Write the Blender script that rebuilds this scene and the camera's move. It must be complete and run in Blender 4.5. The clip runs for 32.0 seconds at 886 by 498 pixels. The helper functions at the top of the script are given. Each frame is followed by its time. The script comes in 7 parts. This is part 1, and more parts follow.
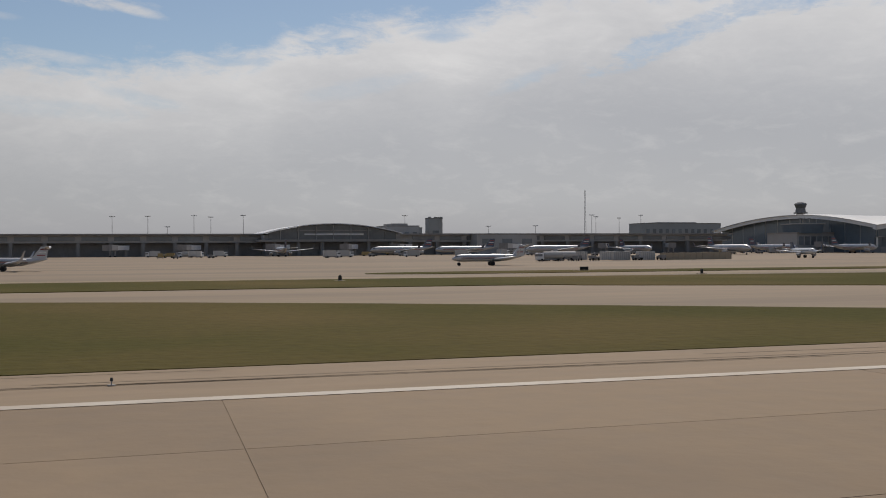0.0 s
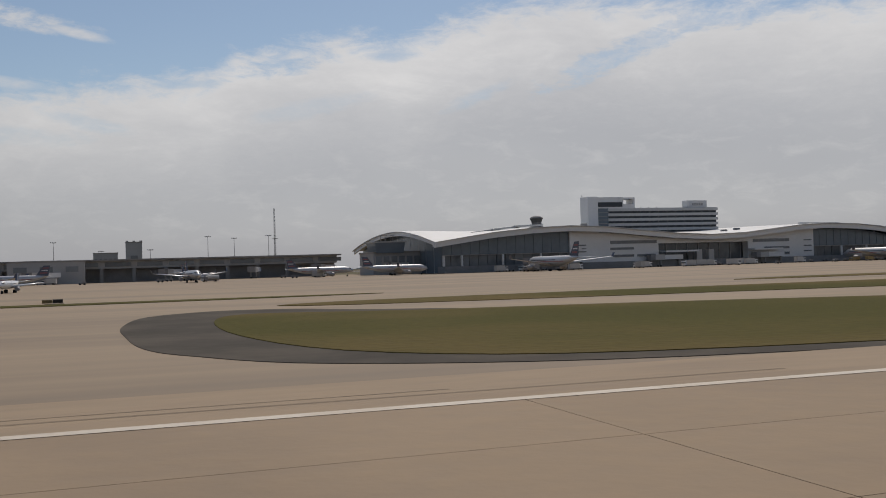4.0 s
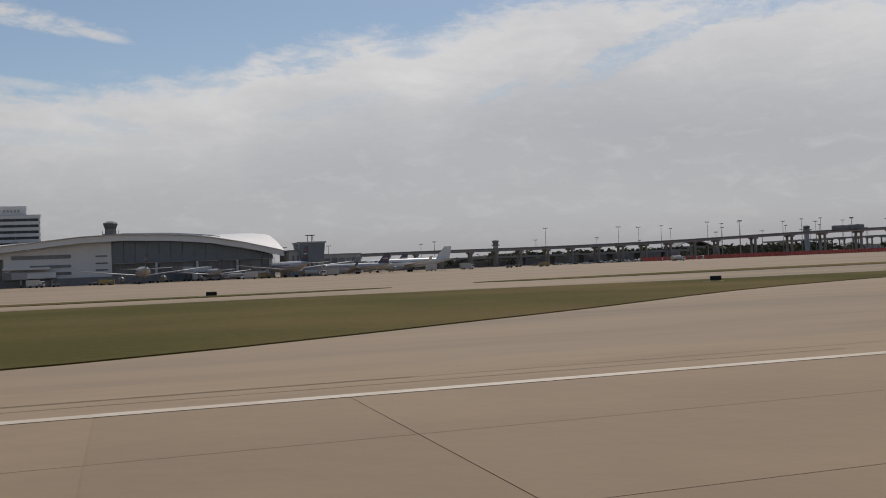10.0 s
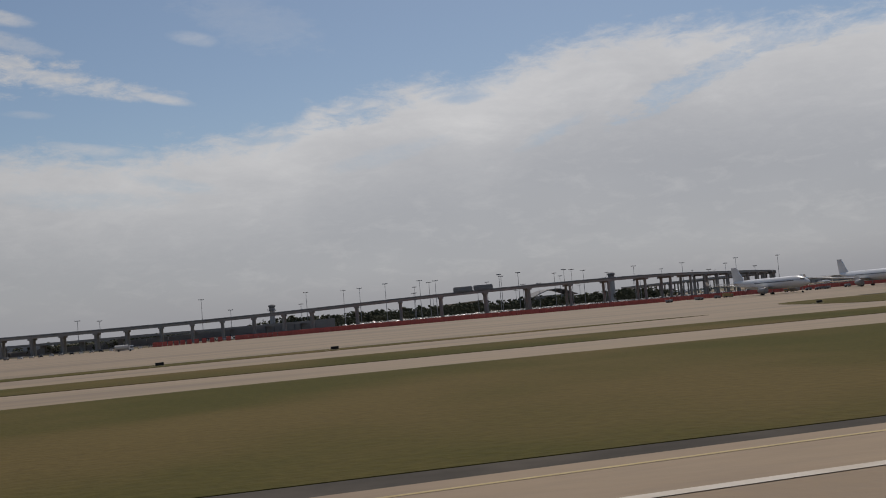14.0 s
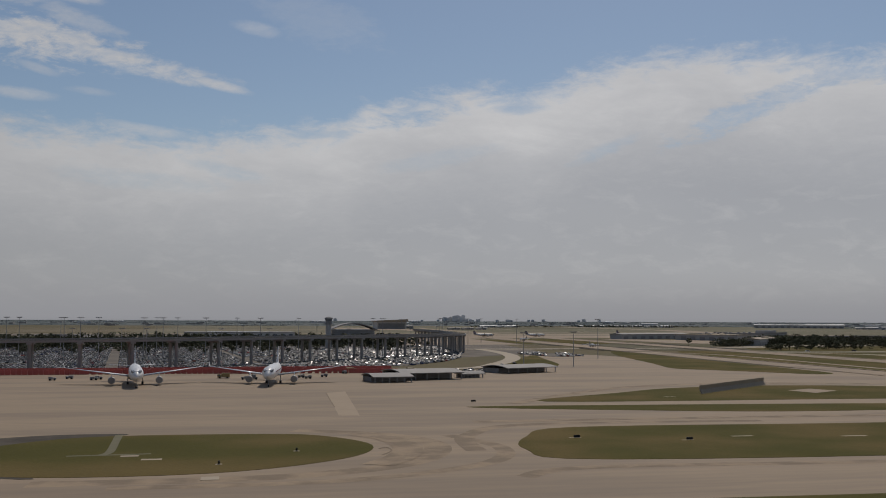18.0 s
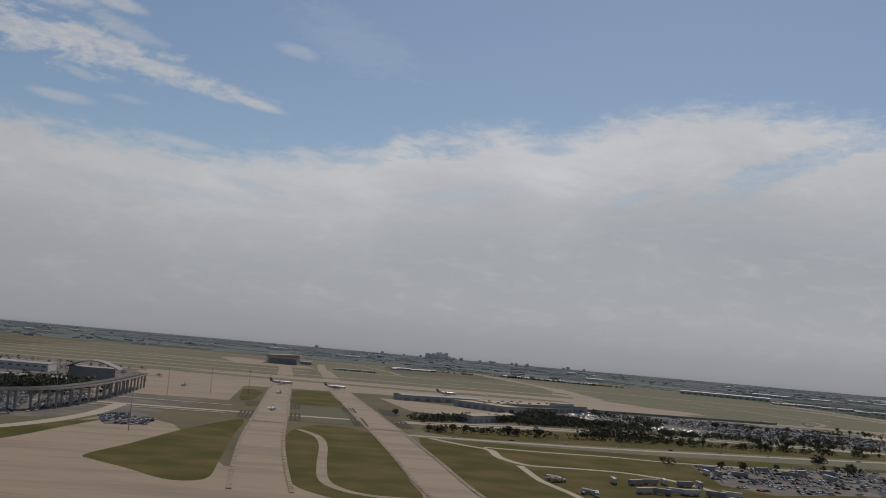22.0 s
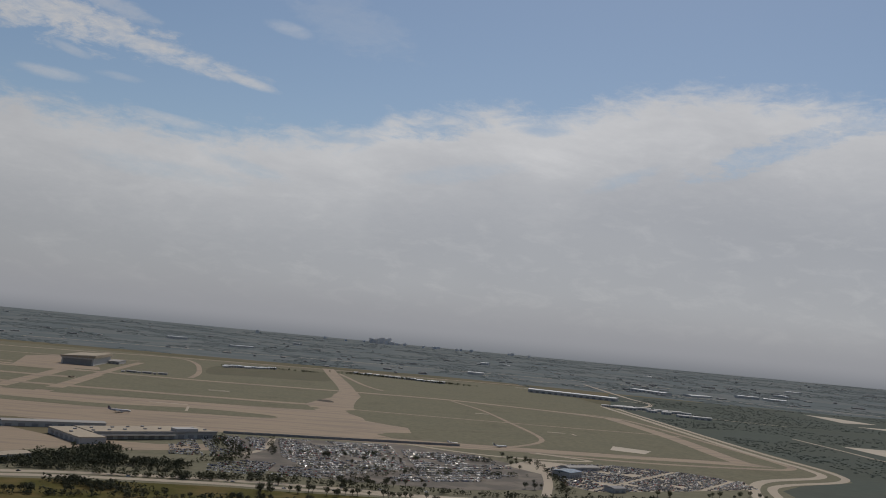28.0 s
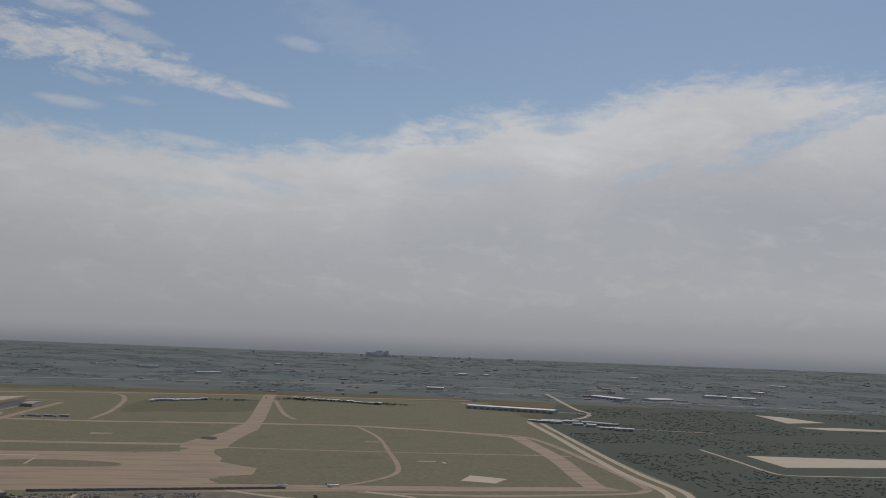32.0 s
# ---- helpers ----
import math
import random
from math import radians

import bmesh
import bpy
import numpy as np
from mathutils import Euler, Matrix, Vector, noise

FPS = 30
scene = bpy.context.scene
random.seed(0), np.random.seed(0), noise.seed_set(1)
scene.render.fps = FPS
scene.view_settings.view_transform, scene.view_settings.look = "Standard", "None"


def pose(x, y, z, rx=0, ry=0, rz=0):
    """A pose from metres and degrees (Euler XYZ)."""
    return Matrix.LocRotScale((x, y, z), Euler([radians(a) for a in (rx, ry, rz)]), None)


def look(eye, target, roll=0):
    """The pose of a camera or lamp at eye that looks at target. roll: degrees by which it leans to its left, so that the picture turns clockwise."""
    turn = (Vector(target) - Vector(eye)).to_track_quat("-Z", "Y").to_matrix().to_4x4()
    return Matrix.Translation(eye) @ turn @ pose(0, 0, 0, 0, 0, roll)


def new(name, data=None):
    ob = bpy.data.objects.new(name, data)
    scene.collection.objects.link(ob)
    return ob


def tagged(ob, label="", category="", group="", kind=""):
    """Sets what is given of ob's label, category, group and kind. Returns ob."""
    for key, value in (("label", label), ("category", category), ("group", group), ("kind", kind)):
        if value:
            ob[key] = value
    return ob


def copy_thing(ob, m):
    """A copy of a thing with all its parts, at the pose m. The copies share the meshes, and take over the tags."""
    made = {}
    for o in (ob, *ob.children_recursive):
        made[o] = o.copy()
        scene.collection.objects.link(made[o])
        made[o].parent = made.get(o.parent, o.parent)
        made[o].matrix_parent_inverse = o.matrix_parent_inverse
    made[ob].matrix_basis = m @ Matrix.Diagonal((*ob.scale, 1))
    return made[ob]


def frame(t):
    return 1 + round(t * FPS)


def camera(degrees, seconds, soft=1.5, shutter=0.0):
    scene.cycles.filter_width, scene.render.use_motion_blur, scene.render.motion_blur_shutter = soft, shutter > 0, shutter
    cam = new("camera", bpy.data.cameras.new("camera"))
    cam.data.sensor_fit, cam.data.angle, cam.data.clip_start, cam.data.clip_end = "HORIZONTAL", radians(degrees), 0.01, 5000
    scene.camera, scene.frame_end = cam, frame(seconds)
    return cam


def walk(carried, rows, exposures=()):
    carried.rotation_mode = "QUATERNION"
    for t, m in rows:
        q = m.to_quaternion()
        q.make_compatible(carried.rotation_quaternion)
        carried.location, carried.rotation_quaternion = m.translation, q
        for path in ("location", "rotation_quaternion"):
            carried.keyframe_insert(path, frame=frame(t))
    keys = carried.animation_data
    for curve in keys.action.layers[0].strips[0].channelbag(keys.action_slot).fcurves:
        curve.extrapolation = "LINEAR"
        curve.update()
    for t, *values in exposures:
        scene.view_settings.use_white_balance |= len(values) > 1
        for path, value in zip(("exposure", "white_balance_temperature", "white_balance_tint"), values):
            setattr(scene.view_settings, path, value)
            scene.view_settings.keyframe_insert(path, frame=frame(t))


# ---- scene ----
# The whole airfield is modelled at a reduced scale (0.42 units to a true metre).
cam = camera(48.3, 32.0, soft=1.0)
PATH = [
    (0, pose(0.01, 0.04, 1.778, 89.96, 0.31, -16.45)),
    (0.5, pose(13.72, 0.04, 1.765, 90.32, 0.63, -16.38)),
    (1, pose(27.43, 0.04, 1.750, 90.85, 1.13, -16.42)),
    (1.5, pose(41.12, 0.04, 1.753, 91.56, 2.79, -16.46)),
    (2, pose(54.81, 0.04, 1.760, 91.25, 0.55, -17.01)),
    (2.5, pose(68.48, 0.03, 1.780, 91.09, 1.26, -18.12)),
    (3, pose(82.17, 0.03, 1.800, 91.18, 1.73, -18.60)),
    (3.5, pose(95.92, 0.02, 1.795, 91.08, 1.91, -18.94)),
    (5.5, pose(152.24, 0.02, 1.760, 90.78, 0.78, -19.57)),
    (6, pose(166.89, 0.02, 1.748, 90.89, 0.70, -19.59)),
    (6.5, pose(181.86, 0.02, 1.730, 90.91, 0.93, -19.44)),
    (7, pose(197.14, 0.02, 1.712, 90.89, 1.55, -19.41)),
    (7.5, pose(212.73, 0.01, 1.705, 90.96, 1.80, -19.42)),
    (8, pose(228.60, 0.00, 1.700, 90.96, 2.38, -19.43)),
    (8.5, pose(244.74, -0.01, 1.680, 90.76, 2.14, -19.51)),
    (9, pose(261.12, -0.03, 1.655, 90.38, 2.15, -19.52)),
    (9.5, pose(277.72, -0.05, 1.632, 90.58, 1.69, -19.15)),
    (10, pose(294.49, -0.06, 1.610, 90.83, 2.26, -17.87)),
    (10.5, pose(311.41, -0.08, 1.588, 91.08, 2.66, -17.13)),
    (11, pose(328.48, -0.08, 1.572, 91.20, 3.42, -16.70)),
    (11.5, pose(345.67, -0.08, 1.563, 91.58, 4.38, -16.21)),
    (12, pose(362.98, -0.05, 1.575, 92.20, 4.77, -15.82)),
    (12.5, pose(380.40, -0.01, 1.665, 93.04, 4.99, -15.19)),
    (13, pose(397.89, 0.04, 1.845, 93.25, 4.46, -14.62)),
    (13.5, pose(415.42, 0.07, 2.13, 93.25, 5.19, -14.29)),
    (15.5, pose(485.58, -0.03, 5.43, 94.85, 1.83, -13.83)),
    (16, pose(503.17, -0.10, 6.69, 94.88, 0.95, -13.84)),
    (16.5, pose(520.88, -0.22, 8.04, 94.47, 0.73, -13.52)),
    (17, pose(538.75, -0.38, 9.46, 93.81, 0.30, -13.41)),
    (17.5, pose(556.75, -0.62, 10.96, 93.86, 0.26, -12.76)),
    (18, pose(574.81, -0.93, 12.57, 94.04, -0.21, -12.07)),
    (18.5, pose(592.90, -1.33, 14.30, 94.31, 0.08, -11.41)),
    (19, pose(611.01, -1.81, 16.19, 94.58, -0.04, -11.14)),
    (19.5, pose(629.16, -2.37, 18.21, 95.68, -0.43, -10.76)),
    (20, pose(647.37, -3.00, 20.40, 95.67, -0.78, -10.53)),
    (20.5, pose(665.63, -3.69, 22.74, 95.65, -1.16, -10.55)),
    (21, pose(683.98, -4.43, 25.27, 95.70, -0.77, -10.35)),
    (21.5, pose(702.41, -5.21, 27.99, 95.91, -1.58, -10.74)),
    (22, pose(720.95, -6.02, 30.92, 95.96, -5.03, -11.25)),
    (22.5, pose(739.59, -6.85, 34.08, 95.96, -6.13, -11.41)),
    (23, pose(758.31, -7.70, 37.45, 96.06, -6.10, -11.50)),
    (23.5, pose(777.05, -8.57, 40.98, 96.11, -6.29, -11.55)),
    (24, pose(795.77, -9.45, 44.66, 96.11, -6.60, -11.70)),
    (24.5, pose(814.42, -10.34, 48.46, 96.09, -6.84, -11.80)),
    (25, pose(832.98, -11.24, 52.33, 96.03, -6.82, -11.88)),
    (25.5, pose(851.42, -12.15, 56.25, 95.91, -6.40, -11.88)),
    (27.5, pose(923.56, -15.85, 71.88, 95.07, -5.58, -11.69)),
    (28, pose(941.19, -16.78, 75.71, 94.86, -5.37, -11.73)),
    (28.5, pose(958.68, -17.71, 79.48, 94.88, -5.15, -11.48)),
    (29, pose(976.05, -18.64, 83.19, 94.74, -4.83, -11.33)),
    (29.5, pose(993.34, -19.57, 86.86, 94.67, -4.33, -11.14)),
    (30, pose(1010.59, -20.50, 90.49, 94.70, -3.72, -10.95)),
    (30.5, pose(1027.83, -21.44, 94.07, 94.76, -3.09, -10.63)),
    (31, pose(1045.06, -22.38, 97.62, 94.87, -2.71, -10.46)),
    (31.5, pose(1062.28, -23.32, 101.15, 94.98, -2.35, -10.28)),
    (32, pose(1079.50, -24.26, 104.67, 95.04, -2.20, -10.17)),
]
walk(cam, PATH, exposures=[(0, 0.2, 6800, 12.5), (8.5, 0.2, 6800, 12.5), (11.2, 0.2, 6800, 12.5), (12.0, 0.02, 6750, 12.5), (14, 0.0, 6700, 12.5), (16.5, -0.08, 6700, 12.5), (20.5, -0.1, 6650, 12), (22.5, -0.05, 6600, 12), (32, -0.05, 6600, 12)])

# ---------------------------------------------------------------- world and sun
SUN_AZ, SUN_EL = 26.0, 52.0      # degrees from +y towards +x, degrees above the horizon


def mth(nt, op, a, b=None, c=None, clamp=False):
    n = nt.nodes.new("ShaderNodeMath")
    n.operation, n.use_clamp = op, clamp
    for i, x in enumerate((a, b, c)):
        if x is None:
            continue
        if isinstance(x, (int, float)):
            n.inputs[i].default_value = x
        else:
            nt.links.new(x, n.inputs[i])
    return n.outputs[0]


def smooth(nt, x, lo, hi):
    n = nt.nodes.new("ShaderNodeMapRange")
    n.interpolation_type = "SMOOTHSTEP"
    nt.links.new(x, n.inputs[0])
    n.inputs[1].default_value, n.inputs[2].default_value = lo, hi
    return n.outputs[0]


def mixc(nt, f, a, b):
    n = nt.nodes.new("ShaderNodeMix")
    n.data_type = "RGBA"
    for i, x in ((0, f), (6, a), (7, b)):
        if isinstance(x, (int, float)):
            n.inputs[i].default_value = x
        elif isinstance(x, tuple):
            n.inputs[i].default_value = (*x, 1) if len(x) == 3 else x
        else:
            nt.links.new(x, n.inputs[i])
    return n.outputs[2]


def make_world():
    w = bpy.data.worlds.new("sky")
    scene.world = w
    w.use_nodes = True
    nt = w.node_tree
    nt.nodes.clear()
    out = nt.nodes.new("ShaderNodeOutputWorld")
    bg = nt.nodes.new("ShaderNodeBackground")
    nt.links.new(bg.outputs[0], out.inputs[0])
    sky = nt.nodes.new("ShaderNodeTexSky")
    sky.sky_type, sky.sun_disc = "NISHITA", False
    sky.sun_elevation, sky.sun_rotation = radians(SUN_EL), radians(SUN_AZ)
    sky.air_density, sky.dust_density, sky.ozone_density = 1.0, 0.6, 2.5
    skyc = nt.nodes.new("ShaderNodeVectorMath")
    skyc.operation = "MULTIPLY"
    skyc.inputs[1].default_value = (0.0645, 0.0655, 0.064)
    nt.links.new(sky.outputs[0], skyc.inputs[0])
    tc = nt.nodes.new("ShaderNodeTexCoord")
    sep = nt.nodes.new("ShaderNodeSeparateXYZ")
    nt.links.new(tc.outputs["Generated"], sep.inputs[0])
    X, Y, Z = sep.outputs
    az = mth(nt, "MULTIPLY", mth(nt, "ARCTAN2", X, Y), 57.2958)
    el = mth(nt, "MULTIPLY", mth(nt, "ARCSINE", Z), 57.2958)
    com = nt.nodes.new("ShaderNodeCombineXYZ")
    nt.links.new(az, com.inputs[0])
    nt.links.new(mth(nt, "MULTIPLY", el, 2.6), com.inputs[1])

    def noise_of(scale, detail, rough=0.55, dist=0.0):
        n = nt.nodes.new("ShaderNodeTexNoise")
        n.inputs["Scale"].default_value, n.inputs["Detail"].default_value = scale, detail
        n.inputs["Roughness"].default_value, n.inputs["Distortion"].default_value = rough, dist
        nt.links.new(com.outputs[0], n.inputs["Vector"])
        return mth(nt, "SUBTRACT", n.outputs["Fac"], 0.5)

    n1, n2, n3 = noise_of(0.13, 8, 0.62, 0.5), noise_of(0.42, 8, 0.66, 0.4), noise_of(0.05, 3)
    n4 = noise_of(1.1, 6, 0.7, 0.5)
    # the upper edge of the cloud bank: degrees above the horizon by azimuth, flat on the left, then climbing in two steps
    ramp = nt.nodes.new("ShaderNodeValToRGB")
    EDGE = ((-40, 11.5), (-14, 10.2), (-7, 10.0), (-3.5, 9.7), (-0.5, 10.1), (1.5, 10.45), (4, 10.8), (6.4, 11.1), (7.6, 12.0), (10.5, 12.35), (14.2, 13.0), (16.8, 12.5), (18.4, 13.2),
            (20.4, 13.95), (23.5, 14.45), (26.5, 14.6), (30, 14.45), (34, 14.0), (38, 13.7), (60, 13.0))
    stops = ramp.color_ramp.elements
    while len(stops) < len(EDGE):
        stops.new(0.5)
    for e, (a0, h0) in zip(stops, EDGE):
        e.position, e.color = (a0 + 40) / 100, (h0 / 20, h0 / 20, h0 / 20, 1)
    nt.links.new(mth(nt, "MULTIPLY_ADD", az, 0.01, 0.4), ramp.inputs[0])
    edge = mth(nt, "MULTIPLY", ramp.outputs[0], 20.0)
    rag = mth(nt, "ADD", mth(nt, "MULTIPLY", n1, 1.9), mth(nt, "MULTIPLY_ADD", n2, 3.2, mth(nt, "MULTIPLY", n4, 1.3)))
    depth = mth(nt, "SUBTRACT", mth(nt, "ADD", edge, rag), el)
    bank = smooth(nt, depth, -0.9, 1.1)

    def patch(az0, el0, slope, half, thick, rag, soft=1.25):
        u = mth(nt, "SUBTRACT", az, az0)
        v = mth(nt, "SUBTRACT", mth(nt, "SUBTRACT", el, el0), mth(nt, "MULTIPLY", u, slope))
        a = mth(nt, "POWER", mth(nt, "ABSOLUTE", mth(nt, "DIVIDE", u, half)), 2.0)
        b = mth(nt, "POWER", mth(nt, "ABSOLUTE", mth(nt, "DIVIDE", v, thick)), 2.0)
        r = mth(nt, "SUBTRACT", 1.0, mth(nt, "ADD", a, b))
        w = mth(nt, "ADD", mth(nt, "MULTIPLY", n1, rag), mth(nt, "ADD", mth(nt, "MULTIPLY", n2, -rag), mth(nt, "MULTIPLY", n4, rag * 0.4)))
        return smooth(nt, mth(nt, "ADD", r, w), -0.35, soft)

    streaks = 0.0
    for p, k in (((-5.6, 13.95, -0.15, 5.0, 0.62, 3.4), 1.0), ((-12.0, 14.9, -0.12, 6.5, 1.3, 4.4), 1.1), ((-1.0, 13.1, -0.20, 2.0, 0.32, 2.0), 1.0), ((-8.6, 16.0, -0.25, 2.4, 0.55, 3.4), 0.5),
                 ((1.1, 16.3, -0.12, 1.5, 0.45, 1.6), 0.5), ((-11.4, 11.9, -0.05, 2.0, 0.36, 1.8), 0.7), ((-10.6, 13.3, -0.25, 1.2, 0.28, 1.8), 0.5), ((-4.9, 10.4, -0.10, 2.8, 0.36, 1.8), 0.75),
                 ((-8.0, 12.3, -0.06, 1.3, 0.25, 2.0), 0.35), ((-13.5, 17.4, -0.2, 3.2, 0.7, 3.0), 0.85), ((-9.0, 17.3, -0.12, 1.7, 0.4, 1.8), 0.85), ((-20.0, 16.2, -0.15, 7.0, 1.4, 3.6), 0.8), ((4.0, 17.2, -0.3, 4.5, 1.6, 4.0), 0.16)):
        streaks = mth(nt, "MAXIMUM", streaks, mth(nt, "MULTIPLY", patch(*p), k))
    hole = 0.0
    for p, k in (((29.6, 11.6, 0.36, 5.2, 0.75, 5.0), 0.75), ((34.8, 13.0, 0.05, 3.8, 0.55, 4.6), 0.75), ((21.4, 9.7, 0.38, 2.2, 0.5, 2.6), 0.5), ((9.4, 11.45, 0.08, 3.2, 0.5, 4.0), 0.95), ((16.4, 12.1, 0.05, 1.9, 0.42, 2.4), 0.8),
                 ((4.6, 10.5, 0.05, 2.4, 0.32, 2.4), 0.7), ((-0.8, 8.4, -0.22, 3.0, 0.45, 2.6), 0.42), ((-5.0, 7.6, -0.05, 4.5, 0.6, 3.0), 0.30), ((12.0, 9.3, 0.2, 4.0, 0.5, 3.4), 0.25)):
        hole = mth(nt, "MAXIMUM", hole, mth(nt, "MULTIPLY", patch(*p), k))
    cover = mth(nt, "MULTIPLY", bank, mth(nt, "MULTIPLY_ADD", mth(nt, "MULTIPLY", hole, mth(nt, "ADD", mth(nt, "MULTIPLY", n2, 1.6), mth(nt, "MULTIPLY_ADD", n4, 1.6, 0.85), clamp=True)), -0.85, 1.0))
    wisp = mth(nt, "ADD", mth(nt, "MULTIPLY", n2, 1.7), mth(nt, "MULTIPLY_ADD", n4, 0.6, 0.85), clamp=True)
    cover = mth(nt, "MAXIMUM", cover, mth(nt, "MULTIPLY", streaks, wisp))
    cover = mth(nt, "MULTIPLY", cover, 0.93)
    body = mixc(nt, smooth(nt, depth, -0.2, 7.5), (0.600, 0.610, 0.616), (0.334, 0.350, 0.378))
    body = mixc(nt, mth(nt, "MULTIPLY_ADD", n1, 1.0, 0.22, clamp=True), body, (0.362, 0.380, 0.41))
    body = mixc(nt, mth(nt, "MULTIPLY_ADD", n2, 1.2, 0.0, clamp=True), body, (0.53, 0.54, 0.55))
    body = mixc(nt, mth(nt, "MULTIPLY_ADD", n3, 0.8, 0.1, clamp=True), body, (0.435, 0.449, 0.465))
    # the cloud is brighter on the sun's side
    lit = nt.nodes.new("ShaderNodeVectorMath")
    lit.operation = "SCALE"
    nt.links.new(body, lit.inputs[0])
    nt.links.new(mth(nt, "MULTIPLY_ADD", smooth(nt, az, -22.0, 14.0), 0.17, 0.86), lit.inputs[3])
    col = mixc(nt, cover, skyc.outputs[0], lit.outputs[0])
    col = mixc(nt, smooth(nt, el, 3.0, -0.3), col, (0.290, 0.302, 0.326))
    col = mixc(nt, smooth(nt, el, 0.2, -1.35), col, (0.165, 0.184, 0.206))
    nt.links.new(col, bg.inputs[0])
    bg.inputs[1].default_value = 1.0


make_world()
sun_data = bpy.data.lights.new("sun", "SUN")
sun_data.energy, sun_data.angle, sun_data.color = 2.4, radians(0.6), (1.0, 0.94, 0.85)
sun = new("sun", sun_data)
_a, _e = radians(SUN_AZ), radians(SUN_EL)
sun.matrix_world = look((math.sin(_a) * math.cos(_e) * 900 + 400, math.cos(_a) * math.cos(_e) * 900 + 300, math.sin(_e) * 900), (400, 300, 0))

# ---------------------------------------------------------------- materials
MATS = {}


def material(name, color, rough=0.8, metal=0.0, var=0.15, scale=0.2, fine=3.0, bump=0.0, second=None, amount=0.5, spec=0.5, rand=0.0, sharp=(0.42, 0.62), stretch=None):
    """Two scales of noise on the base colour; second: a colour that shows in patches."""
    if name in MATS:
        return MATS[name]
    m = bpy.data.materials.new(name)
    m.use_nodes = True
    nt = m.node_tree
    b = nt.nodes["Principled BSDF"]
    geo = nt.nodes.new("ShaderNodeNewGeometry")
    vec = geo.outputs["Position"]
    if stretch:
        mp = nt.nodes.new("ShaderNodeMapping")
        mp.inputs["Scale"].default_value = stretch
        nt.links.new(vec, mp.inputs[0])
        vec = mp.outputs[0]
    fac = []
    for s, d in ((scale, 5), (fine, 4)):
        n = nt.nodes.new("ShaderNodeTexNoise")
        n.inputs["Scale"].default_value, n.inputs["Detail"].default_value = s, d
        nt.links.new(vec, n.inputs["Vector"])
        fac.append(n.outputs["Fac"])
    c = tuple(color)
    cc = c
    if second:
        cc = mixc(nt, mth(nt, "MULTIPLY", smooth(nt, fac[0], *sharp), amount), c, second)
    lum = mth(nt, "ADD", mth(nt, "MULTIPLY_ADD", fac[0], var * 1.6, 1 - var * 0.8), mth(nt, "MULTIPLY_ADD", fac[1], var * 1.4, -var * 0.7))
    if rand:
        oi = nt.nodes.new("ShaderNodeObjectInfo")
        lum = mth(nt, "ADD", lum, mth(nt, "MULTIPLY_ADD", oi.outputs["Random"], rand * 2, -rand))
    sc = nt.nodes.new("ShaderNodeVectorMath")
    sc.operation = "SCALE"
    if isinstance(cc, tuple):
        sc.inputs[0].default_value = cc
    else:
        nt.links.new(cc, sc.inputs[0])
    nt.links.new(lum, sc.inputs[3])
    nt.links.new(sc.outputs[0], b.inputs["Base Color"])
    b.inputs["Metallic"].default_value = metal
    b.inputs["Specular IOR Level"].default_value = spec
    nt.links.new(mth(nt, "MULTIPLY_ADD", fac[1], 0.2, rough - 0.1, clamp=True), b.inputs["Roughness"])
    if bump:
        bp = nt.nodes.new("ShaderNodeBump")
        bp.inputs["Strength"].default_value, bp.inputs["Distance"].default_value = bump, 0.1
        nt.links.new(fac[1], bp.inputs["Height"])
        nt.links.new(bp.outputs[0], b.inputs["Normal"])
    MATS[name] = m
    return m


CONCRETE = material("runway_concrete", (0.272, 0.198, 0.126), 0.85, var=0.2, scale=0.16, fine=2.2, second=(0.215, 0.158, 0.104), amount=0.8, spec=0.3, rand=0.05, bump=0.15)
SHOULDER = material("shoulder_concrete", (0.300, 0.225, 0.150), 0.88, var=0.24, scale=0.35, fine=2.2, second=(0.205, 0.153, 0.106), amount=0.5, spec=0.25, stretch=(0.28, 1, 1), sharp=(0.5, 0.66), bump=0.2)
PALEBAY = material("newer_apron_concrete", (0.325, 0.252, 0.175), 0.85, var=0.15, scale=0.2, fine=1.5, second=(0.285, 0.220, 0.152), amount=0.7, spec=0.25)
GRIME = material("grimy_apron_concrete", (0.215, 0.165, 0.115), 0.9, var=0.3, scale=0.25, fine=1.5, second=(0.285, 0.216, 0.146), amount=0.9, spec=0.15, sharp=(0.40, 0.60))
STAINED = material("stained_concrete", (0.29, 0.225, 0.158), 0.88, var=0.3, scale=0.8, fine=3.0, second=(0.120, 0.092, 0.070), amount=0.9, spec=0.15, stretch=(0.28, 1.2, 1), sharp=(0.50, 0.58), bump=0.2)
APRON = material("apron_concrete", (0.290, 0.219, 0.146), 0.85, var=0.34, scale=0.10, fine=0.9, second=(0.185, 0.142, 0.100), amount=0.85, spec=0.3, stretch=(0.16, 1.0, 1.0), sharp=(0.40, 0.66))
ROADC = material("road_concrete", (0.36, 0.30, 0.22), 0.85, var=0.12, scale=0.04, fine=0.6, second=(0.30, 0.25, 0.19), amount=0.5, spec=0.3)
LOTM = material("parking_asphalt", (0.105, 0.09, 0.072), 0.9, var=0.2, scale=0.08, fine=0.6, second=(0.20, 0.165, 0.125), spec=0.3)
ASPHALT = material("asphalt", (0.078, 0.069, 0.058), 0.95, var=0.35, scale=0.3, fine=2.0, second=(0.105, 0.09, 0.072), spec=0.06)
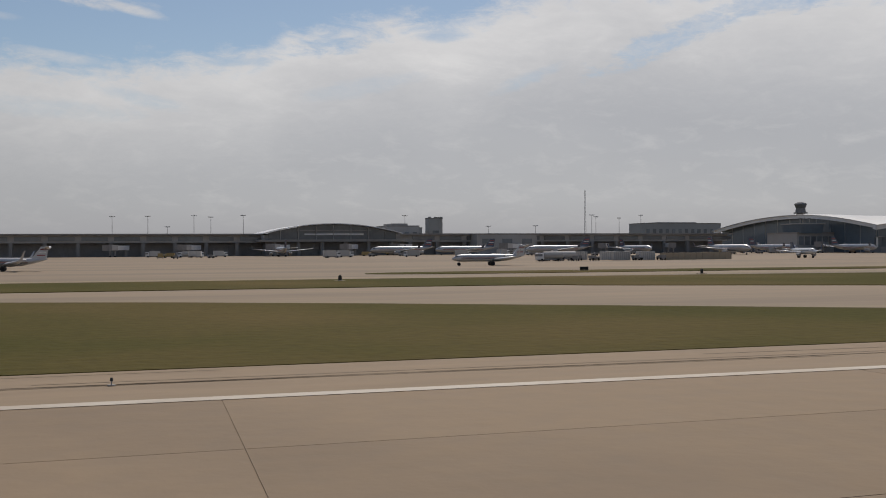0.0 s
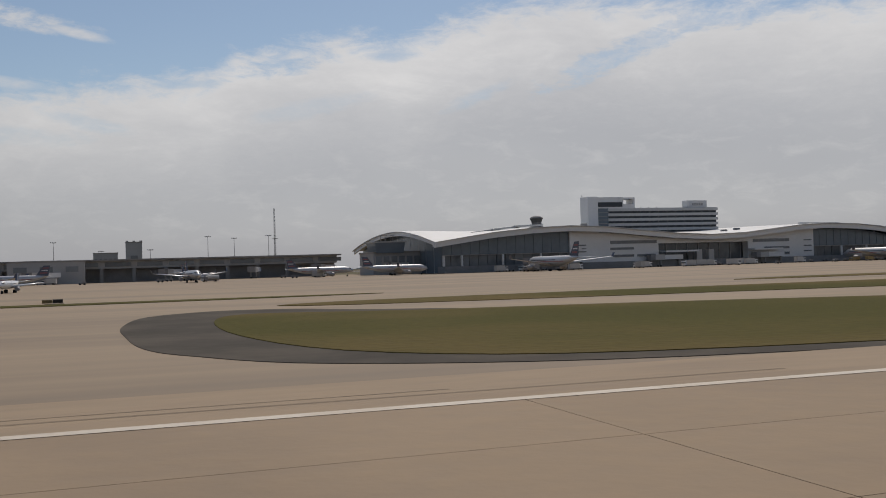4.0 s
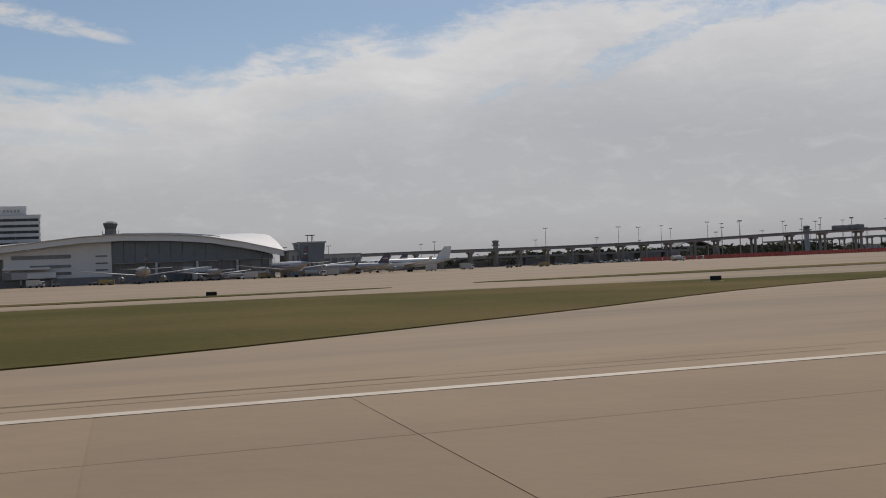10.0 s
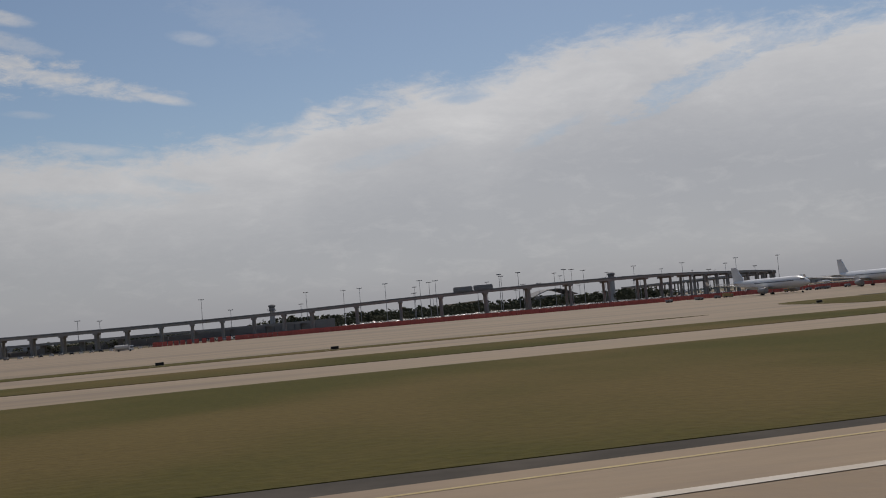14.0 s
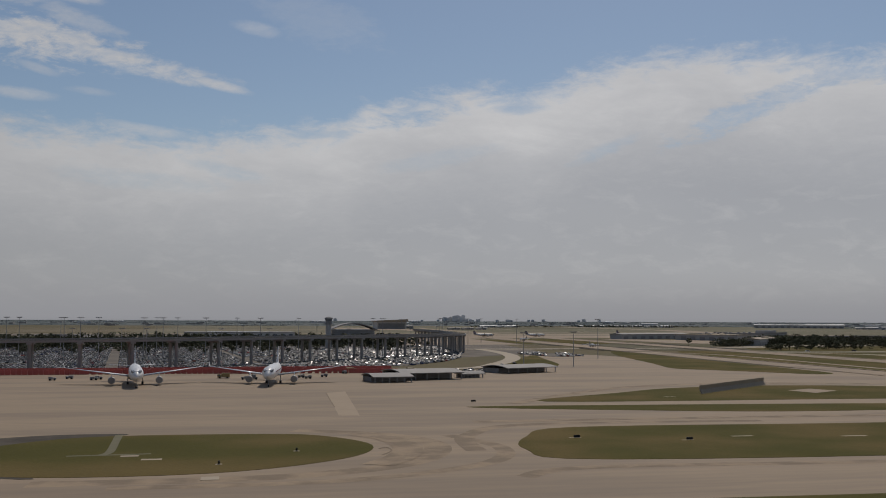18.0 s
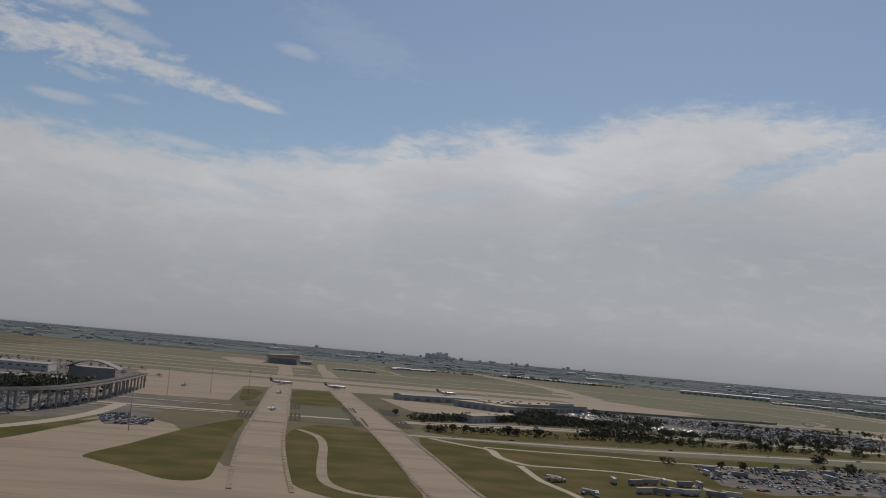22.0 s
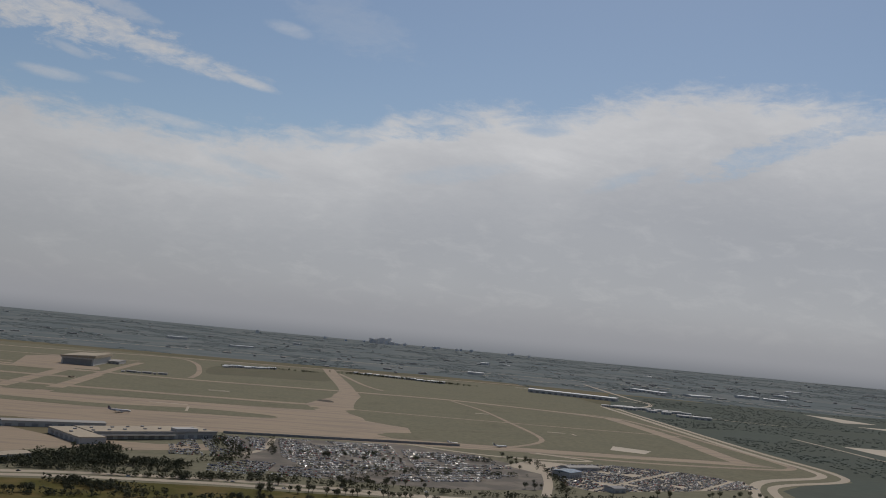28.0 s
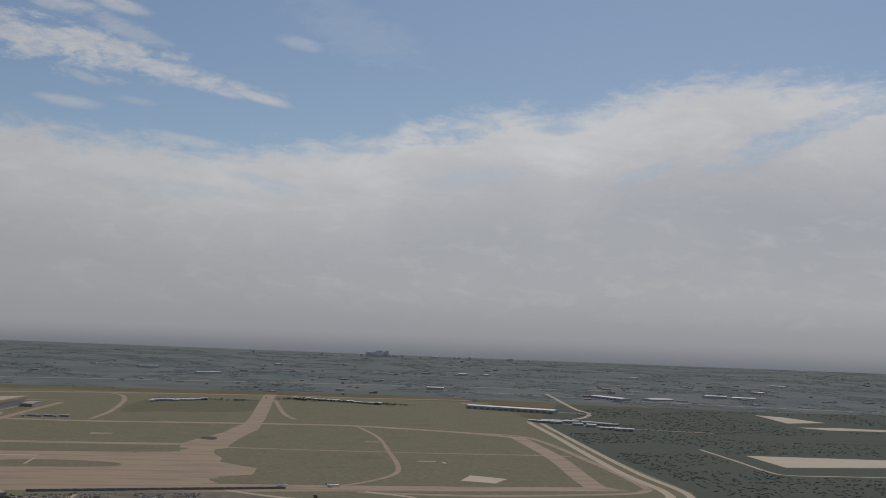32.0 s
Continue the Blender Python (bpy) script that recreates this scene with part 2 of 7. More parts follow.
GRASS = material("mown_grass", (0.080, 0.073, 0.021), 0.95, var=0.42, scale=0.055, fine=3.0, second=(0.122, 0.088, 0.036), amount=0.8, sharp=(0.40, 0.64), bump=0.6, spec=0.05)
FIELD = material("dry_field", (0.172, 0.160, 0.108), 0.95, var=0.48, scale=0.02, fine=0.22, second=(0.140, 0.132, 0.090), amount=0.9, spec=0.05)
LAND = material("land", (0.150, 0.126, 0.076), 0.95, var=0.3, scale=0.006, fine=0.06, second=(0.110, 0.100, 0.062), amount=1.0, spec=0.05)
WHITE_PAINT = material("white_line_paint", (0.52, 0.455, 0.37), 0.7, var=0.2, scale=0.8, fine=6, second=(0.40, 0.33, 0.25), amount=0.7)
YELLOW_PAINT = material("yellow_line_paint", (0.40, 0.29, 0.11), 0.7, var=0.2, scale=0.8, fine=6)
RUBBER = material("rubber_marks", (0.205, 0.155, 0.105), 0.9, var=0.4, scale=0.5, fine=3, stretch=(0.15, 2, 1), spec=0.2)
PANEL = material("pale_metal_panel", (0.70, 0.70, 0.69), 0.5, 0.1, var=0.08, scale=0.15, fine=1.5, second=(0.62, 0.62, 0.62), amount=0.5)
ROOF = material("white_metal_roof", (0.52, 0.52, 0.51), 0.45, 0.1, var=0.06, scale=0.1, fine=1.0)
GLASS = material("dark_facade_glass", (0.17, 0.182, 0.19), 0.12, var=0.25, scale=0.25, fine=1.0, rand=0.25)
TEAL = material("blue_grey_glass", (0.14, 0.175, 0.205), 0.2, var=0.2, scale=0.12, fine=0.8, rand=0.06)
# plain dark grey for lower floors, doors, screens and machinery
DARK = material("dark_grey", (0.24, 0.232, 0.226), 0.9, var=0.3, scale=0.4, fine=2.0)
BUILD = material("grey_building", (0.37, 0.362, 0.352), 0.8, var=0.15, scale=0.2, fine=1.0)
PALEB = material("pale_building", (0.48, 0.465, 0.44), 0.8, var=0.12, scale=0.2, fine=1.0, rand=0.12)
PIER = material("bridge_concrete", (0.27, 0.255, 0.238), 0.85, var=0.18, scale=0.3, fine=2.0)
RED = material("red_barrier_plastic", (0.42, 0.075, 0.055), 0.5, var=0.15, scale=0.5, fine=3, rand=0.1)
OLIVE = material("dull_olive_paint", (0.085, 0.072, 0.034), 0.7, var=0.25, scale=2, fine=8)
STEEL = material("galvanised_steel", (0.30, 0.295, 0.29), 0.55, 0.3, var=0.15, scale=1, fine=6)
BLACK = material("black_rubber", (0.012, 0.012, 0.012), 0.8, var=0.2, scale=1, fine=6)
SIGN = material("dark_sign_panel", (0.02, 0.02, 0.018), 0.5, var=0.2, scale=1, fine=6)
SILVER = material("polished_aluminium", (0.50, 0.50, 0.505), 0.42, 0.35, var=0.06, scale=0.6, fine=3)
WHITE = material("white_aircraft_paint", (0.66, 0.66, 0.655), 0.3, var=0.05, scale=0.5, fine=3)
NAVY = material("navy_tail_paint", (0.075, 0.085, 0.12), 0.3, var=0.06, scale=0.5, fine=3)
TAILRED = material("red_tail_paint", (0.30, 0.075, 0.07), 0.35, var=0.06, scale=0.5, fine=3)
SHED = material("ribbed_shed_metal", (0.28, 0.262, 0.24), 0.8, 0.0, var=0.15, scale=0.4, fine=4, stretch=(3, 0.4, 1))
BARK = material("tree_bark", (0.07, 0.05, 0.035), 0.95, var=0.3, scale=2, fine=8)
LEAF = material("tree_leaves", (0.092, 0.092, 0.056), 0.9, var=0.5, scale=0.5, fine=4, second=(0.070, 0.072, 0.044), amount=0.8, spec=0.1, rand=0.2)
# far woods and country: bluish distance haze is mixed into the base colours
HAZED_WOODS = material("far_woods", (0.118, 0.135, 0.132), 0.95, var=0.25, scale=0.02, fine=0.3, second=(0.106, 0.124, 0.124), amount=0.8, spec=0.05)
HAZED_COUNTRY = material("far_country", (0.146, 0.158, 0.152), 0.95, var=0.22, scale=0.0055, fine=0.05, second=(0.112, 0.130, 0.130), amount=1.0, spec=0.05, sharp=(0.44, 0.54))
# scrub greens greyed and lightened: the haze over them is painted in
HAZED_COPSE = material("hazed_scrub_trees", (0.088, 0.100, 0.084), 0.95, var=0.35, scale=0.03, fine=0.5, second=(0.078, 0.090, 0.076), amount=0.8, spec=0.05)
HAZED_SCRUB = material("scrub_land", (0.086, 0.096, 0.078), 0.95, var=0.3, scale=0.01, fine=0.15, second=(0.076, 0.088, 0.074), amount=0.9, spec=0.05)
CROP = material("dark_crop", (0.140, 0.128, 0.086), 0.95, var=0.35, scale=0.05, fine=0.6, second=(0.112, 0.106, 0.072), amount=0.9, spec=0.05)
SANDY = material("bare_sandy_ground", (0.46, 0.40, 0.32), 0.95, var=0.12, scale=0.02, fine=0.3, second=(0.36, 0.32, 0.26), amount=0.5, spec=0.1)
YELLOWV = material("yellow_vehicle_paint", (0.32, 0.23, 0.09), 0.4, var=0.1, scale=1, fine=5)
TRUCKG = material("grey_vehicle_paint", (0.22, 0.22, 0.22), 0.5, var=0.1, scale=1, fine=5)
CARS = [material("car_" + n, c, 0.5, m * 0.5, var=0.05, scale=1, fine=5, spec=0.25) for n, c, m in (("white", (0.62, 0.62, 0.61), 0), ("silver", (0.38, 0.38, 0.38), 0.5),
        ("black", (0.02, 0.02, 0.022), 0), ("grey", (0.10, 0.10, 0.105), 0.3), ("red", (0.22, 0.025, 0.02), 0), ("blue", (0.03, 0.05, 0.13), 0.2), ("tan", (0.28, 0.23, 0.16), 0.3))]
RIBBON = material("dark_ribbon_glass", (0.045, 0.052, 0.06), 0.35, var=0.2, scale=0.3, fine=1.0, spec=0.3)
TINTED = material("tinted_car_glass", (0.035, 0.036, 0.038), 0.5, var=0.1, scale=1, fine=5, spec=0.12)
CARGLASS = material("car_glass", (0.04, 0.042, 0.044), 0.27, var=0.1, scale=1, fine=5, spec=0.35)


# ---------------------------------------------------------------- mesh helpers
M = 0.42                      # one true metre in scene units
BASE = -0.04                  # the level from which paving layers are counted


def link(name, bm, mat, parent=None, label=""):
    me = bpy.data.meshes.new(name)
    bm.to_mesh(me)
    bm.free()
    for m in (mat if isinstance(mat, (list, tuple)) else (mat,)):
        me.materials.append(m)
    ob = new(name, me)
    if parent:
        ob.parent = parent
    return tagged(ob, label)


def part(name, bm, mat, parent, label=""):
    """One mesh, drawn in true metres, as a part of a thing."""
    bmesh.ops.scale(bm, vec=(M, M, M), verts=bm.verts)
    return link(name, bm, mat, parent, label)


def thing(name, label, category, group="", at=None):
    ob = new(name)
    if at:
        ob.matrix_world = pose(*at)
    return tagged(ob, label, category, group)


def rounded(pts, n=5):
    """A closed smooth line through the corners given."""
    out, k = [], len(pts)
    for i in range(k):
        p0, p1, p2, p3 = (Vector(pts[(i + j - 1) % k]) for j in range(4))
        for s in range(n):
            t = s / n
            out.append(0.5 * ((2 * p1) + (p2 - p0) * t + (2 * p0 - 5 * p1 + 4 * p2 - p3) * t * t + (3 * p1 - p0 - 3 * p2 + p3) * t ** 3))
    return [(p.x, p.y) for p in out]


def course(pts, n=6):
    """An open smooth line through points of two or three coordinates."""
    out, k = [], len(pts)
    for i in range(k - 1):
        p0, p1, p2, p3 = (Vector(pts[min(max(i + j - 1, 0), k - 1)]) for j in range(4))
        for s in range(n):
            t = s / n
            out.append(tuple(0.5 * ((2 * p1) + (p2 - p0) * t + (2 * p0 - 5 * p1 + 4 * p2 - p3) * t * t + (3 * p1 - p0 - 3 * p2 + p3) * t ** 3)))
    return out + [tuple(pts[-1])]


def sides(pts, width):
    left, right = [], []
    for i, p in enumerate(pts):
        a, b = Vector(pts[max(i - 1, 0)][:2]), Vector(pts[min(i + 1, len(pts) - 1)][:2])
        d = (b - a).normalized()
        w = width[i] if isinstance(width, (list, tuple)) else width
        nrm = Vector((-d.y, d.x)) * w / 2
        q = Vector(p[:2])
        left.append(q + nrm)
        right.append(q - nrm)
    return left, right


def sheet(name, pts, z, mat, smooth_edge=0, label="", category="", kind="structure", parent=None):
    """A flat sheet of ground with the outline given, at height z."""
    if smooth_edge:
        pts = rounded(pts, smooth_edge)
    bm = bmesh.new()
    f = bm.faces.new([bm.verts.new((x, y, z + BASE)) for x, y in pts])
    f.normal_update()
    if f.normal.z < 0:
        f.normal_flip()
    if z > 0.025:
        rim = list(f.verts)
        low = [bm.verts.new((v.co.x, v.co.y, BASE - 0.05)) for v in rim]
        for i in range(len(rim)):
            j = (i + 1) % len(rim)
            bm.faces.new((rim[i], low[i], low[j], rim[j]))
    bmesh.ops.triangulate(bm, faces=[f])
    return tagged(link(name, bm, mat, parent), label, category, kind=kind)


def strip(name, pts, width, z, mat, n=6, label="", category="", kind="structure", parent=None):
    """A flat strip of the given width along a smooth line."""
    if n > 1:
        pts = course(pts, n)
    left, right = sides(pts, width)
    bm = bmesh.new()
    a = [bm.verts.new((p.x, p.y, z + BASE)) for p in left]
    b = [bm.verts.new((p.x, p.y, z + BASE)) for p in right]
    for i in range(len(pts) - 1):
        bm.faces.new((b[i], b[i + 1], a[i + 1], a[i]))
    return tagged(link(name, bm, mat, parent), label, category, kind=kind)


def box_bm(bm, x0, x1, y0, y1, z0, z1, mi=0, taper=0.0):
    t = taper
    v = [bm.verts.new(p) for p in ((x0, y0, z0), (x1, y0, z0), (x1, y1, z0), (x0, y1, z0), (x0 + t, y0 + t, z1), (x1 - t, y0 + t, z1), (x1 - t, y1 - t, z1), (x0 + t, y1 - t, z1))]
    for q in ((3, 2, 1, 0), (4, 5, 6, 7), (0, 1, 5, 4), (1, 2, 6, 5), (2, 3, 7, 6), (3, 0, 4, 7)):
        bm.faces.new([v[i] for i in q]).material_index = mi


def block(name, x0, x1, y0, y1, z0, z1, mat, parent=None, label="", bevel=0.0):
    bm = bmesh.new()
    box_bm(bm, x0, x1, y0, y1, z0, z1)
    if bevel:
        bmesh.ops.bevel(bm, geom=bm.edges, offset=bevel, segments=2, affect="EDGES")
    return link(name, bm, mat, parent, label)


def tube_bm(bm, p, q, r0, r1=None, n=8, caps=True):
    """A straight round bar from p to q."""
    r1 = r0 if r1 is None else r1
    p, q = Vector(p), Vector(q)
    d = (q - p).normalized()
    u = d.cross((0, 0, 1) if abs(d.z) < 0.9 else (1, 0, 0)).normalized()
    w = d.cross(u)
    rings = []
    for c, r in ((p, r0), (q, r1)):
        rings.append([bm.verts.new(c + (u * math.cos(2 * math.pi * i / n) + w * math.sin(2 * math.pi * i / n)) * r) for i in range(n)])
    for i in range(n):
        j = (i + 1) % n
        bm.faces.new((rings[0][i], rings[0][j], rings[1][j], rings[1][i]))
    if caps:
        bm.faces.new(rings[0][::-1])
        bm.faces.new(rings[1])


def loft_bm(bm, rings, close=True, smooth_faces=True):
    """A skin over rings of points, with closed ends."""
    vs = [[bm.verts.new(p) for p in r] for r in rings]
    n = len(vs[0])
    for a, b in zip(vs, vs[1:]):
        for i in range(n):
            j = (i + 1) % n
            bm.faces.new((a[i], a[j], b[j], b[i])).smooth = smooth_faces
    if close:
        bm.faces.new(vs[0][::-1])
        bm.faces.new(vs[-1])
    bmesh.ops.recalc_face_normals(bm, faces=bm.faces)


def spot(pts):
    """Whether a place lies inside an outline."""
    def inside(x, y):
        hit, k = False, len(pts)
        for i in range(k):
            (x0, y0), (x1, y1) = pts[i], pts[(i + 1) % k]
            if (y0 > y) != (y1 > y) and x < (x1 - x0) * (y - y0) / (y1 - y0) + x0:
                hit = not hit
        return hit
    return inside


# ---------------------------------------------------------------- ground, runway and taxiways
sheet("ground", [(-6000, -6000), (7000, -6000), (7000, 6000), (-6000, 6000)], 0.0, LAND)
sheet("field_south", [(640, 15), (1700, 15), (1760, 700), (1420, 1000), (1440, 1560), (500, 1620), (480, 700), (900, 640), (760, 300), (640, 100)], 0.008, FIELD)
sheet("pavement_apron", [(-250, -22), (905, -22), (905, 100), (830, 185), (778, 235), (719, 235), (701, 330), (690, 350), (677, 345), (672, 318), (661, 262), (640, 240), (620, 237), (560, 236), (420, 240), (330, 300), (-250, 300)], 0.02, APRON)
sheet("pavement_terminals", [(300, 298), (560, 238), (690, 352), (706, 470), (470, 480), (300, 520)], 0.012, LOTM)
sheet("pavement_beyond", [(240, 478), (640, 478), (655, 560), (650, 700), (640, 790), (240, 800)], 0.0135, LOTM)
sheet("pavement_north", [(640, 472), (716, 470), (724, 640), (660, 650), (640, 560)], 0.016, APRON)
sheet("pavement_east", [(650, 700), (665, 650), (700, 610), (812, 640), (880, 618), (931, 634), (1052, 634), (1120, 640), (1340, 655), (1330, 672), (1200, 668), (1056, 668), (1052, 700), (1076, 712), (1079, 747), (1050, 779), (1053, 891), (1010, 896), (1015, 842), (990, 835), (800, 822), (690, 806), (655, 770)], 0.02, APRON, label="")

# runway, in slabs where the camera passes
runway = sheet("runway", [(-250, -24), (640, -24), (640, 15.2), (-250, 15.2)], 0.03, CONCRETE)
def slab_mesh(lx, ly):
    bm = bmesh.new()
    box_bm(bm, 0.007, lx - 0.007, 0.007, ly - 0.007, 0, 0.006)
    me = bpy.data.meshes.new("slab")
    bm.to_mesh(me)
    bm.free()
    me.materials.append(CONCRETE)
    return me


JOINTS = [-20, -10, 0.8, 9.8, 19, 28.4, 31.2, 42, 54.4, 57.2, 69, 81.4, 93, 104, 115, 126, 137, 148, 158, 168.6, 171.5, 183, 195, 206, 217, 229.2, 240, 251, 262, 273, 284, 294.1, 297.1, 308, 319, 329.9, 341, 353, 365, 376, 387, 398.9, 410, 421, 432]
for x0, x1 in zip(JOINTS, JOINTS[1:]):
    shape = slab_mesh(x1 - x0, 3.05)
    for r in range(4):
        ob = new("slab", shape)
        ob.parent = runway
        ob.location = (x0, r * 3.05 - 0.15, 0.03 + BASE)
strip("runway_edge_line", [(-250, 12.14), (640, 12.14)], 0.28, 0.0425, WHITE_PAINT, 1)
sheet("shoulder", [(-250, 12.21), (640, 12.21), (640, 15.3), (-250, 15.3)], 0.0375, SHOULDER)
random.seed(3)
for i in range(40):
    x0, y = random.uniform(-30, 340), random.choice((random.uniform(12.7, 15.0), random.uniform(13.4, 14.4)))
    n = random.uniform(5, 30)
    d = random.uniform(-0.25, 0.25)
    strip("rubber_marks", [(x0, y), (x0 + n / 2, y + d * 0.6), (x0 + n, y + d)], random.uniform(0.02, 0.06), 0.0405, RUBBER, 4)
for x0, x1, y, w in ((60, 120, 13.2, 0.1), (76, 100, 14.6, 0.1)):
    strip("rubber_marks", [(x0, y), ((x0 + x1) / 2, y + 0.08), (x1, y - 0.05)], w, 0.0400, RUBBER, 4)
# cracks across the runway
for x, l in ((41, -3.2), (398.5, 0.8), (152, -2), (287, 2.4)):
    pts = [(x + l * k / 9 + random.uniform(-0.05, 0.05), 1 + 12.5 * k / 9) for k in range(10)]
    strip("runway_crack", pts, 0.02, 0.0415, RUBBER, 1)

# dark asphalt aprons round the ends of the islands, then the grass on them
FILLETS = [
    [(89.6, 15.5), (90.6, 14.8), (92.6, 14.6), (95.6, 16), (96.9, 17.3), (98.3, 19.1), (99.5, 21), (100.6, 24.1), (101.2, 28.2), (101.3, 32.9), (101, 39.3), (99.8, 45.6), (95.2, 52.9), (86, 55.5), (66, 56), (70, 50), (92, 40), (92, 22), (90, 18)],
    [(401.4, 49), (400.2, 43), (399.8, 34), (399.7, 27.2), (400.2, 23.4), (401.4, 20.6), (404.6, 16.6), (410, 15.0), (424, 14.7), (450, 14.9), (500, 15.4), (540, 15.6), (500, 19), (450, 20), (412, 26), (412, 44)],
    [(110.4, 29.8), (110.7, 25), (111.6, 22.1), (114, 18.5), (120, 15.8), (130, 15.3), (126, 20), (119, 26), (118, 36), (124, 38.6), (120.2, 42.6), (118.2, 45.8), (114.9, 47), (111.6, 43.5), (110.4, 36)],
    [(508, 18), (526, 16), (531.5, 28), (532.3, 39), (533.4, 45), (533, 50), (531, 54), (528, 57), (525, 58), (521, 57), (517, 55), (513, 52), (514, 49), (520, 48), (520, 32)],
    [(544.5, 46), (544.2, 58), (547, 65.5), (554, 67.6), (568, 67.8), (574.4, 66.8), (574, 63.4), (562, 60), (557, 52), (556, 30), (549, 24)],
    [(545.5, 97), (548, 106), (552, 110.5), (558, 112.4), (564, 112), (562, 109), (554, 102), (553, 94), (560, 82), (550, 88)],
    [(519, 114.5), (525, 114), (532, 112), (535, 106), (534, 96), (530, 87), (525, 84), (514, 80), (524, 90), (526, 100), (520, 108)],
]
for i, pts in enumerate(FILLETS):
    sheet("asphalt_fillet", pts, 0.034 + 0.0008 * i, ASPHALT, 5, "dark asphalt shoulder round the end of a grass island", "pavement")
sheet("stained_shoulder", [(222, 15.4), (231, 15.5), (237, 18.0), (239.4, 21), (240.4, 25), (240.4, 36), (236, 48), (226, 52), (230, 40), (230, 26)], 0.039, STAINED, 4)
sheet("stained_shoulder", [(252, 15.4), (266, 15.4), (280, 16.2), (276, 18.6), (262, 22), (255, 34), (253, 46), (250, 44), (249, 32), (250, 20)], 0.039, STAINED, 4)
for i, (pts, w) in enumerate((([(560, 79.5), (578, 79.5), (590, 85), (595, 96), (592, 106), (582, 112.5)], 1.8), ([(566, 76.5), (584, 77), (597, 84), (601, 94), (598, 105)], 1.2), ([(598, 76), (606, 80), (640, 78), (680, 79)], 1.2), ([(598, 92), (600, 104), (610, 114), (640, 113)], 1.4), ([(604, 118), (640, 117.5), (700, 115)], 1.6),
               ([(712, 176), (722, 170), (728, 172), (738, 186)], 1.4), ([(716, 140), (719, 152), (724, 163), (728, 172)], 1.2), ([(735, 170), (744, 168), (760, 164), (776, 158)], 1.4), ([(616, 142), (632, 160), (650, 175), (676, 180), (706, 174)], 1.6), ([(700, 118), (716, 124), (722, 131)], 1.6))):
    strip("pavement_stain", pts, w * 1.5, 0.0236 + 0.0022 * i, GRIME, 8)
strip("pavement_stain", [(588.5, 107.5), (591.2, 103), (592, 96.5), (590.6, 90), (587.4, 84.5)], 3.0, 0.0478, GRIME, 6)
strip("rubber_marks", [(589.0, 95), (589.9, 96), (590.0, 93.4), (588.7, 90.6)], 0.22, 0.0492, RUBBER, 6)
sheet("pale_apron_bay", [(590.9, 168.2), (594.3, 170.8), (591.4, 128.0), (588.7, 128.5)], 0.0285, PALEBAY)
strip("apron_joint", [(590.7, 168.2), (589.4, 140.6)], 0.2, 0.031, RUBBER, 1)
strip("apron_joint", [(560, 124.4), (566.7, 124.2), (578, 124.9)], 0.25, 0.031, PALEBAY, 3)
strip("footpath", [(563.3, 111), (563.6, 104.7), (563.9, 97), (563.2, 94.8)], 0.8, 0.0555, FIELD)
strip("footpath", [(560.4, 94.9), (564, 95.0), (567.8, 95.2)], 0.6, 0.0558, FIELD)
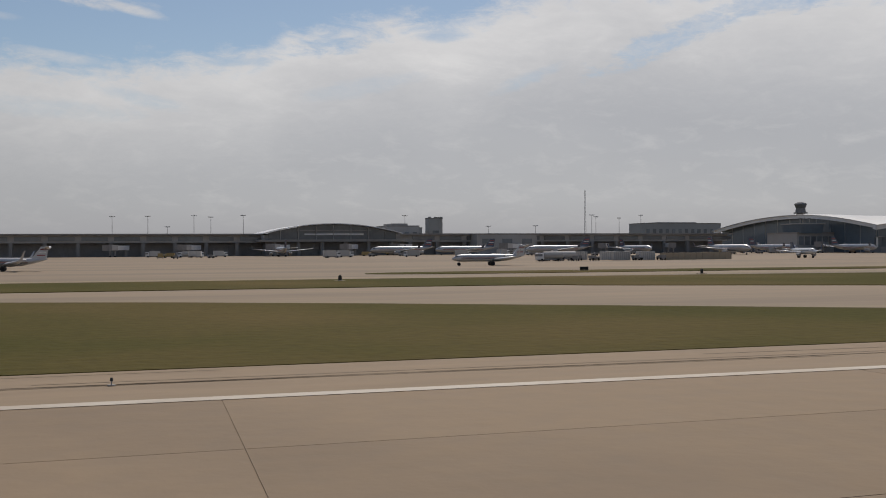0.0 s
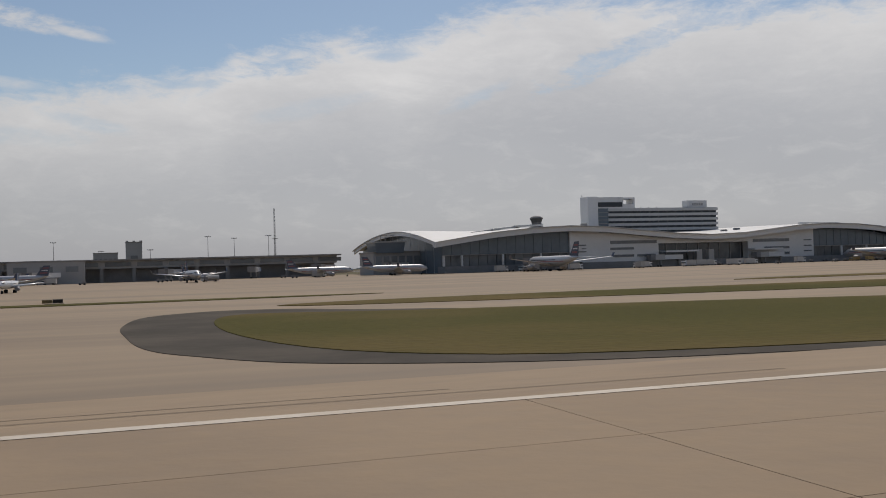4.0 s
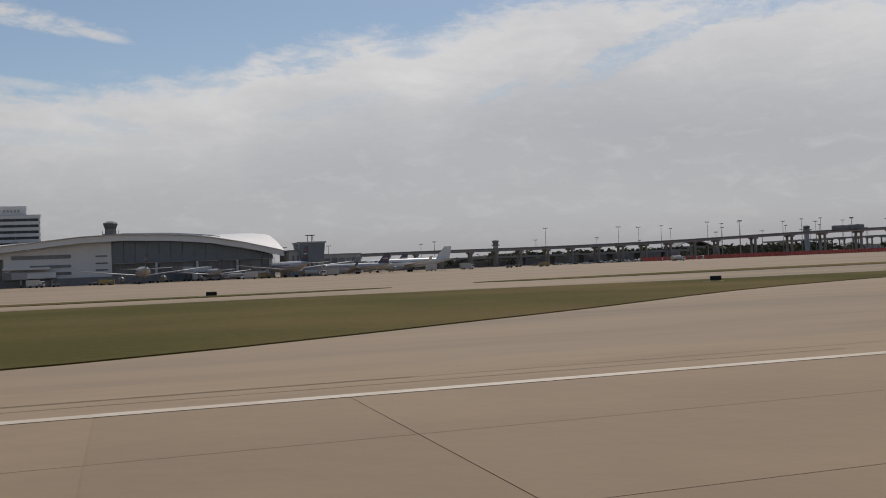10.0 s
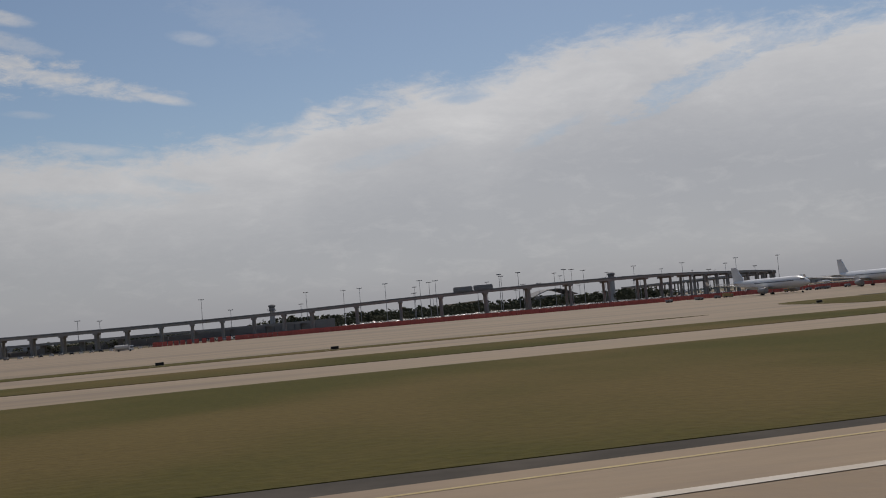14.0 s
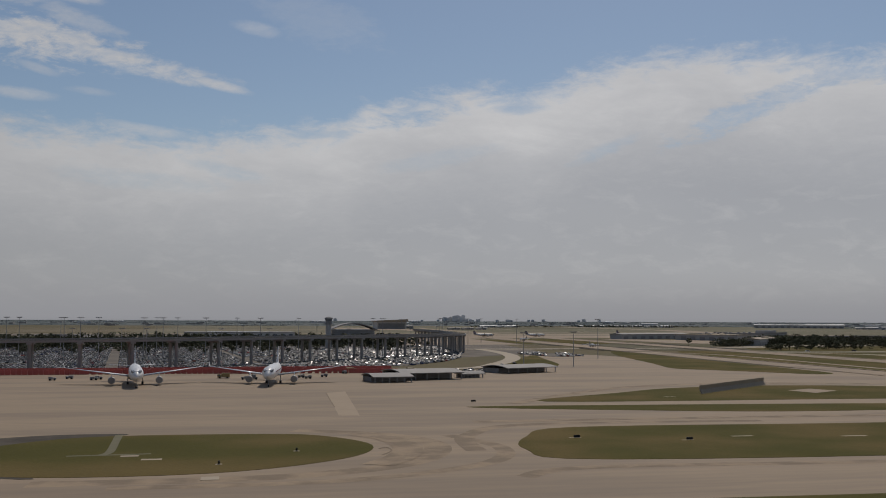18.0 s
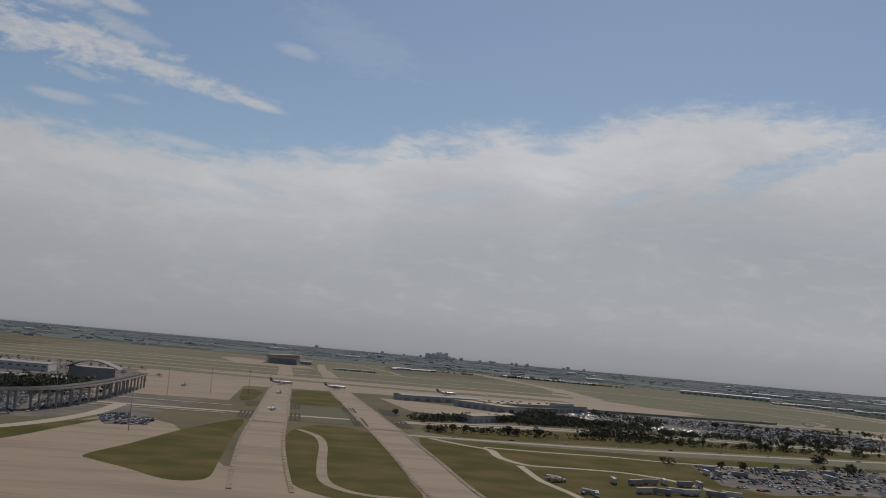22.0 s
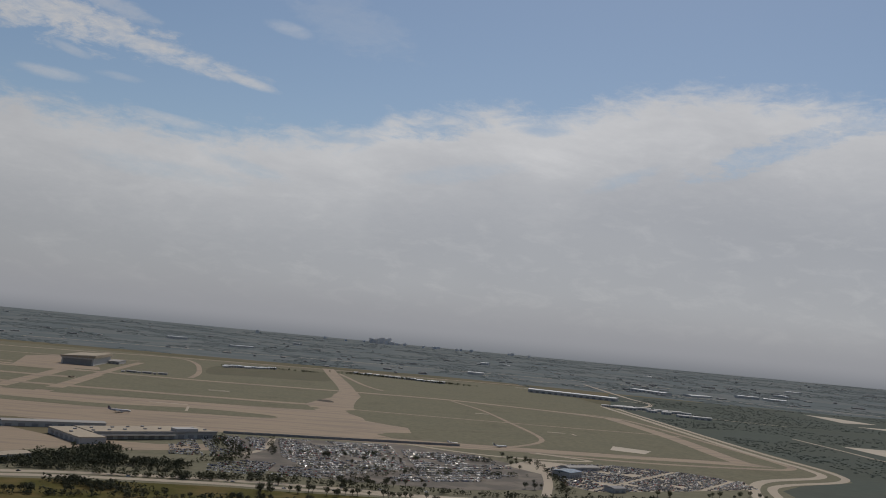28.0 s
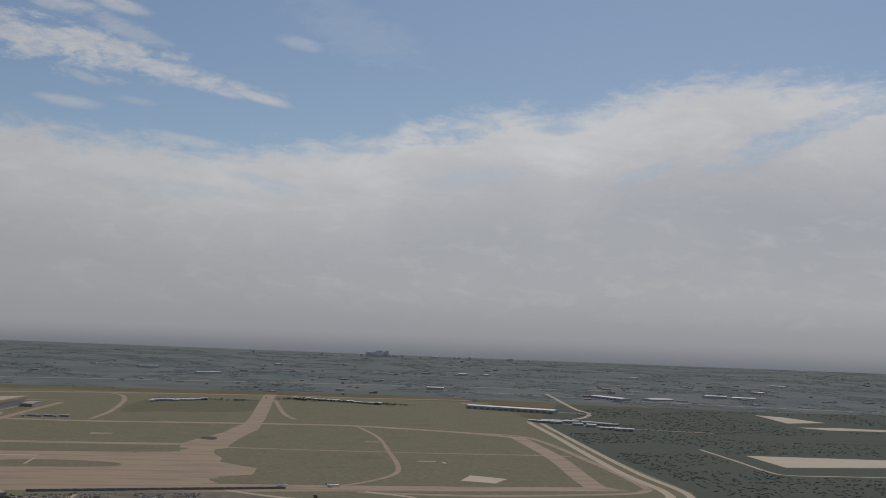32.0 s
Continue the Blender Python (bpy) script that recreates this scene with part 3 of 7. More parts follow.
ISLANDS = [
    [(-120, 15.3), (0, 15.3), (20, 15.3), (37.5, 15.4), (24, 21.5), (-6, 37), (-40, 40), (-120, 40)],
    [(-60, 46), (10, 45), (22, 42), (47, 30.6), (52.7, 28), (57, 26.2), (62.3, 24.5), (66, 23.4), (70, 22.2), (75, 20.4), (80, 19), (84, 18.4), (88, 17.9), (92.5, 18.0), (95.1, 18.8), (96, 20.6), (96.6, 26.6), (97.2, 38), (96.6, 46.4), (92, 51), (60, 54), (20, 57), (-60, 57)],
    [(115.5, 20), (122, 16.6), (140, 15.3), (160, 15.3), (176, 15.4), (165, 21), (148, 30), (132, 36.5), (122, 39), (116, 42), (113.8, 38), (113.4, 28)],
    [(122, 48), (164, 40.5), (180, 33.5), (196, 26), (203, 23.6), (211, 20.8), (219, 18.8), (227, 18), (237, 23), (240, 33), (235, 47), (203, 51), (163, 54), (125, 54)],
    [(251, 40), (253, 32), (260, 22), (270, 18.8), (290, 18.8), (306, 27), (323, 38), (352, 50.5), (330, 52.5), (301, 56), (268, 53), (254, 48)],
    [(319, 15.6), (340, 15.3), (384, 15.3), (390, 20), (392, 32), (388, 43), (364, 42), (345, 32), (333.5, 25.4), (326, 18.8)],
    [(406, 42), (404, 28), (408, 21), (420, 17.5), (460, 15.6), (505, 15.6), (522, 22), (527, 34), (528.3, 42), (528.2, 48), (526, 53), (522, 54.2), (518, 53), (514, 49.4), (511, 48), (506, 43.5), (495, 43), (440, 47)],
    [(553, 46), (552.4, 57), (554.5, 61), (562, 63.2), (578, 65.4), (640, 63), (690, 61), (692, 30), (600, 20), (560, 22)],
    [(20, 66), (70, 66), (118, 66), (124, 69), (60, 72), (20, 72)],
    [(165, 66), (238, 66.5), (244, 69), (200, 71.5), (165, 71)],
    [(256, 66), (300, 66), (312, 70), (280, 70), (258, 69)],
    [(325, 72), (360, 74), (385, 80), (360, 82), (325, 76)],
    [(395, 84), (440, 86), (482, 88), (440, 92), (400, 90)],
    [(415, 60), (495, 57), (508, 64.5), (495, 67), (450, 70), (415, 68)],
    [(496, 86), (502, 107), (518, 111), (527, 107), (529, 101), (528, 94), (525, 87.5), (518, 83), (510, 80), (500, 80)],
    [(549, 95), (554, 105), (562, 110), (578, 109.4), (584.6, 106.6), (588.8, 98), (585, 89), (573, 82.4), (556, 84)],
    [(603, 92), (606, 102), (614, 110), (646, 108.5), (690, 106), (702, 92), (660, 82), (609, 84)],
    [(608, 138), (640, 136.5), (690, 131), (703, 126), (656, 123.5), (630, 129)],
    [(622, 145), (640, 160), (656, 170), (680, 173), (704, 165), (711, 152), (707, 140), (670, 142)],
    [(687, 240), (690, 232), (698, 222), (707, 209), (713, 208.5), (716.3, 216), (717.5, 240), (720, 305), (723.5, 364), (719, 362), (706, 321), (694, 268)],
    [(738, 329), (734, 257), (733.5, 217), (738, 201), (745, 194), (754, 195), (761, 203), (762.5, 228), (765, 272), (768.5, 340), (760, 366), (748, 364)],
    [(727.2, 160.5), (729.7, 164), (732.6, 163.8), (728.4, 152.2), (725, 145.3), (722.8, 143.4), (723.2, 148)],
    [(728.5, 145.2), (732, 152), (737.6, 161), (741.6, 162.5), (746, 160), (758, 157), (770, 153), (751, 150.5), (745.4, 148.2), (736, 144)],
    [(725.6, 136.6), (729, 139.2), (740, 144), (752, 148.6), (772, 150), (782, 134), (758, 127), (741, 129), (730, 133.2)],
    [(746.5, 484), (748, 520), (752, 592), (768, 614), (773.5, 604), (773, 560), (770.5, 491)],
    [(721, 487), (727, 488), (731, 530), (733, 565), (723, 578)],
    [(775, 209), (778, 194), (786, 186), (798, 179), (830, 173), (1000, 172), (1000, 336), (860, 340), (792, 346), (784, 338), (779.5, 301), (776.5, 240)],
    [(800, 361), (864, 366), (942, 381), (1051, 403), (1240, 429), (1240, 432), (1000, 428), (936, 431), (861, 424), (800, 403)],
    [(1003, 172), (1300, 172), (1500, 300), (1500, 462), (1240, 412), (1051, 386), (1003, 374)],
    [(800, 118), (900, 112), (900, 150), (820, 160)],
]
for i, pts in enumerate(ISLANDS):
    sheet("grass_island", pts, 0.05 + 0.002 * (i % 3), GRASS, 5, "strip of mown dry green grass between taxiways", "grass", "stuff")

# yellow hold lines round the island ends
for pts in ([(37, 14.2), (41, 14.8), (42.5, 16.6), (38, 20), (28, 25)], [(176, 14.3), (181, 14.9), (182.5, 16.8), (178, 20.5), (167, 26)], [(232, 15.5), (235, 16.2), (238.2, 18.2), (240, 21), (241.1, 25), (241.1, 36), (236.5, 50)],
            [(89, 14.1), (93, 14.4), (94.7, 15.0), (95.82, 15.9), (97.12, 17.2), (98.52, 19.0), (99.72, 20.9), (100.82, 24.0), (101.42, 28.1), (101.52, 32.8), (101.22, 39.2), (100.02, 45.5), (95.42, 52.8)], [(401.1, 49), (399.9, 43), (399.5, 34), (399.4, 27), (399.9, 23.2), (401.1, 20.3), (404.3, 16.3), (410, 14.7), (424, 14.4), (450, 14.6)], [(543.5, 46), (543.2, 58.5), (546.2, 66.4), (553.5, 68.5), (574, 68.4)]):
    for off in (0.0, -0.16):
        strip("taxiway_edge_line", [(x + off, y - off * 0.3) for x, y in pts], 0.07, 0.0435 + (0.0012 if off else 0.0), YELLOW_PAINT, 6)
strip("lead_off_line", [(105, 12.1), (103.7, 10.9), (102.4, 8.9), (101.5, 7.6), (100.7, 6.7), (99.4, 5.4), (96, 3), (92, 1.4)], 0.24, 0.0432, YELLOW_PAINT, 6)
for y in (60, 96, 150):
    strip("taxi_centre_line", [(-60, y), (480, y)], 0.1, 0.03, YELLOW_PAINT, 1)

# crossing taxiways towards the east field
strip("taxiway_cross_1", [(727, 190), (727.5, 250), (729.5, 314), (734, 400), (742.5, 570), (759, 900), (768, 1150)], 13.5, 0.03, APRON)
strip("taxiway_cross_2", [(769, 190), (769.8, 230), (772, 275), (774.8, 350), (778, 460), (783.5, 636), (799, 900), (806, 1060)], 13.5, 0.034, APRON)
strip("taxiway_link", [(742, 344), (747, 325), (747, 297), (743, 249), (741.5, 222), (744, 209), (750, 202), (760, 201)], 2.6, 0.0565, APRON)
# long taxiways and runways of the east field
EAST = [
    ([(420, 1480), (660, 1507), (860, 1560), (1088, 1590), (1250, 1583), (1420, 1600)], 16), ([(600, 1180), (700, 1130), (790, 1106), (871, 1096), (930, 1096), (1083, 1106), (1180, 1104), (1235, 1084), (1300, 1052), (1352, 1010)], 15),
    ([(300, 925), (480, 920), (640, 905), (804, 896), (946, 893), (1010, 896)], 15), ([(1051, 876), (1130, 867), (1242, 859), (1302, 858), (1360, 854)], 5.5),
    ([(1094, 1610), (1086, 1440), (1074, 1141), (1058, 1037), (1046, 953), (1034, 885)], 19), ([(1350, 1014), (1342, 850), (1325, 716), (1320, 668)], 17),
    ([(1300, 1052), (1362, 1012), (1366, 815), (1361, 690), (1352, 655), (1320, 640), (1226, 628), (1145, 638)], 7), ([(1188, 1088), (1198, 985), (1194, 864), (1190, 775), (1182, 728), (1163, 694), (1136, 666), (1092, 644)], 4.2),
    ([(300, 1012), (520, 1008), (765, 1000), (790, 1000)], 17), ([(300, 1104), (520, 1104), (790, 1102)], 20), ([(300, 1190), (520, 1186), (700, 1168)], 9), ([(300, 832), (520, 828), (800, 818)], 22), ([(300, 1330), (560, 1338), (820, 1378)], 9), ([(300, 745), (520, 742), (690, 738)], 16),
    ([(800, 1566), (840, 1556), (873, 1516), (892, 1420), (900, 1300), (902, 1202), (897, 1120)], 6.5), ([(803, 1020), (812, 1180), (824, 1340)], 10), ([(1100, 1480), (1108, 1250), (1120, 1170)], 6),
]
for i, (pts, w) in enumerate(EAST):
    strip("taxiway_east_%d" % (i + 1), pts, w, 0.05 + i * 0.0012, APRON)
for pts in ([(640, 790), (835, 762), (913, 778), (970, 768), (974, 746), (918, 738), (835, 735), (640, 760)], [(800, 868), (1004, 872), (1008, 848), (990, 840), (800, 838)], [(480, 868), (740, 852), (742, 838), (480, 846)],
            [(900, 1225), (1060, 1300), (1060, 1180), (920, 1150)], [(1056, 875), (1056, 785), (1088, 748), (1200, 760), (1180, 690), (1056, 694), (1054, 672), (1060, 668), (1300, 672), (1316, 720), (1300, 820), (1240, 846)]):
    sheet("grass_field", pts, 0.045, FIELD, 4, "wide dry grass field between the far taxiways", "grass", "stuff")
sheet("pavement_pad", [(1008, 894), (1026, 952), (1044, 1004), (1056, 1060), (1066, 1110), (1082, 1110), (1078, 1040), (1066, 980), (1058, 930), (1053, 889)], 0.072, APRON)
sheet("asphalt_patch", [(1024, 944), (1034, 934), (1040, 940), (1038, 958), (1028, 960)], 0.076, ASPHALT, 4)
sheet("dark_crop_field", [(912, 1230), (960, 1236), (1059, 1262), (1076, 1400), (1080, 1480), (1000, 1450), (922, 1420)], 0.049, CROP, 4, "dark olive cropped field beside the far runway", "grass", "stuff")
# dark striped deck edges where the taxiways bridge the roads
for x0, y0, y1, w in ((723, 443, 476, 6), (720, 377, 414, 6), (741.5, 442, 478, 6.5), (738.5, 380, 419, 6.5), (767.5, 446, 479, 6.5), (764.5, 376, 417, 6.5), (786, 447, 485, 8.5), (782, 381, 416, 7.5)):
    bar = thing("bridge_edge_grating", "dark striped asphalt bands beside a taxiway bridge", "pavement")
    for j in range(4):
        x = x0 + (j + 0.5) * w / 4
        strip("band", [(x, y0), (x + (y1 - y0) * 0.05, y1)], w * 0.17, 0.168, ASPHALT, 1, kind="", parent=bar)
for i, (pts, w) in enumerate((([(731.9, 366), (734, 400), (738.6, 490)], 14), ([(775.2, 366), (776.2, 400), (779, 492)], 14))):
    strip("taxiway_bridge_%d" % (i + 1), pts, w, 0.155 + 0.004 * i, APRON, 3)
sheet("underpass_cutting", [(743, 378), (766, 378), (769, 470), (747, 470)], 0.056, CROP)
# stained shoulders along the crossing taxiways
for pts in ([(727, 200), (727.5, 250), (729.5, 314), (734, 400), (742.5, 570), (750, 700)], [(769.3, 205), (769.8, 230), (772, 275), (774.8, 350), (778, 460), (783.5, 636)]):
    for off in (-6.3, 6.3):
        strip("taxiway_shoulder", [(x + off, y) for x, y in pts], 1.1, 0.172, STAINED)
# public roads
ROADS = [
    ([(780, 352), (816, 352), (864, 356), (942, 371), (1051, 394), (1240, 420), (1500, 470)], 5), ([(791, 416), (861, 442), (936, 449), (1000, 445), (1051, 439), (1240, 452), (1500, 500)], 6),
    ([(560, 405), (660, 402), (791, 409), (861, 432), (936, 439), (1000, 436), (1240, 440)], 6), ([(789, 345), (798, 328), (804, 318), (802, 296), (806, 280), (817, 279), (834, 277), (844, 267), (848, 252), (850, 230)], 3),
    ([(804, 326), (827, 323), (848, 323), (871, 318), (920, 322), (960, 345)], 3), ([(768, 200), (784, 194), (794, 191), (815, 188), (900, 183)], 1.8), ([(803, 277), (800, 249), (800, 239), (801, 217), (798, 197), (799, 177)], 2.2), ([(1628, 1866), (1560, 1475), (1551, 1370), (1500, 1272), (1439, 1238), (1416, 1205), (1400, 1050), (1370, 765), (1366, 655), (1348, 613), (1288, 577), (1256, 537), (1230, 480)], 7),
    ([(1428, 1190), (1412, 1048), (1384, 765), (1380, 650), (1358, 600), (1296, 564), (1268, 537), (1245, 480)], 6), ([(1060, 640), (1100, 612), (1140, 606), (1180, 616), (1150, 640)], 5),
    ([(600, 240), (633, 245), (648, 268), (664, 308), (673, 352), (676, 400)], 5), ([(1100, 460), (1120, 520), (1138, 600)], 5), ([(1390, 1530), (1480, 1400), (1560, 1370)], 6), ([(1430, 1210), (1509, 1157), (1545, 1137), (1620, 1110)], 4),
    ([(1520, 930), (1514, 840), (1508, 770), (1516, 748), (1560, 745), (1650, 742)], 4), ([(1400, 1900), (1900, 1640), (2500, 1500)], 8), ([(560, 1900), (1100, 1990), (1900, 2050)], 9), ([(940, 520), (962, 560), (971, 618)], 4), ([(560, 384), (640, 388), (716, 394)], 3), ([(580, 446), (650, 440), (718, 438)], 3),
]
for i, (pts, w) in enumerate(ROADS):
    strip("road_%d" % (i + 1), pts, w, 0.06 + i * 0.004, ROADC)
# the far land and the scrub carry their haze in the colour
sheet("far_country", [(-3300, 1690), (1300, 1690), (1440, 1640), (1900, 1500), (3000, 1500), (7000, 1100), (7000, 6000), (-6000, 6000), (-6000, 1690)], 0.006, HAZED_COUNTRY)
sheet("scrub_land", [(1248, 430), (2000, 330), (7000, -400), (7000, 1100), (3000, 1500), (1900, 1500), (1560, 1560), (1440, 1240), (1406, 1050), (1390, 765), (1386, 650), (1364, 598), (1302, 562), (1274, 535)], 0.014, HAZED_SCRUB)
sheet("bare_ground_near", [(1546, 884), (1686, 867), (1740, 862), (1700, 806), (1644, 807), (1541, 799)], 0.03, SANDY)
sheet("bare_ground_far", [(1842, 1432), (1871, 1400), (1889, 1310), (1815, 1284)], 0.03, SANDY)
sheet("bare_ground_strip", [(1793, 1221), (1860, 1228), (1919, 1210), (1901, 1184), (1818, 1189)], 0.03, SANDY)
sheet("bare_ground_rectangle", [(1226, 696), (1239, 724), (1264, 707), (1249, 684)], 0.06, SANDY)
sheet("concrete_pad", [(672.5, 160.5), (679, 164), (681, 158.5), (674, 154)], 0.06, APRON)
for x, y, w, h in ((565.2, 93.6, 3.2, 1.6), (567.2, 91.0, 3.6, 1.6), (572.7, 79.0, 2.8, 3.2), (640, 96, 6, 1), (628, 98, 5, 1), (644, 150, 4, 1), (520, 98, 5, 1), (592, 60, 5, 1), (610, 46, 6, 1), (1210, 800, 16, 4), (1230, 790, 3, 10), (880, 800, 30, 5), (921, 966, 20, 3), (921, 974, 20, 3), (910, 752, 2, 36), (1180, 940, 14, 4)):
    w, h = (w * 0.5, h * 0.5) if y < 200 else (w, h)
    sheet("concrete_patch", [(x, y), (x + w, y), (x + w, y + h), (x, y + h)], 0.058, ROADC, 0, "pale concrete service pad set in the grass", "pavement")
LOT_NORTH = [(440, 252), (500, 248), (560, 248), (604, 254), (622, 262), (637, 286), (648, 314), (656, 348), (662, 400), (662, 440), (600, 470), (450, 480), (430, 330)]
LOT_MID = [(676, 340), (680, 359), (688, 352), (694, 344), (693, 321), (681, 316)]
LOT_SOUTH = [(938, 598), (972, 622), (1052, 634), (1100, 606), (1126, 545), (1112, 482), (1060, 464), (1000, 468), (958, 488), (946, 545)]
LOT_EAST = [(1125, 500), (1130, 560), (1159, 592), (1193, 601), (1231, 588), (1262, 560), (1257, 533), (1194, 506), (1135, 484)]
LOT_YARD = [(859, 262), (873, 311), (932, 330), (1010, 345), (1010, 290), (930, 260), (900, 257), (867, 246)]
for name, pts in (("parking_lot_north", LOT_NORTH), ("parking_lot_mid", LOT_MID), ("parking_lot_south", LOT_SOUTH), ("parking_lot_east", LOT_EAST), ("storage_yard", LOT_YARD)):
    sheet(name, pts, 0.07, ROADC if name == "parking_lot_east" else LOTM)
sheet("lawn_by_road", [(643, 252), (666, 306), (678, 330), (672, 300), (664, 262), (654, 246)], 0.075, GRASS, 4, kind="stuff", label="small lawn of dry grass beside the road", category="grass")

# ---------------------------------------------------------------- terminal with the wavy roof
terminal = thing("terminal_building", "long pale terminal with a wavy white roof and dark glass walls", "terminal")
TOP = [(183, 7.2), (190, 8.2), (198, 9.3), (208, 10.2), (218, 10.6), (228, 10.2), (238, 9.2), (248, 8.3), (258, 7.8), (268, 8.1), (278, 9.1), (286, 9.9), (294, 10.2), (304, 9.9), (312, 9.2), (319, 7.9), (324, 6.7), (328, 5.7)]


def roof_at(x):
    for (x0, z0), (x1, z1) in zip(TOP, TOP[1:]):
        if x0 <= x <= x1:
            u = (x - x0) / (x1 - x0)
            return z0 + (z1 - z0) * u
    return TOP[0][1] if x < TOP[0][0] else TOP[-1][1]


TOPS = course([(x, 0, z) for x, z in TOP], 4)


def ridge(x, y):
    """Height of the roof: a wave along the front, arched from front to back."""
    u = min(max((y - 216.5) / 80.0, 0), 1)
    z0 = roof_at(x)
    e = max(0.0, 1 - min(x - 183, 328 - x) / 22.0)
    zr = 0.5 * z0 + 5.5 + (1.9 if x < 250 else 2.2) * e * e * (3 - 2 * e)
    return z0 + (zr - z0) * math.sin(min(u / 0.45, 1) * math.pi / 2) - 4.0 * max(0, (u - 0.45) / 0.55) ** 2


def skew(x, y):
    """The east end of the hall runs slightly askew."""
    return x + 4.6 * max(0.0, y - 246) / 48 * max(0.0, x - 314) / 14


def roof_skin(name, ys, lo, hi, mat, parent, label=""):
    bm = bmesh.new()
    rings = []
    for x, _, z in TOPS:
        rings.append([(skew(x, y), y, ridge(x, y) + lo) for y in ys] + [(skew(x, y), y, ridge(x, y) + hi) for y in ys[::-1]])
    loft_bm(bm, rings, smooth_faces=False)
    return link(name, bm, mat, parent, label)


roof_skin("roof", [216.5 + 4 * i for i in range(21)], 0.0, 0.16, ROOF, terminal, "white metal wave roof")
roof_skin("fascia", [217.0, 218.4], -1.25, -0.04, PANEL, terminal, "pale metal roof edge")
block("core", 190, 322, 224, 292, 0, 6.4, DARK, terminal)


def wall_piece(name, x0, x1, y0, y1, z0, mat, top=-1.2, n=10, label=""):
    """A wall whose top follows the roof."""
    bm = bmesh.new()
    rings = [[(x, y0, z0), (x, y1, z0), (x, y1, roof_at(x) + top), (x, y0, roof_at(x) + top)] for x in (x0 + (x1 - x0) * i / n for i in range(n + 1))]
    loft_bm(bm, rings, smooth_faces=False)
    return link(name, bm, mat, terminal, label)


# solid pale walls and glass fronts, in turn
wall_piece("wall", 219, 244, 219.6, 222, 1.6, PANEL)
wall_piece("wall", 271, 292, 219.6, 222, 1.6, PANEL)
wall_piece("wall", 244, 271, 219.6, 222, 5.9, PANEL, n=12, label="pale panel over the recessed entrance")
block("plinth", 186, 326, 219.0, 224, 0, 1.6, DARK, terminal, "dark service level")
block("recess_glass", 244, 271, 222.4, 223, 1.4, 6.2, GLASS, terminal, "dark recessed glass front")
for i in range(9):
    block("mullion", 244.4 + i * 3.25, 244.6 + i * 3.25, 222.2, 222.42, 1.4, 6.0, STEEL, terminal)


def glass_front(x0, x1, n, zl):
    step = (x1 - x0) / n
    for i in range(n):
        a, b = x0 + i * step, x0 + (i + 1) * step
        bm = bmesh.new()
        loft_bm(bm, [[(x, 220.2, zl), (x, 220.6, zl), (x, 220.6, roof_at(x) - 1.2), (x, 220.2, roof_at(x) - 1.2)] for x in (a + 0.06, b - 0.06)], smooth_faces=False)
        link("pane", bm, TEAL, terminal)
        block("mullion", a - 0.03, a + 0.03, 220.12, 220.2, zl, roof_at(a) - 1.2, TEAL, terminal)
        block("pane", a + 0.06, b - 0.06, 221.2, 221.6, 1.6, zl - 0.15, GLASS, terminal, "dark lower glass")
    block("transom", x0, x1, 219.8, 220.6, zl - 0.15, zl, STEEL, terminal)


glass_front(186, 219, 14, 4.3)
glass_front(292, 326, 14, 4.3)
for x in (190.5, 201, 211, 301, 309.5, 318):
    bm = bmesh.new()
    tube_bm(bm, (x, 219.3, 0), (x, 219.3, 4.15), 0.26, n=10)
    link("column", bm, PANEL, terminal, "pale round column")
# window slots in the pale walls
for x0, x1, z0, z1 in ((220.6, 223.4, 5.7, 6.0), (222.2, 223.4, 4.9, 5.1), (220.6, 223.4, 4.1, 4.4), (230.2, 243.4, 6.0, 6.8), (230.2, 236.8, 4.5, 5.1), (231, 236.8, 2.7, 3.3), (237.8, 243, 2.7, 3.3),
                       (272.5, 284, 5.7, 6.5), (276, 284, 3.8, 4.4), (276, 284, 2.3, 2.9), (288.8, 291.2, 5.8, 6.1), (288.8, 291.2, 4.3, 4.6), (288.8, 291.2, 2.9, 3.2)):
    w = block("window", x0, x1, 219.42, 219.62, z0, z1, GLASS, terminal, "dark ribbon window")
    n = max(2, int((x1 - x0) / 1.6))
    for i in range(1, n):
        x = x0 + (x1 - x0) * i / n
        block("window_bar", x - 0.03, x + 0.03, 219.36, 219.42, z0, z1, STEEL, w)
for x0, x1 in ((245.5, 254), (272, 280)):
    block("canopy", x0 - 1, x1, 216.8, 220, 3.6, 4.0, PANEL, terminal, "pale entrance canopy")
bm = bmesh.new()
for a, b in ((254.6, 256.2), (258.2, 259.8)):
    box_bm(bm, a, b, 218.6, 220, 0, 4.1)
box_bm(bm, 256.2, 258.2, 218.7, 219.9, 0, 1.2)
link("portal", bm, PALEB, terminal, "pale portal of two pillars")
# skylight ribs on both ends of the roof
for side, xs in ((1, (190, 195, 201, 208)), (-1, (303, 309, 315, 321))):
    for i, x in enumerate(xs):
        bm = bmesh.new()
        loft_bm(bm, [[(x + side * u * 9, 222 + i * 1.5 + u * 4, roof_at(x + side * u * 9) + 0.32 + 0.15 * i), (x + side * u * 9, 224 + i * 1.5 + u * 4, roof_at(x + side * u * 9) + 0.32 + 0.15 * i),
                      (x + side * u * 9, 224 + i * 1.5 + u * 4, roof_at(x + side * u * 9) + 0.75 + 0.15 * i), (x + side * u * 9, 222 + i * 1.5 + u * 4, roof_at(x + side * u * 9) + 0.7 + 0.15 * i)] for u in (0, 0.25, 0.5, 0.75, 1)], smooth_faces=False)
        link("skylight", bm, ROOF, terminal, "raised curved white skylight")
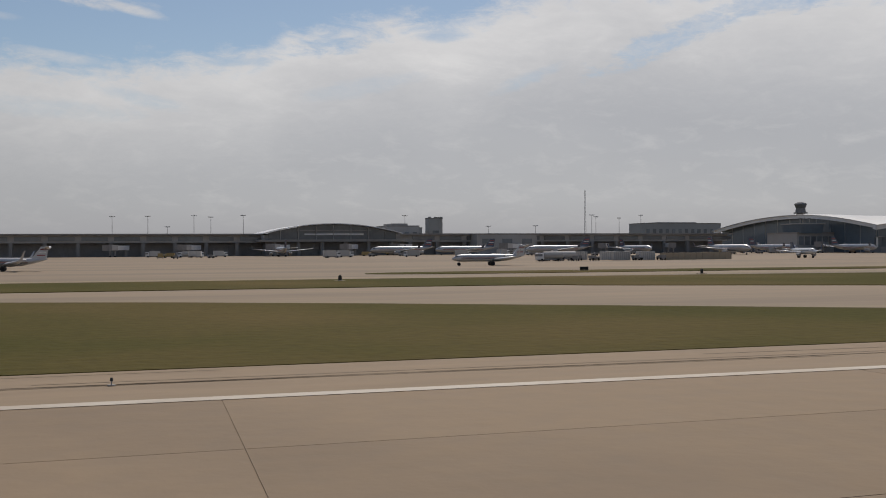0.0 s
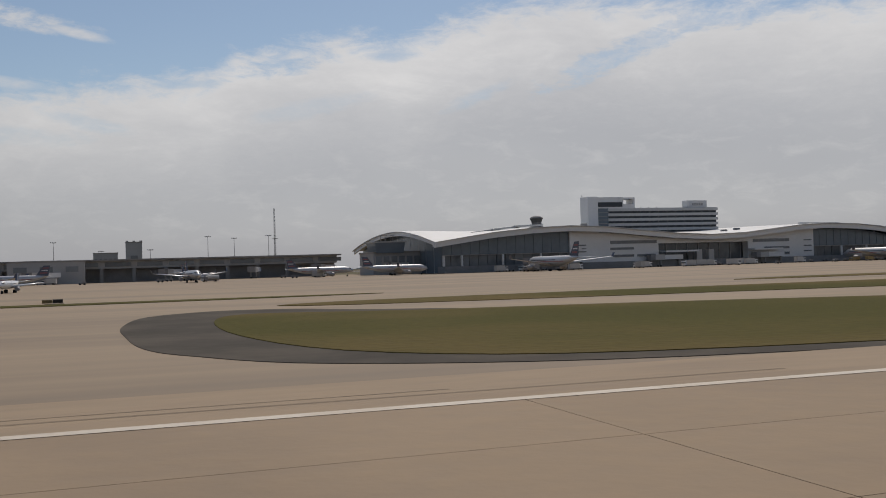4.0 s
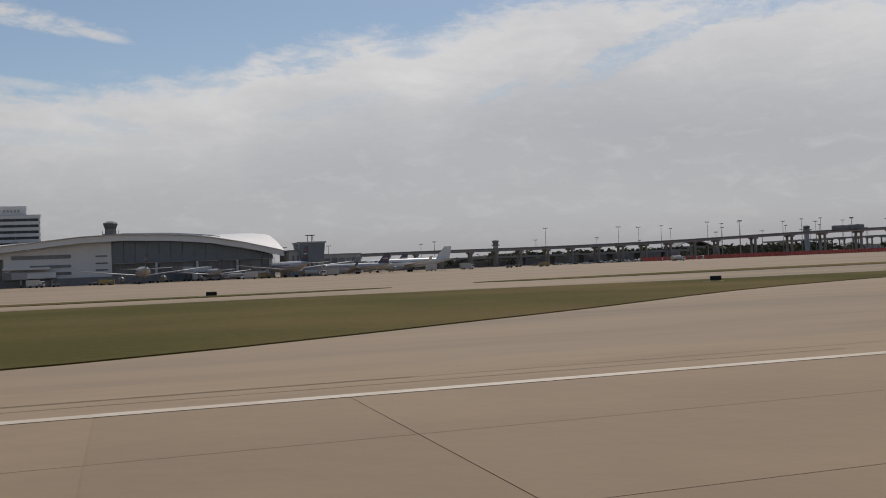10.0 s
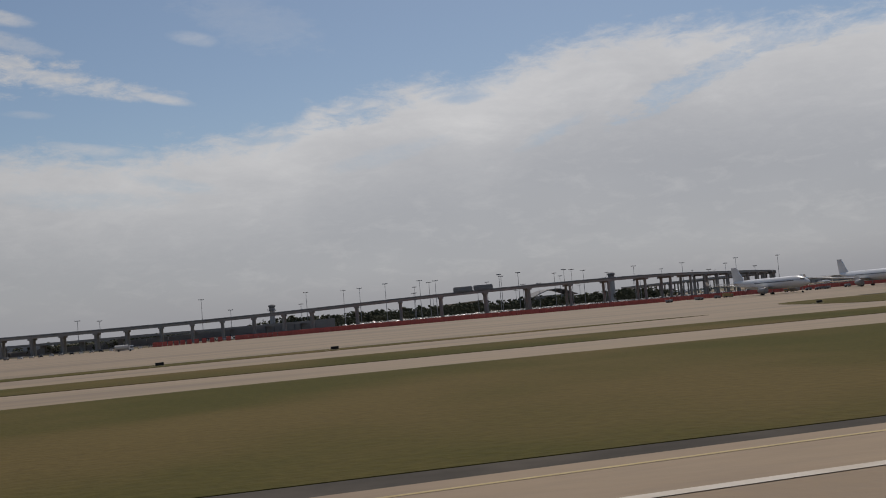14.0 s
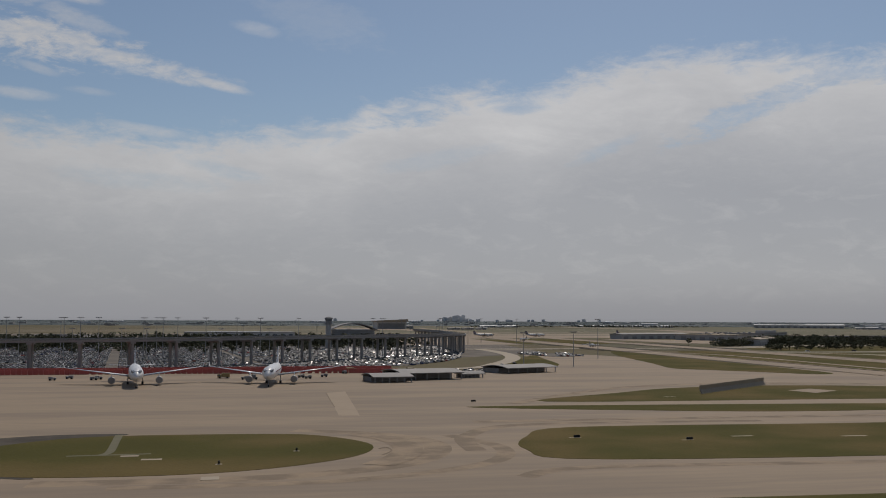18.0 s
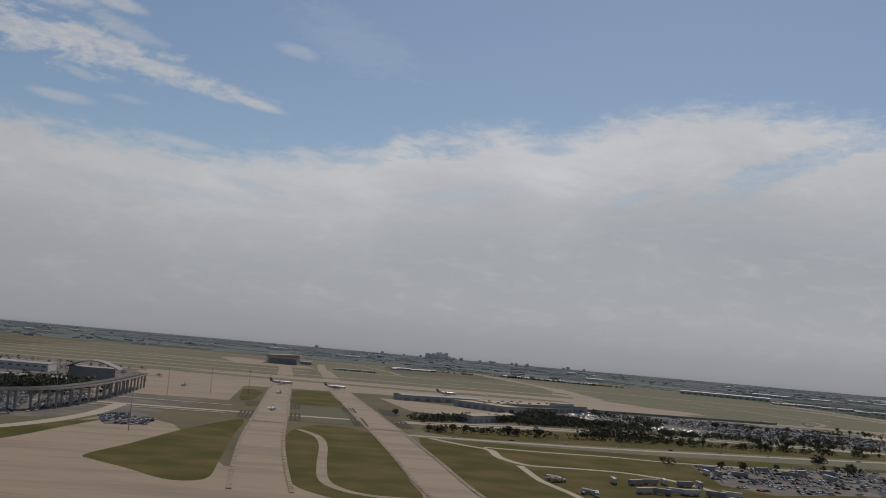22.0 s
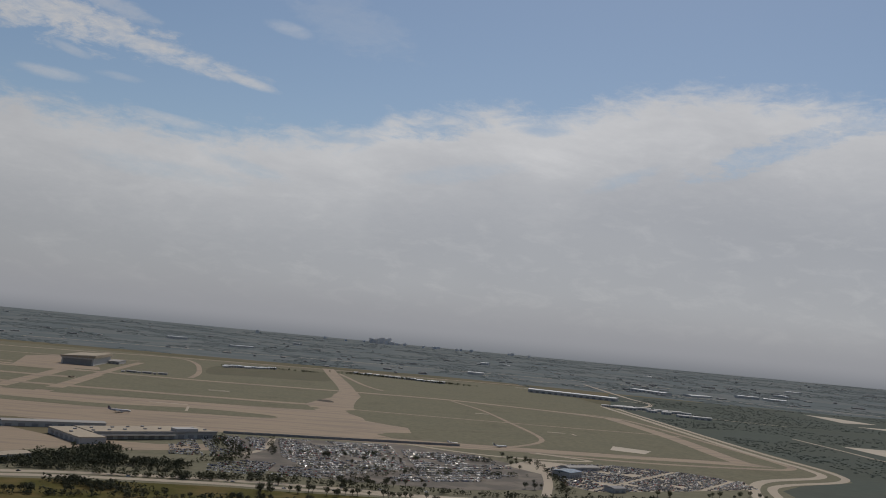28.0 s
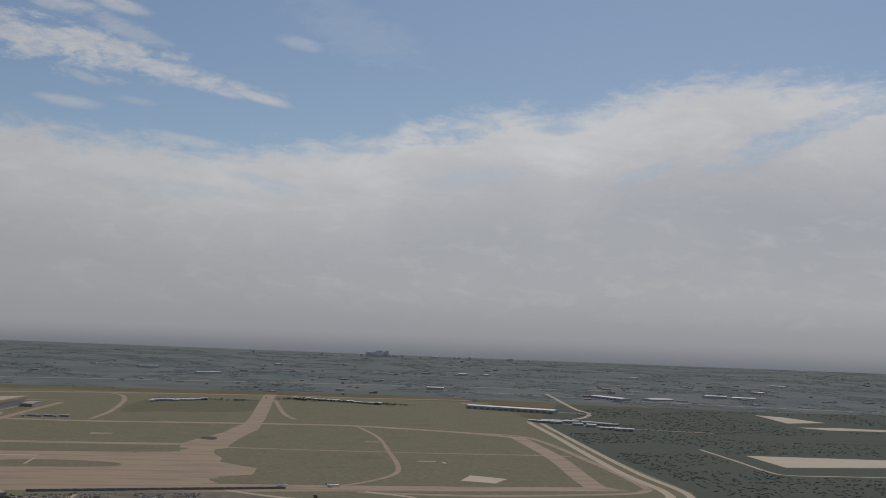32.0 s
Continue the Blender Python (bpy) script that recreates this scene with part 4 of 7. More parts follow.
for x in (247, 268, 272, 226):
    block("roof_vent", x, x + 1.4, 226, 227.4, roof_at(x) + 0.3, roof_at(x) + 1.25, STEEL, terminal, bevel=0.12)
# end wings with the ramp control rooms
for x0, x1, xb0, xb1, yb, zt in ((174, 187, 174.5, 181.5, 238, 8.0), (328.9, 336.1, 331.4, 336.3, 216, 7.2)):
    wing = thing("terminal_wing", "low dark connecting wing with a glazed control room on top", "building")
    block("wall", x0, x1, yb, yb + 14, 0, 5.4, BUILD, wing)
    block("roof_edge", x0 - 0.2, x1 + 0.2, yb - 0.2, yb + 14, 5.4, 5.8, PIER, wing)
    for i in range(6):
        a = x0 + 0.6 + i * (x1 - x0 - 1) / 6
        block("window", a, a + (x1 - x0) / 6 - 0.7, yb - 0.12, yb, 2.2, 4.6, GLASS, wing)
    bm = bmesh.new()
    box_bm(bm, xb0, xb1, yb - 1, yb + 7, 5.4 if zt > 7.5 else 3.1, zt, taper=-0.35)
    link("control_room", bm, TEAL, wing, "blue-grey glazed control room")
    block("control_roof", xb0 - 0.6, xb1 + 0.6, yb - 1.6, yb + 7.6, zt, zt + 0.3, BUILD, wing)
    for x in (xb0 + 2, xb0 + 3.2, xb1 - 2):
        bm = bmesh.new()
        tube_bm(bm, (x, yb + 2, zt + 0.3), (x, yb + 2, zt + 1.9), 0.08, n=6)
        box_bm(bm, x - 0.5, x + 0.5, yb + 1.9, yb + 2.1, zt + 1.7, zt + 1.9)
        link("antenna", bm, STEEL, wing)
rear = thing("gate_house", "low dark gate house behind the jet bridges", "building")
block("wall", 336.5, 350, 238, 252, 0, 4.7, BUILD, rear)
block("roof_edge", 336.3, 350.2, 237.8, 252.2, 4.7, 5.0, PIER, rear)
for i in range(7):
    block("window", 337.2 + i * 1.85, 338.6 + i * 1.85, 237.9, 238, 2.4, 3.9, GLASS, rear)
# pale rims along the arched ends
for xe in (183.4, 327.2):
    bm = bmesh.new()
    loft_bm(bm, [[(skew(xe, y) + dx, y, ridge(xe, y) + dz) for dx, dz in ((0, -1.0), (0.5, -1.0), (0.5, -0.03), (0, -0.03))] for y in (216.8 + 3.3 * i for i in range(25))], smooth_faces=False)
    link("gable_rim", bm, PANEL, terminal, "pale metal rim of the arched gable")
# glazed gable ends under the arched ends of the roof
for xe, s in ((186.5, -1), (325.5, 1)):
    for i in range(12):
        y0, y1 = 221 + i * 6.2, 227.1 + i * 6.2
        bm = bmesh.new()
        loft_bm(bm, [[(skew(xe, y), y, 0.1), (skew(xe, y) + 0.3 * s, y, 0.1), (skew(xe, y) + 0.3 * s, y, ridge(xe, y) - 0.15), (skew(xe, y), y, ridge(xe, y) - 0.15)] for y in (y0, y1)], smooth_faces=False)
        link("gable_pane", bm, TEAL, terminal)
        block("gable_mullion", skew(xe, y0) - 0.3, skew(xe, y0) + 0.3, y0 - 0.12, y0 + 0.12, 0, ridge(xe, y0) - 0.15, PANEL, terminal)

# ---------------------------------------------------------------- hotel behind the terminal
hotel = thing("hotel_building", "white banded hotel slab with dark ribbon windows", "hotel")
HY = 241.0                   # line of the hotel's front
block("wall", 236.4, 276.6, HY + 0.5, HY + 4, 0, 16.1, PANEL, hotel)
block("stair_tower", 235.2, 238.3, HY - 0.5, HY + 4, 0, 19.4, PANEL, hotel, "pale blank stair tower")
block("upper_block", 238.3, 246.4, HY, HY + 4, 16.1, 19.3, PANEL, hotel)
block("upper_frame", 246.4, 250.0, HY, HY + 4, 18.7, 19.2, PANEL, hotel)
block("upper_wall", 246.4, 250.0, HY, HY + 4, 16.1, 17.4, PANEL, hotel)
block("upper_post", 249.5, 250.0, HY, HY + 4, 17.4, 18.7, PANEL, hotel)
block("corner_glass", 238.5, 241.6, HY - 0.25, HY + 0.2, 8.6, 16.2, TEAL, hotel, "tall blue-grey glass corner")
block("upper_window", 238.5, 246.0, HY - 0.2, HY, 16.6, 17.9, RIBBON, hotel, "wide dark window under the roof")
for i in range(6):
    z = 8.0 + i * 1.36
    b = block("ribbon_window", 241.6, 276.3, HY + 0.1, HY + 0.5, z, z + 0.62, RIBBON, hotel, "dark ribbon window")
    for j in range(12):
        x = 243.4 + j * 2.8
        block("window_bar", x, x + 0.06, HY + 0.02, HY + 0.1, z, z + 0.62, STEEL, b)
    block("ledge", 241.4, 276.7, HY - 0.25, HY + 0.5, z + 0.62, z + 1.36, ROOF, hotel, "white spandrel band")
for i in range(7):
    block("floor_band", 238.3, 241.7, HY - 0.32, HY - 0.25, 9.0 + i * 1.0, 9.1 + i * 1.0, STEEL, hotel)
signb = block("sign_block", 267.4, 273.8, HY + 0.8, HY + 3.6, 16.1, 18.3, PANEL, hotel, "pale rooftop sign block")
for i in range(5):
    block("sign_bar", 268.9 + i * 0.75, 269.4 + i * 0.75, HY + 0.7, HY + 0.8, 16.9, 17.5, BUILD, signb)
block("roof_edge", 241.3, 276.8, HY + 0.3, HY + 4.1, 16.1, 16.3, ROOF, hotel)
for x in (235.6, 251.5, 254, 256.5, 259):
    bm = bmesh.new()
    tube_bm(bm, (x, HY + 3.6, 16.1 if x > 240 else 19.4), (x, HY + 3.6, 16.8 if x > 240 else 20.1), 0.08, n=6)
    link("roof_mast", bm, STEEL, hotel)

# ---------------------------------------------------------------- north terminal with the domed hall
nt_ = thing("north_terminal", "long low grey terminal with a shallow arched hall", "terminal")
block("upper_floor", -60, 172, 270, 300, 3.6, 5.6, BUILD, nt_)
block("roof_edge", -60, 173, 268.6, 300, 5.6, 6.0, PIER, nt_, "grey concrete parapet")
# lower floor set back, in a darker grey than the floor above
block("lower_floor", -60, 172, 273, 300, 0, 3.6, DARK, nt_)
for i in range(29):
    x = -58 + i * 8
    bm = bmesh.new()
    box_bm(bm, x - 0.45, x + 0.45, 269.6, 270.6, 0, 3.6)
    link("pillar", bm, PIER, nt_)
    if not 24 < x < 70:
        block("window_band", x + 0.8, x + 7.2, 269.8, 270.0, 4.1, 5.2, GLASS, nt_)
hall = thing("arched_terminal_hall", "glazed hall under a shallow grey arched roof", "building")
ARC = [(28 + 37.6 * i / 24, 5.5 + 3.1 * math.sin(math.pi * (0.03 + 0.94 * i / 24)) ** 0.8) for i in range(25)]
bm = bmesh.new()
loft_bm(bm, [[(x, 260, z - 0.22), (x, 290, z - 0.1), (x, 290, z + 0.25), (x, 260, z)] for x, z in ARC], smooth_faces=False)
link("roof", bm, PANEL, hall)
bm = bmesh.new()
loft_bm(bm, [[(x, 262, 4.0), (x, 262.6, 4.0), (x, 262.6, z - 0.3), (x, 262, z - 0.3)] for x, z in ARC[1:-1]], smooth_faces=False)
link("glass_wall", bm, GLASS, hall)
for x, z in ARC[3:-2:3]:
    block("mullion", x - 0.09, x + 0.09, 261.7, 262, 4.0, z - 0.3, BUILD, hall)
block("transom", 39, 55, 261.7, 262, 5.5, 5.9, PANEL, hall, "pale inner balcony edge")
block("transom", 37, 57, 261.6, 261.7, 6.7, 6.85, BUILD, hall)
block("balcony", 27, 66.5, 260, 270, 3.7, 4.3, PIER, hall, "grey concrete deck")
block("side_wall", 28.4, 30.6, 262.7, 286, 4.3, 5.5, BUILD, hall)
block("side_wall", 63, 65.2, 262.7, 286, 4.3, 5.5, BUILD, hall)
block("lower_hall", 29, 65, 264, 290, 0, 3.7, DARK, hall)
for i in range(6):
    bm = bmesh.new()
    tube_bm(bm, (31 + i * 6.3, 261, 0), (31 + i * 6.3, 261, 3.7), 0.5, n=10)
    link("column", bm, PIER, hall)


def grey_block(name, label, x0, x1, y0, y1, h, cap=0.0, slots=0, mat=BUILD):
    b = thing(name, label, "building")
    block("wall", x0, x1, y0, y1, 0, h, mat, b)
    block("roof_edge", x0 - 0.15, x1 + 0.15, y0 - 0.15, y1 + 0.15, h, h + 0.35, PIER, b)
    for i in range(slots):
        w = (x1 - x0) / slots
        block("window", x0 + i * w + 0.25 * w, x0 + i * w + 0.75 * w, y0 - 0.1, y0, h * 0.55, h * 0.8, GLASS, b)
    if cap:
        block("roof_plant", x0 + (x1 - x0) * 0.2, x1 - (x1 - x0) * 0.3, y0 + 2, y1 - 2, h + 0.35, h + cap, STEEL, b)
    return b


grey_block("service_building", "grey flat-roofed block with rooftop plant", 68, 78, 290, 305, 8.4, 1.0, 4)
grey_block("service_building", "dark grey flat-roofed block behind the terminal", 107, 116.6, 428, 434, 10.9, 0.0, 5)
tw = grey_block("square_tower", "dark square concrete tower with an opening near its foot", 119.8, 126.2, 428, 434, 15.2)
for x in (119.8, 122.5, 125.2):
    block("merlon", x, x + 1.0, 427.9, 429, 15.5, 16.0, BUILD, tw)
# dark slab on the solid wall, painted in for the shaded opening
block("opening", 121.6, 124.4, 427.8, 428, 7.6, 9.8, GLASS, tw)
grey_block("service_building", "long grey block behind the wave-roofed terminal", 252, 298, 474, 492, 14.4, 0.8, 12)
grey_block("service_building", "pale grey block beside the north terminal", 88, 106, 264, 285, 5.5, 0.5, 3, BUILD)
grey_block("service_building", "grey terminal block behind the guideway", 560, 640, 488, 500, 2.8, 0.6, 12)


def control_tower(x, y, h, r):
    t = thing("control_tower", "dark airport control tower with a stacked cab over a wide gallery", "tower", at=(x, y, 0))

    def ring_solid(steps):
        bm2 = bmesh.new()
        loft_bm(bm2, [[(math.cos(a) * q, math.sin(a) * q, z) for a in (math.pi * (i + 0.5) / 4 for i in range(8))] for z, q in steps], smooth_faces=False)
        return bm2
    link("shaft", ring_solid(((0, r * 0.72), (h * 0.76, r * 0.66))), BUILD, t)
    link("gallery", ring_solid(((h * 0.76, r * 1.12), (h * 0.785, r * 1.12))), DARK, t, "wide dark gallery deck")
    link("lower_cab", ring_solid(((h * 0.785, r * 0.78), (h * 0.87, r * 0.74))), DARK, t)
    link("cab_glass", ring_solid(((h * 0.87, r * 0.74), (h * 0.95, r * 0.98))), GLASS, t)
    link("cab_roof", ring_solid(((h * 0.95, r * 1.02), (h * 0.972, r * 0.9), (h, r * 0.4))), DARK, t)
    for dx in (-1.0, 1.0):
        bm = bmesh.new()
        tube_bm(bm, (dx * r, 0, h * 0.785), (dx * r, 0, h * 0.84), 0.1, n=6)
        link("aerial", bm, STEEL, t)


control_tower(290, 394, 22.4, 2.9)
control_tower(468, 453, 12.0, 1.8)
control_tower(614, 407, 13.2, 1.8)
mast = thing("radio_mast", "tall slender lattice radio mast", "mast", at=(172.7, 376.7, 0))
for sx, sy in ((-0.5, -0.5), (0.5, -0.5), (0, 0.6)):
    bm = bmesh.new()
    tube_bm(bm, (sx, sy, 0), (sx * 0.35, sy * 0.35, 25.6), 0.045, n=5)
    link("leg", bm, STEEL, mast)
for i in range(18):
    z = 1.4 * i + 0.6
    k = 1 - 0.65 * z / 25.6
    bm = bmesh.new()
    tube_bm(bm, (-0.5 * k, -0.5 * k, z), (0.5 * k, -0.5 * k, z + 1.2), 0.05, n=4)
    tube_bm(bm, (0.5 * k, -0.5 * k, z), (0, 0.6 * k, z + 1.2), 0.05, n=4)
    tube_bm(bm, (0, 0.6 * k, z), (-0.5 * k, -0.5 * k, z + 1.2), 0.05, n=4)
    link("brace", bm, STEEL, mast)

# ---------------------------------------------------------------- elevated guideway
guide = thing("elevated_guideway", "long elevated concrete train guideway on paired piers", "viaduct")
VIA = course([(341, 272, 4.7), (370, 265, 4.9), (415, 260, 5.0), (450, 258, 5.5), (490, 250, 6.6), (525, 245, 7.2), (560, 251, 7.4), (605, 290, 7.3), (636, 320, 7.2), (656, 352, 7.1), (664, 395, 7.0), (669, 448, 7.0), (672, 520, 6.8)], 5)


def deck(name, width, lo, hi, mat, off=0.0):
    left, right = sides(VIA, width + 2 * off)
    l2, r2 = sides(VIA, 2 * off) if off else (None, None)
    rings = []
    for i, p in enumerate(VIA):
        a, b = (left[i], right[i]) if not off else (left[i], l2[i])
        rings.append([(a.x, a.y, p[2] + lo), (b.x, b.y, p[2] + lo), (b.x, b.y, p[2] + hi), (a.x, a.y, p[2] + hi)])
    bm = bmesh.new()
    loft_bm(bm, rings, smooth_faces=False)
    return link(name, bm, mat, guide)


deck("deck", 4.6, -0.55, 0, PIER)
deck("parapet", 0.25, 0, 0.38, PIER, 2.05)
deck("track_bed", 3.9, 0.004, 0.06, ASPHALT)
deck("rail_beam", 0.5, 0.062, 0.24, PIER, 0.4)
LINE = course(VIA, 8)
acc, last = 7.2, Vector(LINE[0][:2])
for i, p in enumerate(LINE):
    q = Vector(p[:2])
    acc += (q - last).length
    last = q
    bay = 7.65 if p[0] < 470 else 11.2
    if acc >= bay:
        acc -= bay
        a, b = Vector(LINE[max(i - 1, 0)][:2]), Vector(LINE[min(i + 1, len(LINE) - 1)][:2])
        d = (b - a).normalized()
        n2 = Vector((-d.y, d.x))
        for s in (-1, 1):
            c = q + n2 * 1.5 * s
            bm = bmesh.new()
            tube_bm(bm, (c.x, c.y, 0), (c.x, c.y, p[2] - 0.95), 0.4, n=8)
            link("pier", bm, PIER, guide)
        bm = bmesh.new()
        l, r = q + n2 * 2.3, q - n2 * 2.3
        loft_bm(bm, [[(e.x - d.x * 0.6, e.y - d.y * 0.5, p[2] - 1.0), (e.x + d.x * 0.6, e.y + d.y * 0.5, p[2] - 1.0), (e.x + d.x * 0.6, e.y + d.y * 0.5, p[2] - 0.55), (e.x - d.x * 0.6, e.y - d.y * 0.5, p[2] - 0.55)] for e in (l, r)], smooth_faces=False)
        link("pier_cap", bm, PIER, guide)
# a road ramp climbing behind the guideway on a solid wall
ramp = thing("ramp_wall", "long dark concrete retaining wall of a climbing road ramp", "wall")
for i in range(16):
    x0, x1 = 378 + i * 6.0, 383.9 + i * 6.0
    z0, z1 = 0.7 + i * 0.135, 0.7 + (i + 1) * 0.135
    bm = bmesh.new()
    loft_bm(bm, [[(x, 294, -0.03), (x, 299, -0.03), (x, 299, z), (x, 294, z)] for x, z in ((x0, z0), (x1, z1))], smooth_faces=False)
    link("panel", bm, PIER, ramp)
    bm = bmesh.new()
    loft_bm(bm, [[(x, 293.8, z), (x, 294.2, z), (x, 294.2, z + 0.4), (x, 293.8, z + 0.4)] for x, z in ((x0, z0), (x1, z1))], smooth_faces=False)
    link("parapet", bm, PIER, ramp)
# a second, lower road bridge beyond
low = thing("road_bridge", "low concrete road bridge behind the guideway", "bridge")
block("deck", 360, 470, 282, 290, 2.5, 3.1, PIER, low)
for i in range(11):
    block("pier", 363 + i * 10, 364.2 + i * 10, 284, 288, 0, 2.5, PIER, low)
train = thing("airport_train", "two-car dark grey driverless train on the guideway", "train")
for k, (x, y, z, rz) in enumerate(((501.5, 248.2, 6.83, -9), (506.8, 247.5, 6.93, -8))):
    car = new("train_car")
    car.parent = train
    car.matrix_world = pose(x, y, z + 0.1, 0, 0, rz)
    bm = bmesh.new()
    box_bm(bm, -2.5, 2.5, -0.62, 0.62, 0.1, 1.45)
    bmesh.ops.bevel(bm, geom=bm.edges, offset=0.18, segments=2, affect="EDGES")
    link("body", bm, TRUCKG, car)
    block("window", -2.2, 2.2, -0.65, -0.6, 0.75, 1.15, GLASS, car)

# ---------------------------------------------------------------- sheds, blast fence and barriers on the apron


def canopy_shed(name, label, x0, x1, y0, y1, h, rz=0.0, curved=True):
    s = thing(name, label, "shed", at=((x0 + x1) / 2, (y0 + y1) / 2, 0, 0, 0, rz))
    w, d = (x1 - x0) / 2, (y1 - y0) / 2
    bm = bmesh.new()
    loft_bm(bm, [[(-w, -d + 2 * d * u, h + 0.55 * math.sin(math.pi * u) - 0.15), (w, -d + 2 * d * u, h + 0.55 * math.sin(math.pi * u) - 0.15), (w, -d + 2 * d * u, h + 0.55 * math.sin(math.pi * u)), (-w, -d + 2 * d * u, h + 0.55 * math.sin(math.pi * u))] for u in (i / 6 for i in range(7))], smooth_faces=False)
    link("roof", bm, SHED, s, "ribbed metal roof")
    block("back_wall", -w + 0.3, w - 0.3, d - 0.5, d - 0.3, 0, h - 0.1, BUILD, s)
    # added dark block stands in for the shaded, cluttered inside of the shed
    block("inner_wall", -w + 0.6, w - 0.6, -d * 0.2, d - 0.6, 0, h * 0.8, DARK, s)
    for i in range(6):
        x = -w + 0.5 + i * (2 * w - 1) / 5
        for y in (-d + 0.4,):
            bm = bmesh.new()
            tube_bm(bm, (x, y, 0), (x, y, h), 0.12, n=6)
            link("post", bm, STEEL, s)
    return s


canopy_shed("canopy_shed", "open baggage shed with a ribbed metal canopy", 601.5, 610, 192.5, 201.5, 1.15, 8)
canopy_shed("canopy_shed", "wide open shed with a pale curved canopy", 607.5, 621.5, 199.5, 212, 1.5, 12)
canopy_shed("canopy_shed", "small open shelter with a metal roof", 622.5, 628, 205, 209, 0.9, 14)
canopy_shed("canopy_shed", "long shed with a curved pale metal roof", 634.5, 650, 222, 232, 1.3, 24)
fence = thing("blast_fence", "long grey ribbed jet blast fence", "fence")
for i in range(24):
    u0, u1 = i / 24, (i + 0.96) / 24
    p, q = Vector((653.5, 155.5)).lerp(Vector((677, 175.5)), u0), Vector((653.5, 155.5)).lerp(Vector((677, 175.5)), u1)
    bm = bmesh.new()
    nrm = Vector((0.65, -0.76))
    loft_bm(bm, [[(e.x, e.y, 0), (e.x - nrm.x * 0.5, e.y - nrm.y * 0.5, 0.7), (e.x - nrm.x * 0.4, e.y - nrm.y * 0.4, 1.4), (e.x - nrm.x * 0.55, e.y - nrm.y * 0.55, 1.4), (e.x - nrm.x * 0.65, e.y - nrm.y * 0.65, 0.7), (e.x - nrm.x * 0.3, e.y - nrm.y * 0.3, 0)] for e in (p, q)], smooth_faces=False)
    link("panel", bm, ROADC, fence)
cw = thing("concrete_wall", "low grey concrete screen wall on the apron", "wall")
for (x0, y0), (x1, y1) in (((68.4, 124), (81.5, 127)), ((81.6, 127), (84.5, 140))):
    for i in range(12):
        p, q = Vector((x0, y0)).lerp(Vector((x1, y1)), i / 12), Vector((x0, y0)).lerp(Vector((x1, y1)), (i + 0.97) / 12)
        bm = bmesh.new()
        loft_bm(bm, [[(e.x, e.y, -0.03), (e.x, e.y + 0.35, -0.03), (e.x, e.y + 0.35, 1.0), (e.x, e.y, 1.0)] for e in (p, q)], smooth_faces=False)
        link("panel", bm, ROADC, cw)
barrier = thing("red_barrier_line", "long line of red plastic construction barriers", "barrier")
bm = bmesh.new()
loft_bm(bm, [[(x, -0.2, 0), (x, 0.2, 0), (x, 0.08, 1.05), (x, -0.08, 1.05)] for x in (0.0, 0.985)], smooth_faces=False)
BARM = bpy.data.meshes.new("barrier_piece")
bm.to_mesh(BARM)
bm.free()
BARM.materials.append(RED)
line = course([(424, 231), (470, 229), (549, 230), (598, 228), (612, 226)], 24)
for p, q in zip(line, line[1:]):
    d = Vector(q) - Vector(p)
    n = max(1, int(d.length / 0.98))
    for j in range(n):
        c = Vector(p) + d * j / n
        ob = new("barrier_piece", BARM)
        ob.parent = barrier
        ob.matrix_basis = pose(c.x, c.y, 0.02, 0, 0, math.degrees(math.atan2(d.y, d.x)))


bm = bmesh.new()
loft_bm(bm, [[(x, -0.2, 0), (x, 0.2, 0), (x, 0.08, 1.05), (x, -0.08, 1.05)] for x in (0.0, 1.95)], smooth_faces=False)
LONGBAR = bpy.data.meshes.new("barrier_piece")
bm.to_mesh(LONGBAR)
bm.free()
LONGBAR.materials.append(RED)
for off in (5.0, 9.5):
    back = thing("red_barrier_line", "second line of red plastic construction barriers behind the first", "barrier")
    for i in range(78):
        x = 448 + off + i * 2.0
        y = 230.0 + off + 0.8 * math.sin(i * 0.11)
        ob = new("barrier_piece", LONGBAR)
        ob.parent = back
        ob.matrix_basis = pose(x, y, 0.0, 0, 0, 2.0 * math.sin(i * 1.7))


grey_block("far_terminal", "low terminal with a pale flat roof beyond the guideway", 548, 612, 596, 622, 4.0, 0.5, 14, PALEB)
random.seed(63)
for i in range(14):
    x, y = 300 + (i * 83) % 330, 505 + (i * 47) % 230
    w, d = random.uniform(16, 44), random.uniform(10, 20)
    if x + w > 560 and y > 540:
        w = max(8.0, 546 - x) if x < 536 else 10.0
    grey_block("airport_building", "low grey airport building with a flat roof among parked cars", x, x + w, y, y + d, random.uniform(2.0, 3.6), 0.3, 0, random.choice((BUILD, PIER, SHED, PALEB)))
far_hall = thing("arched_far_hall", "dark distant hall under a shallow arched roof", "building")
bm = bmesh.new()
loft_bm(bm, [[(628 + 28 * u, y0, 5.6 + 4 * math.sin(math.pi * u) + dz) for y0, dz in ((552, 0), (572, 0), (572, 0.5), (552, 0.5))] for u in (i / 10 for i in range(11))], smooth_faces=False)
link("roof", bm, DARK, far_hall)
block("wall", 630, 654, 554, 570, 0, 6.4, GLASS, far_hall)
# ---------------------------------------------------------------- aircraft


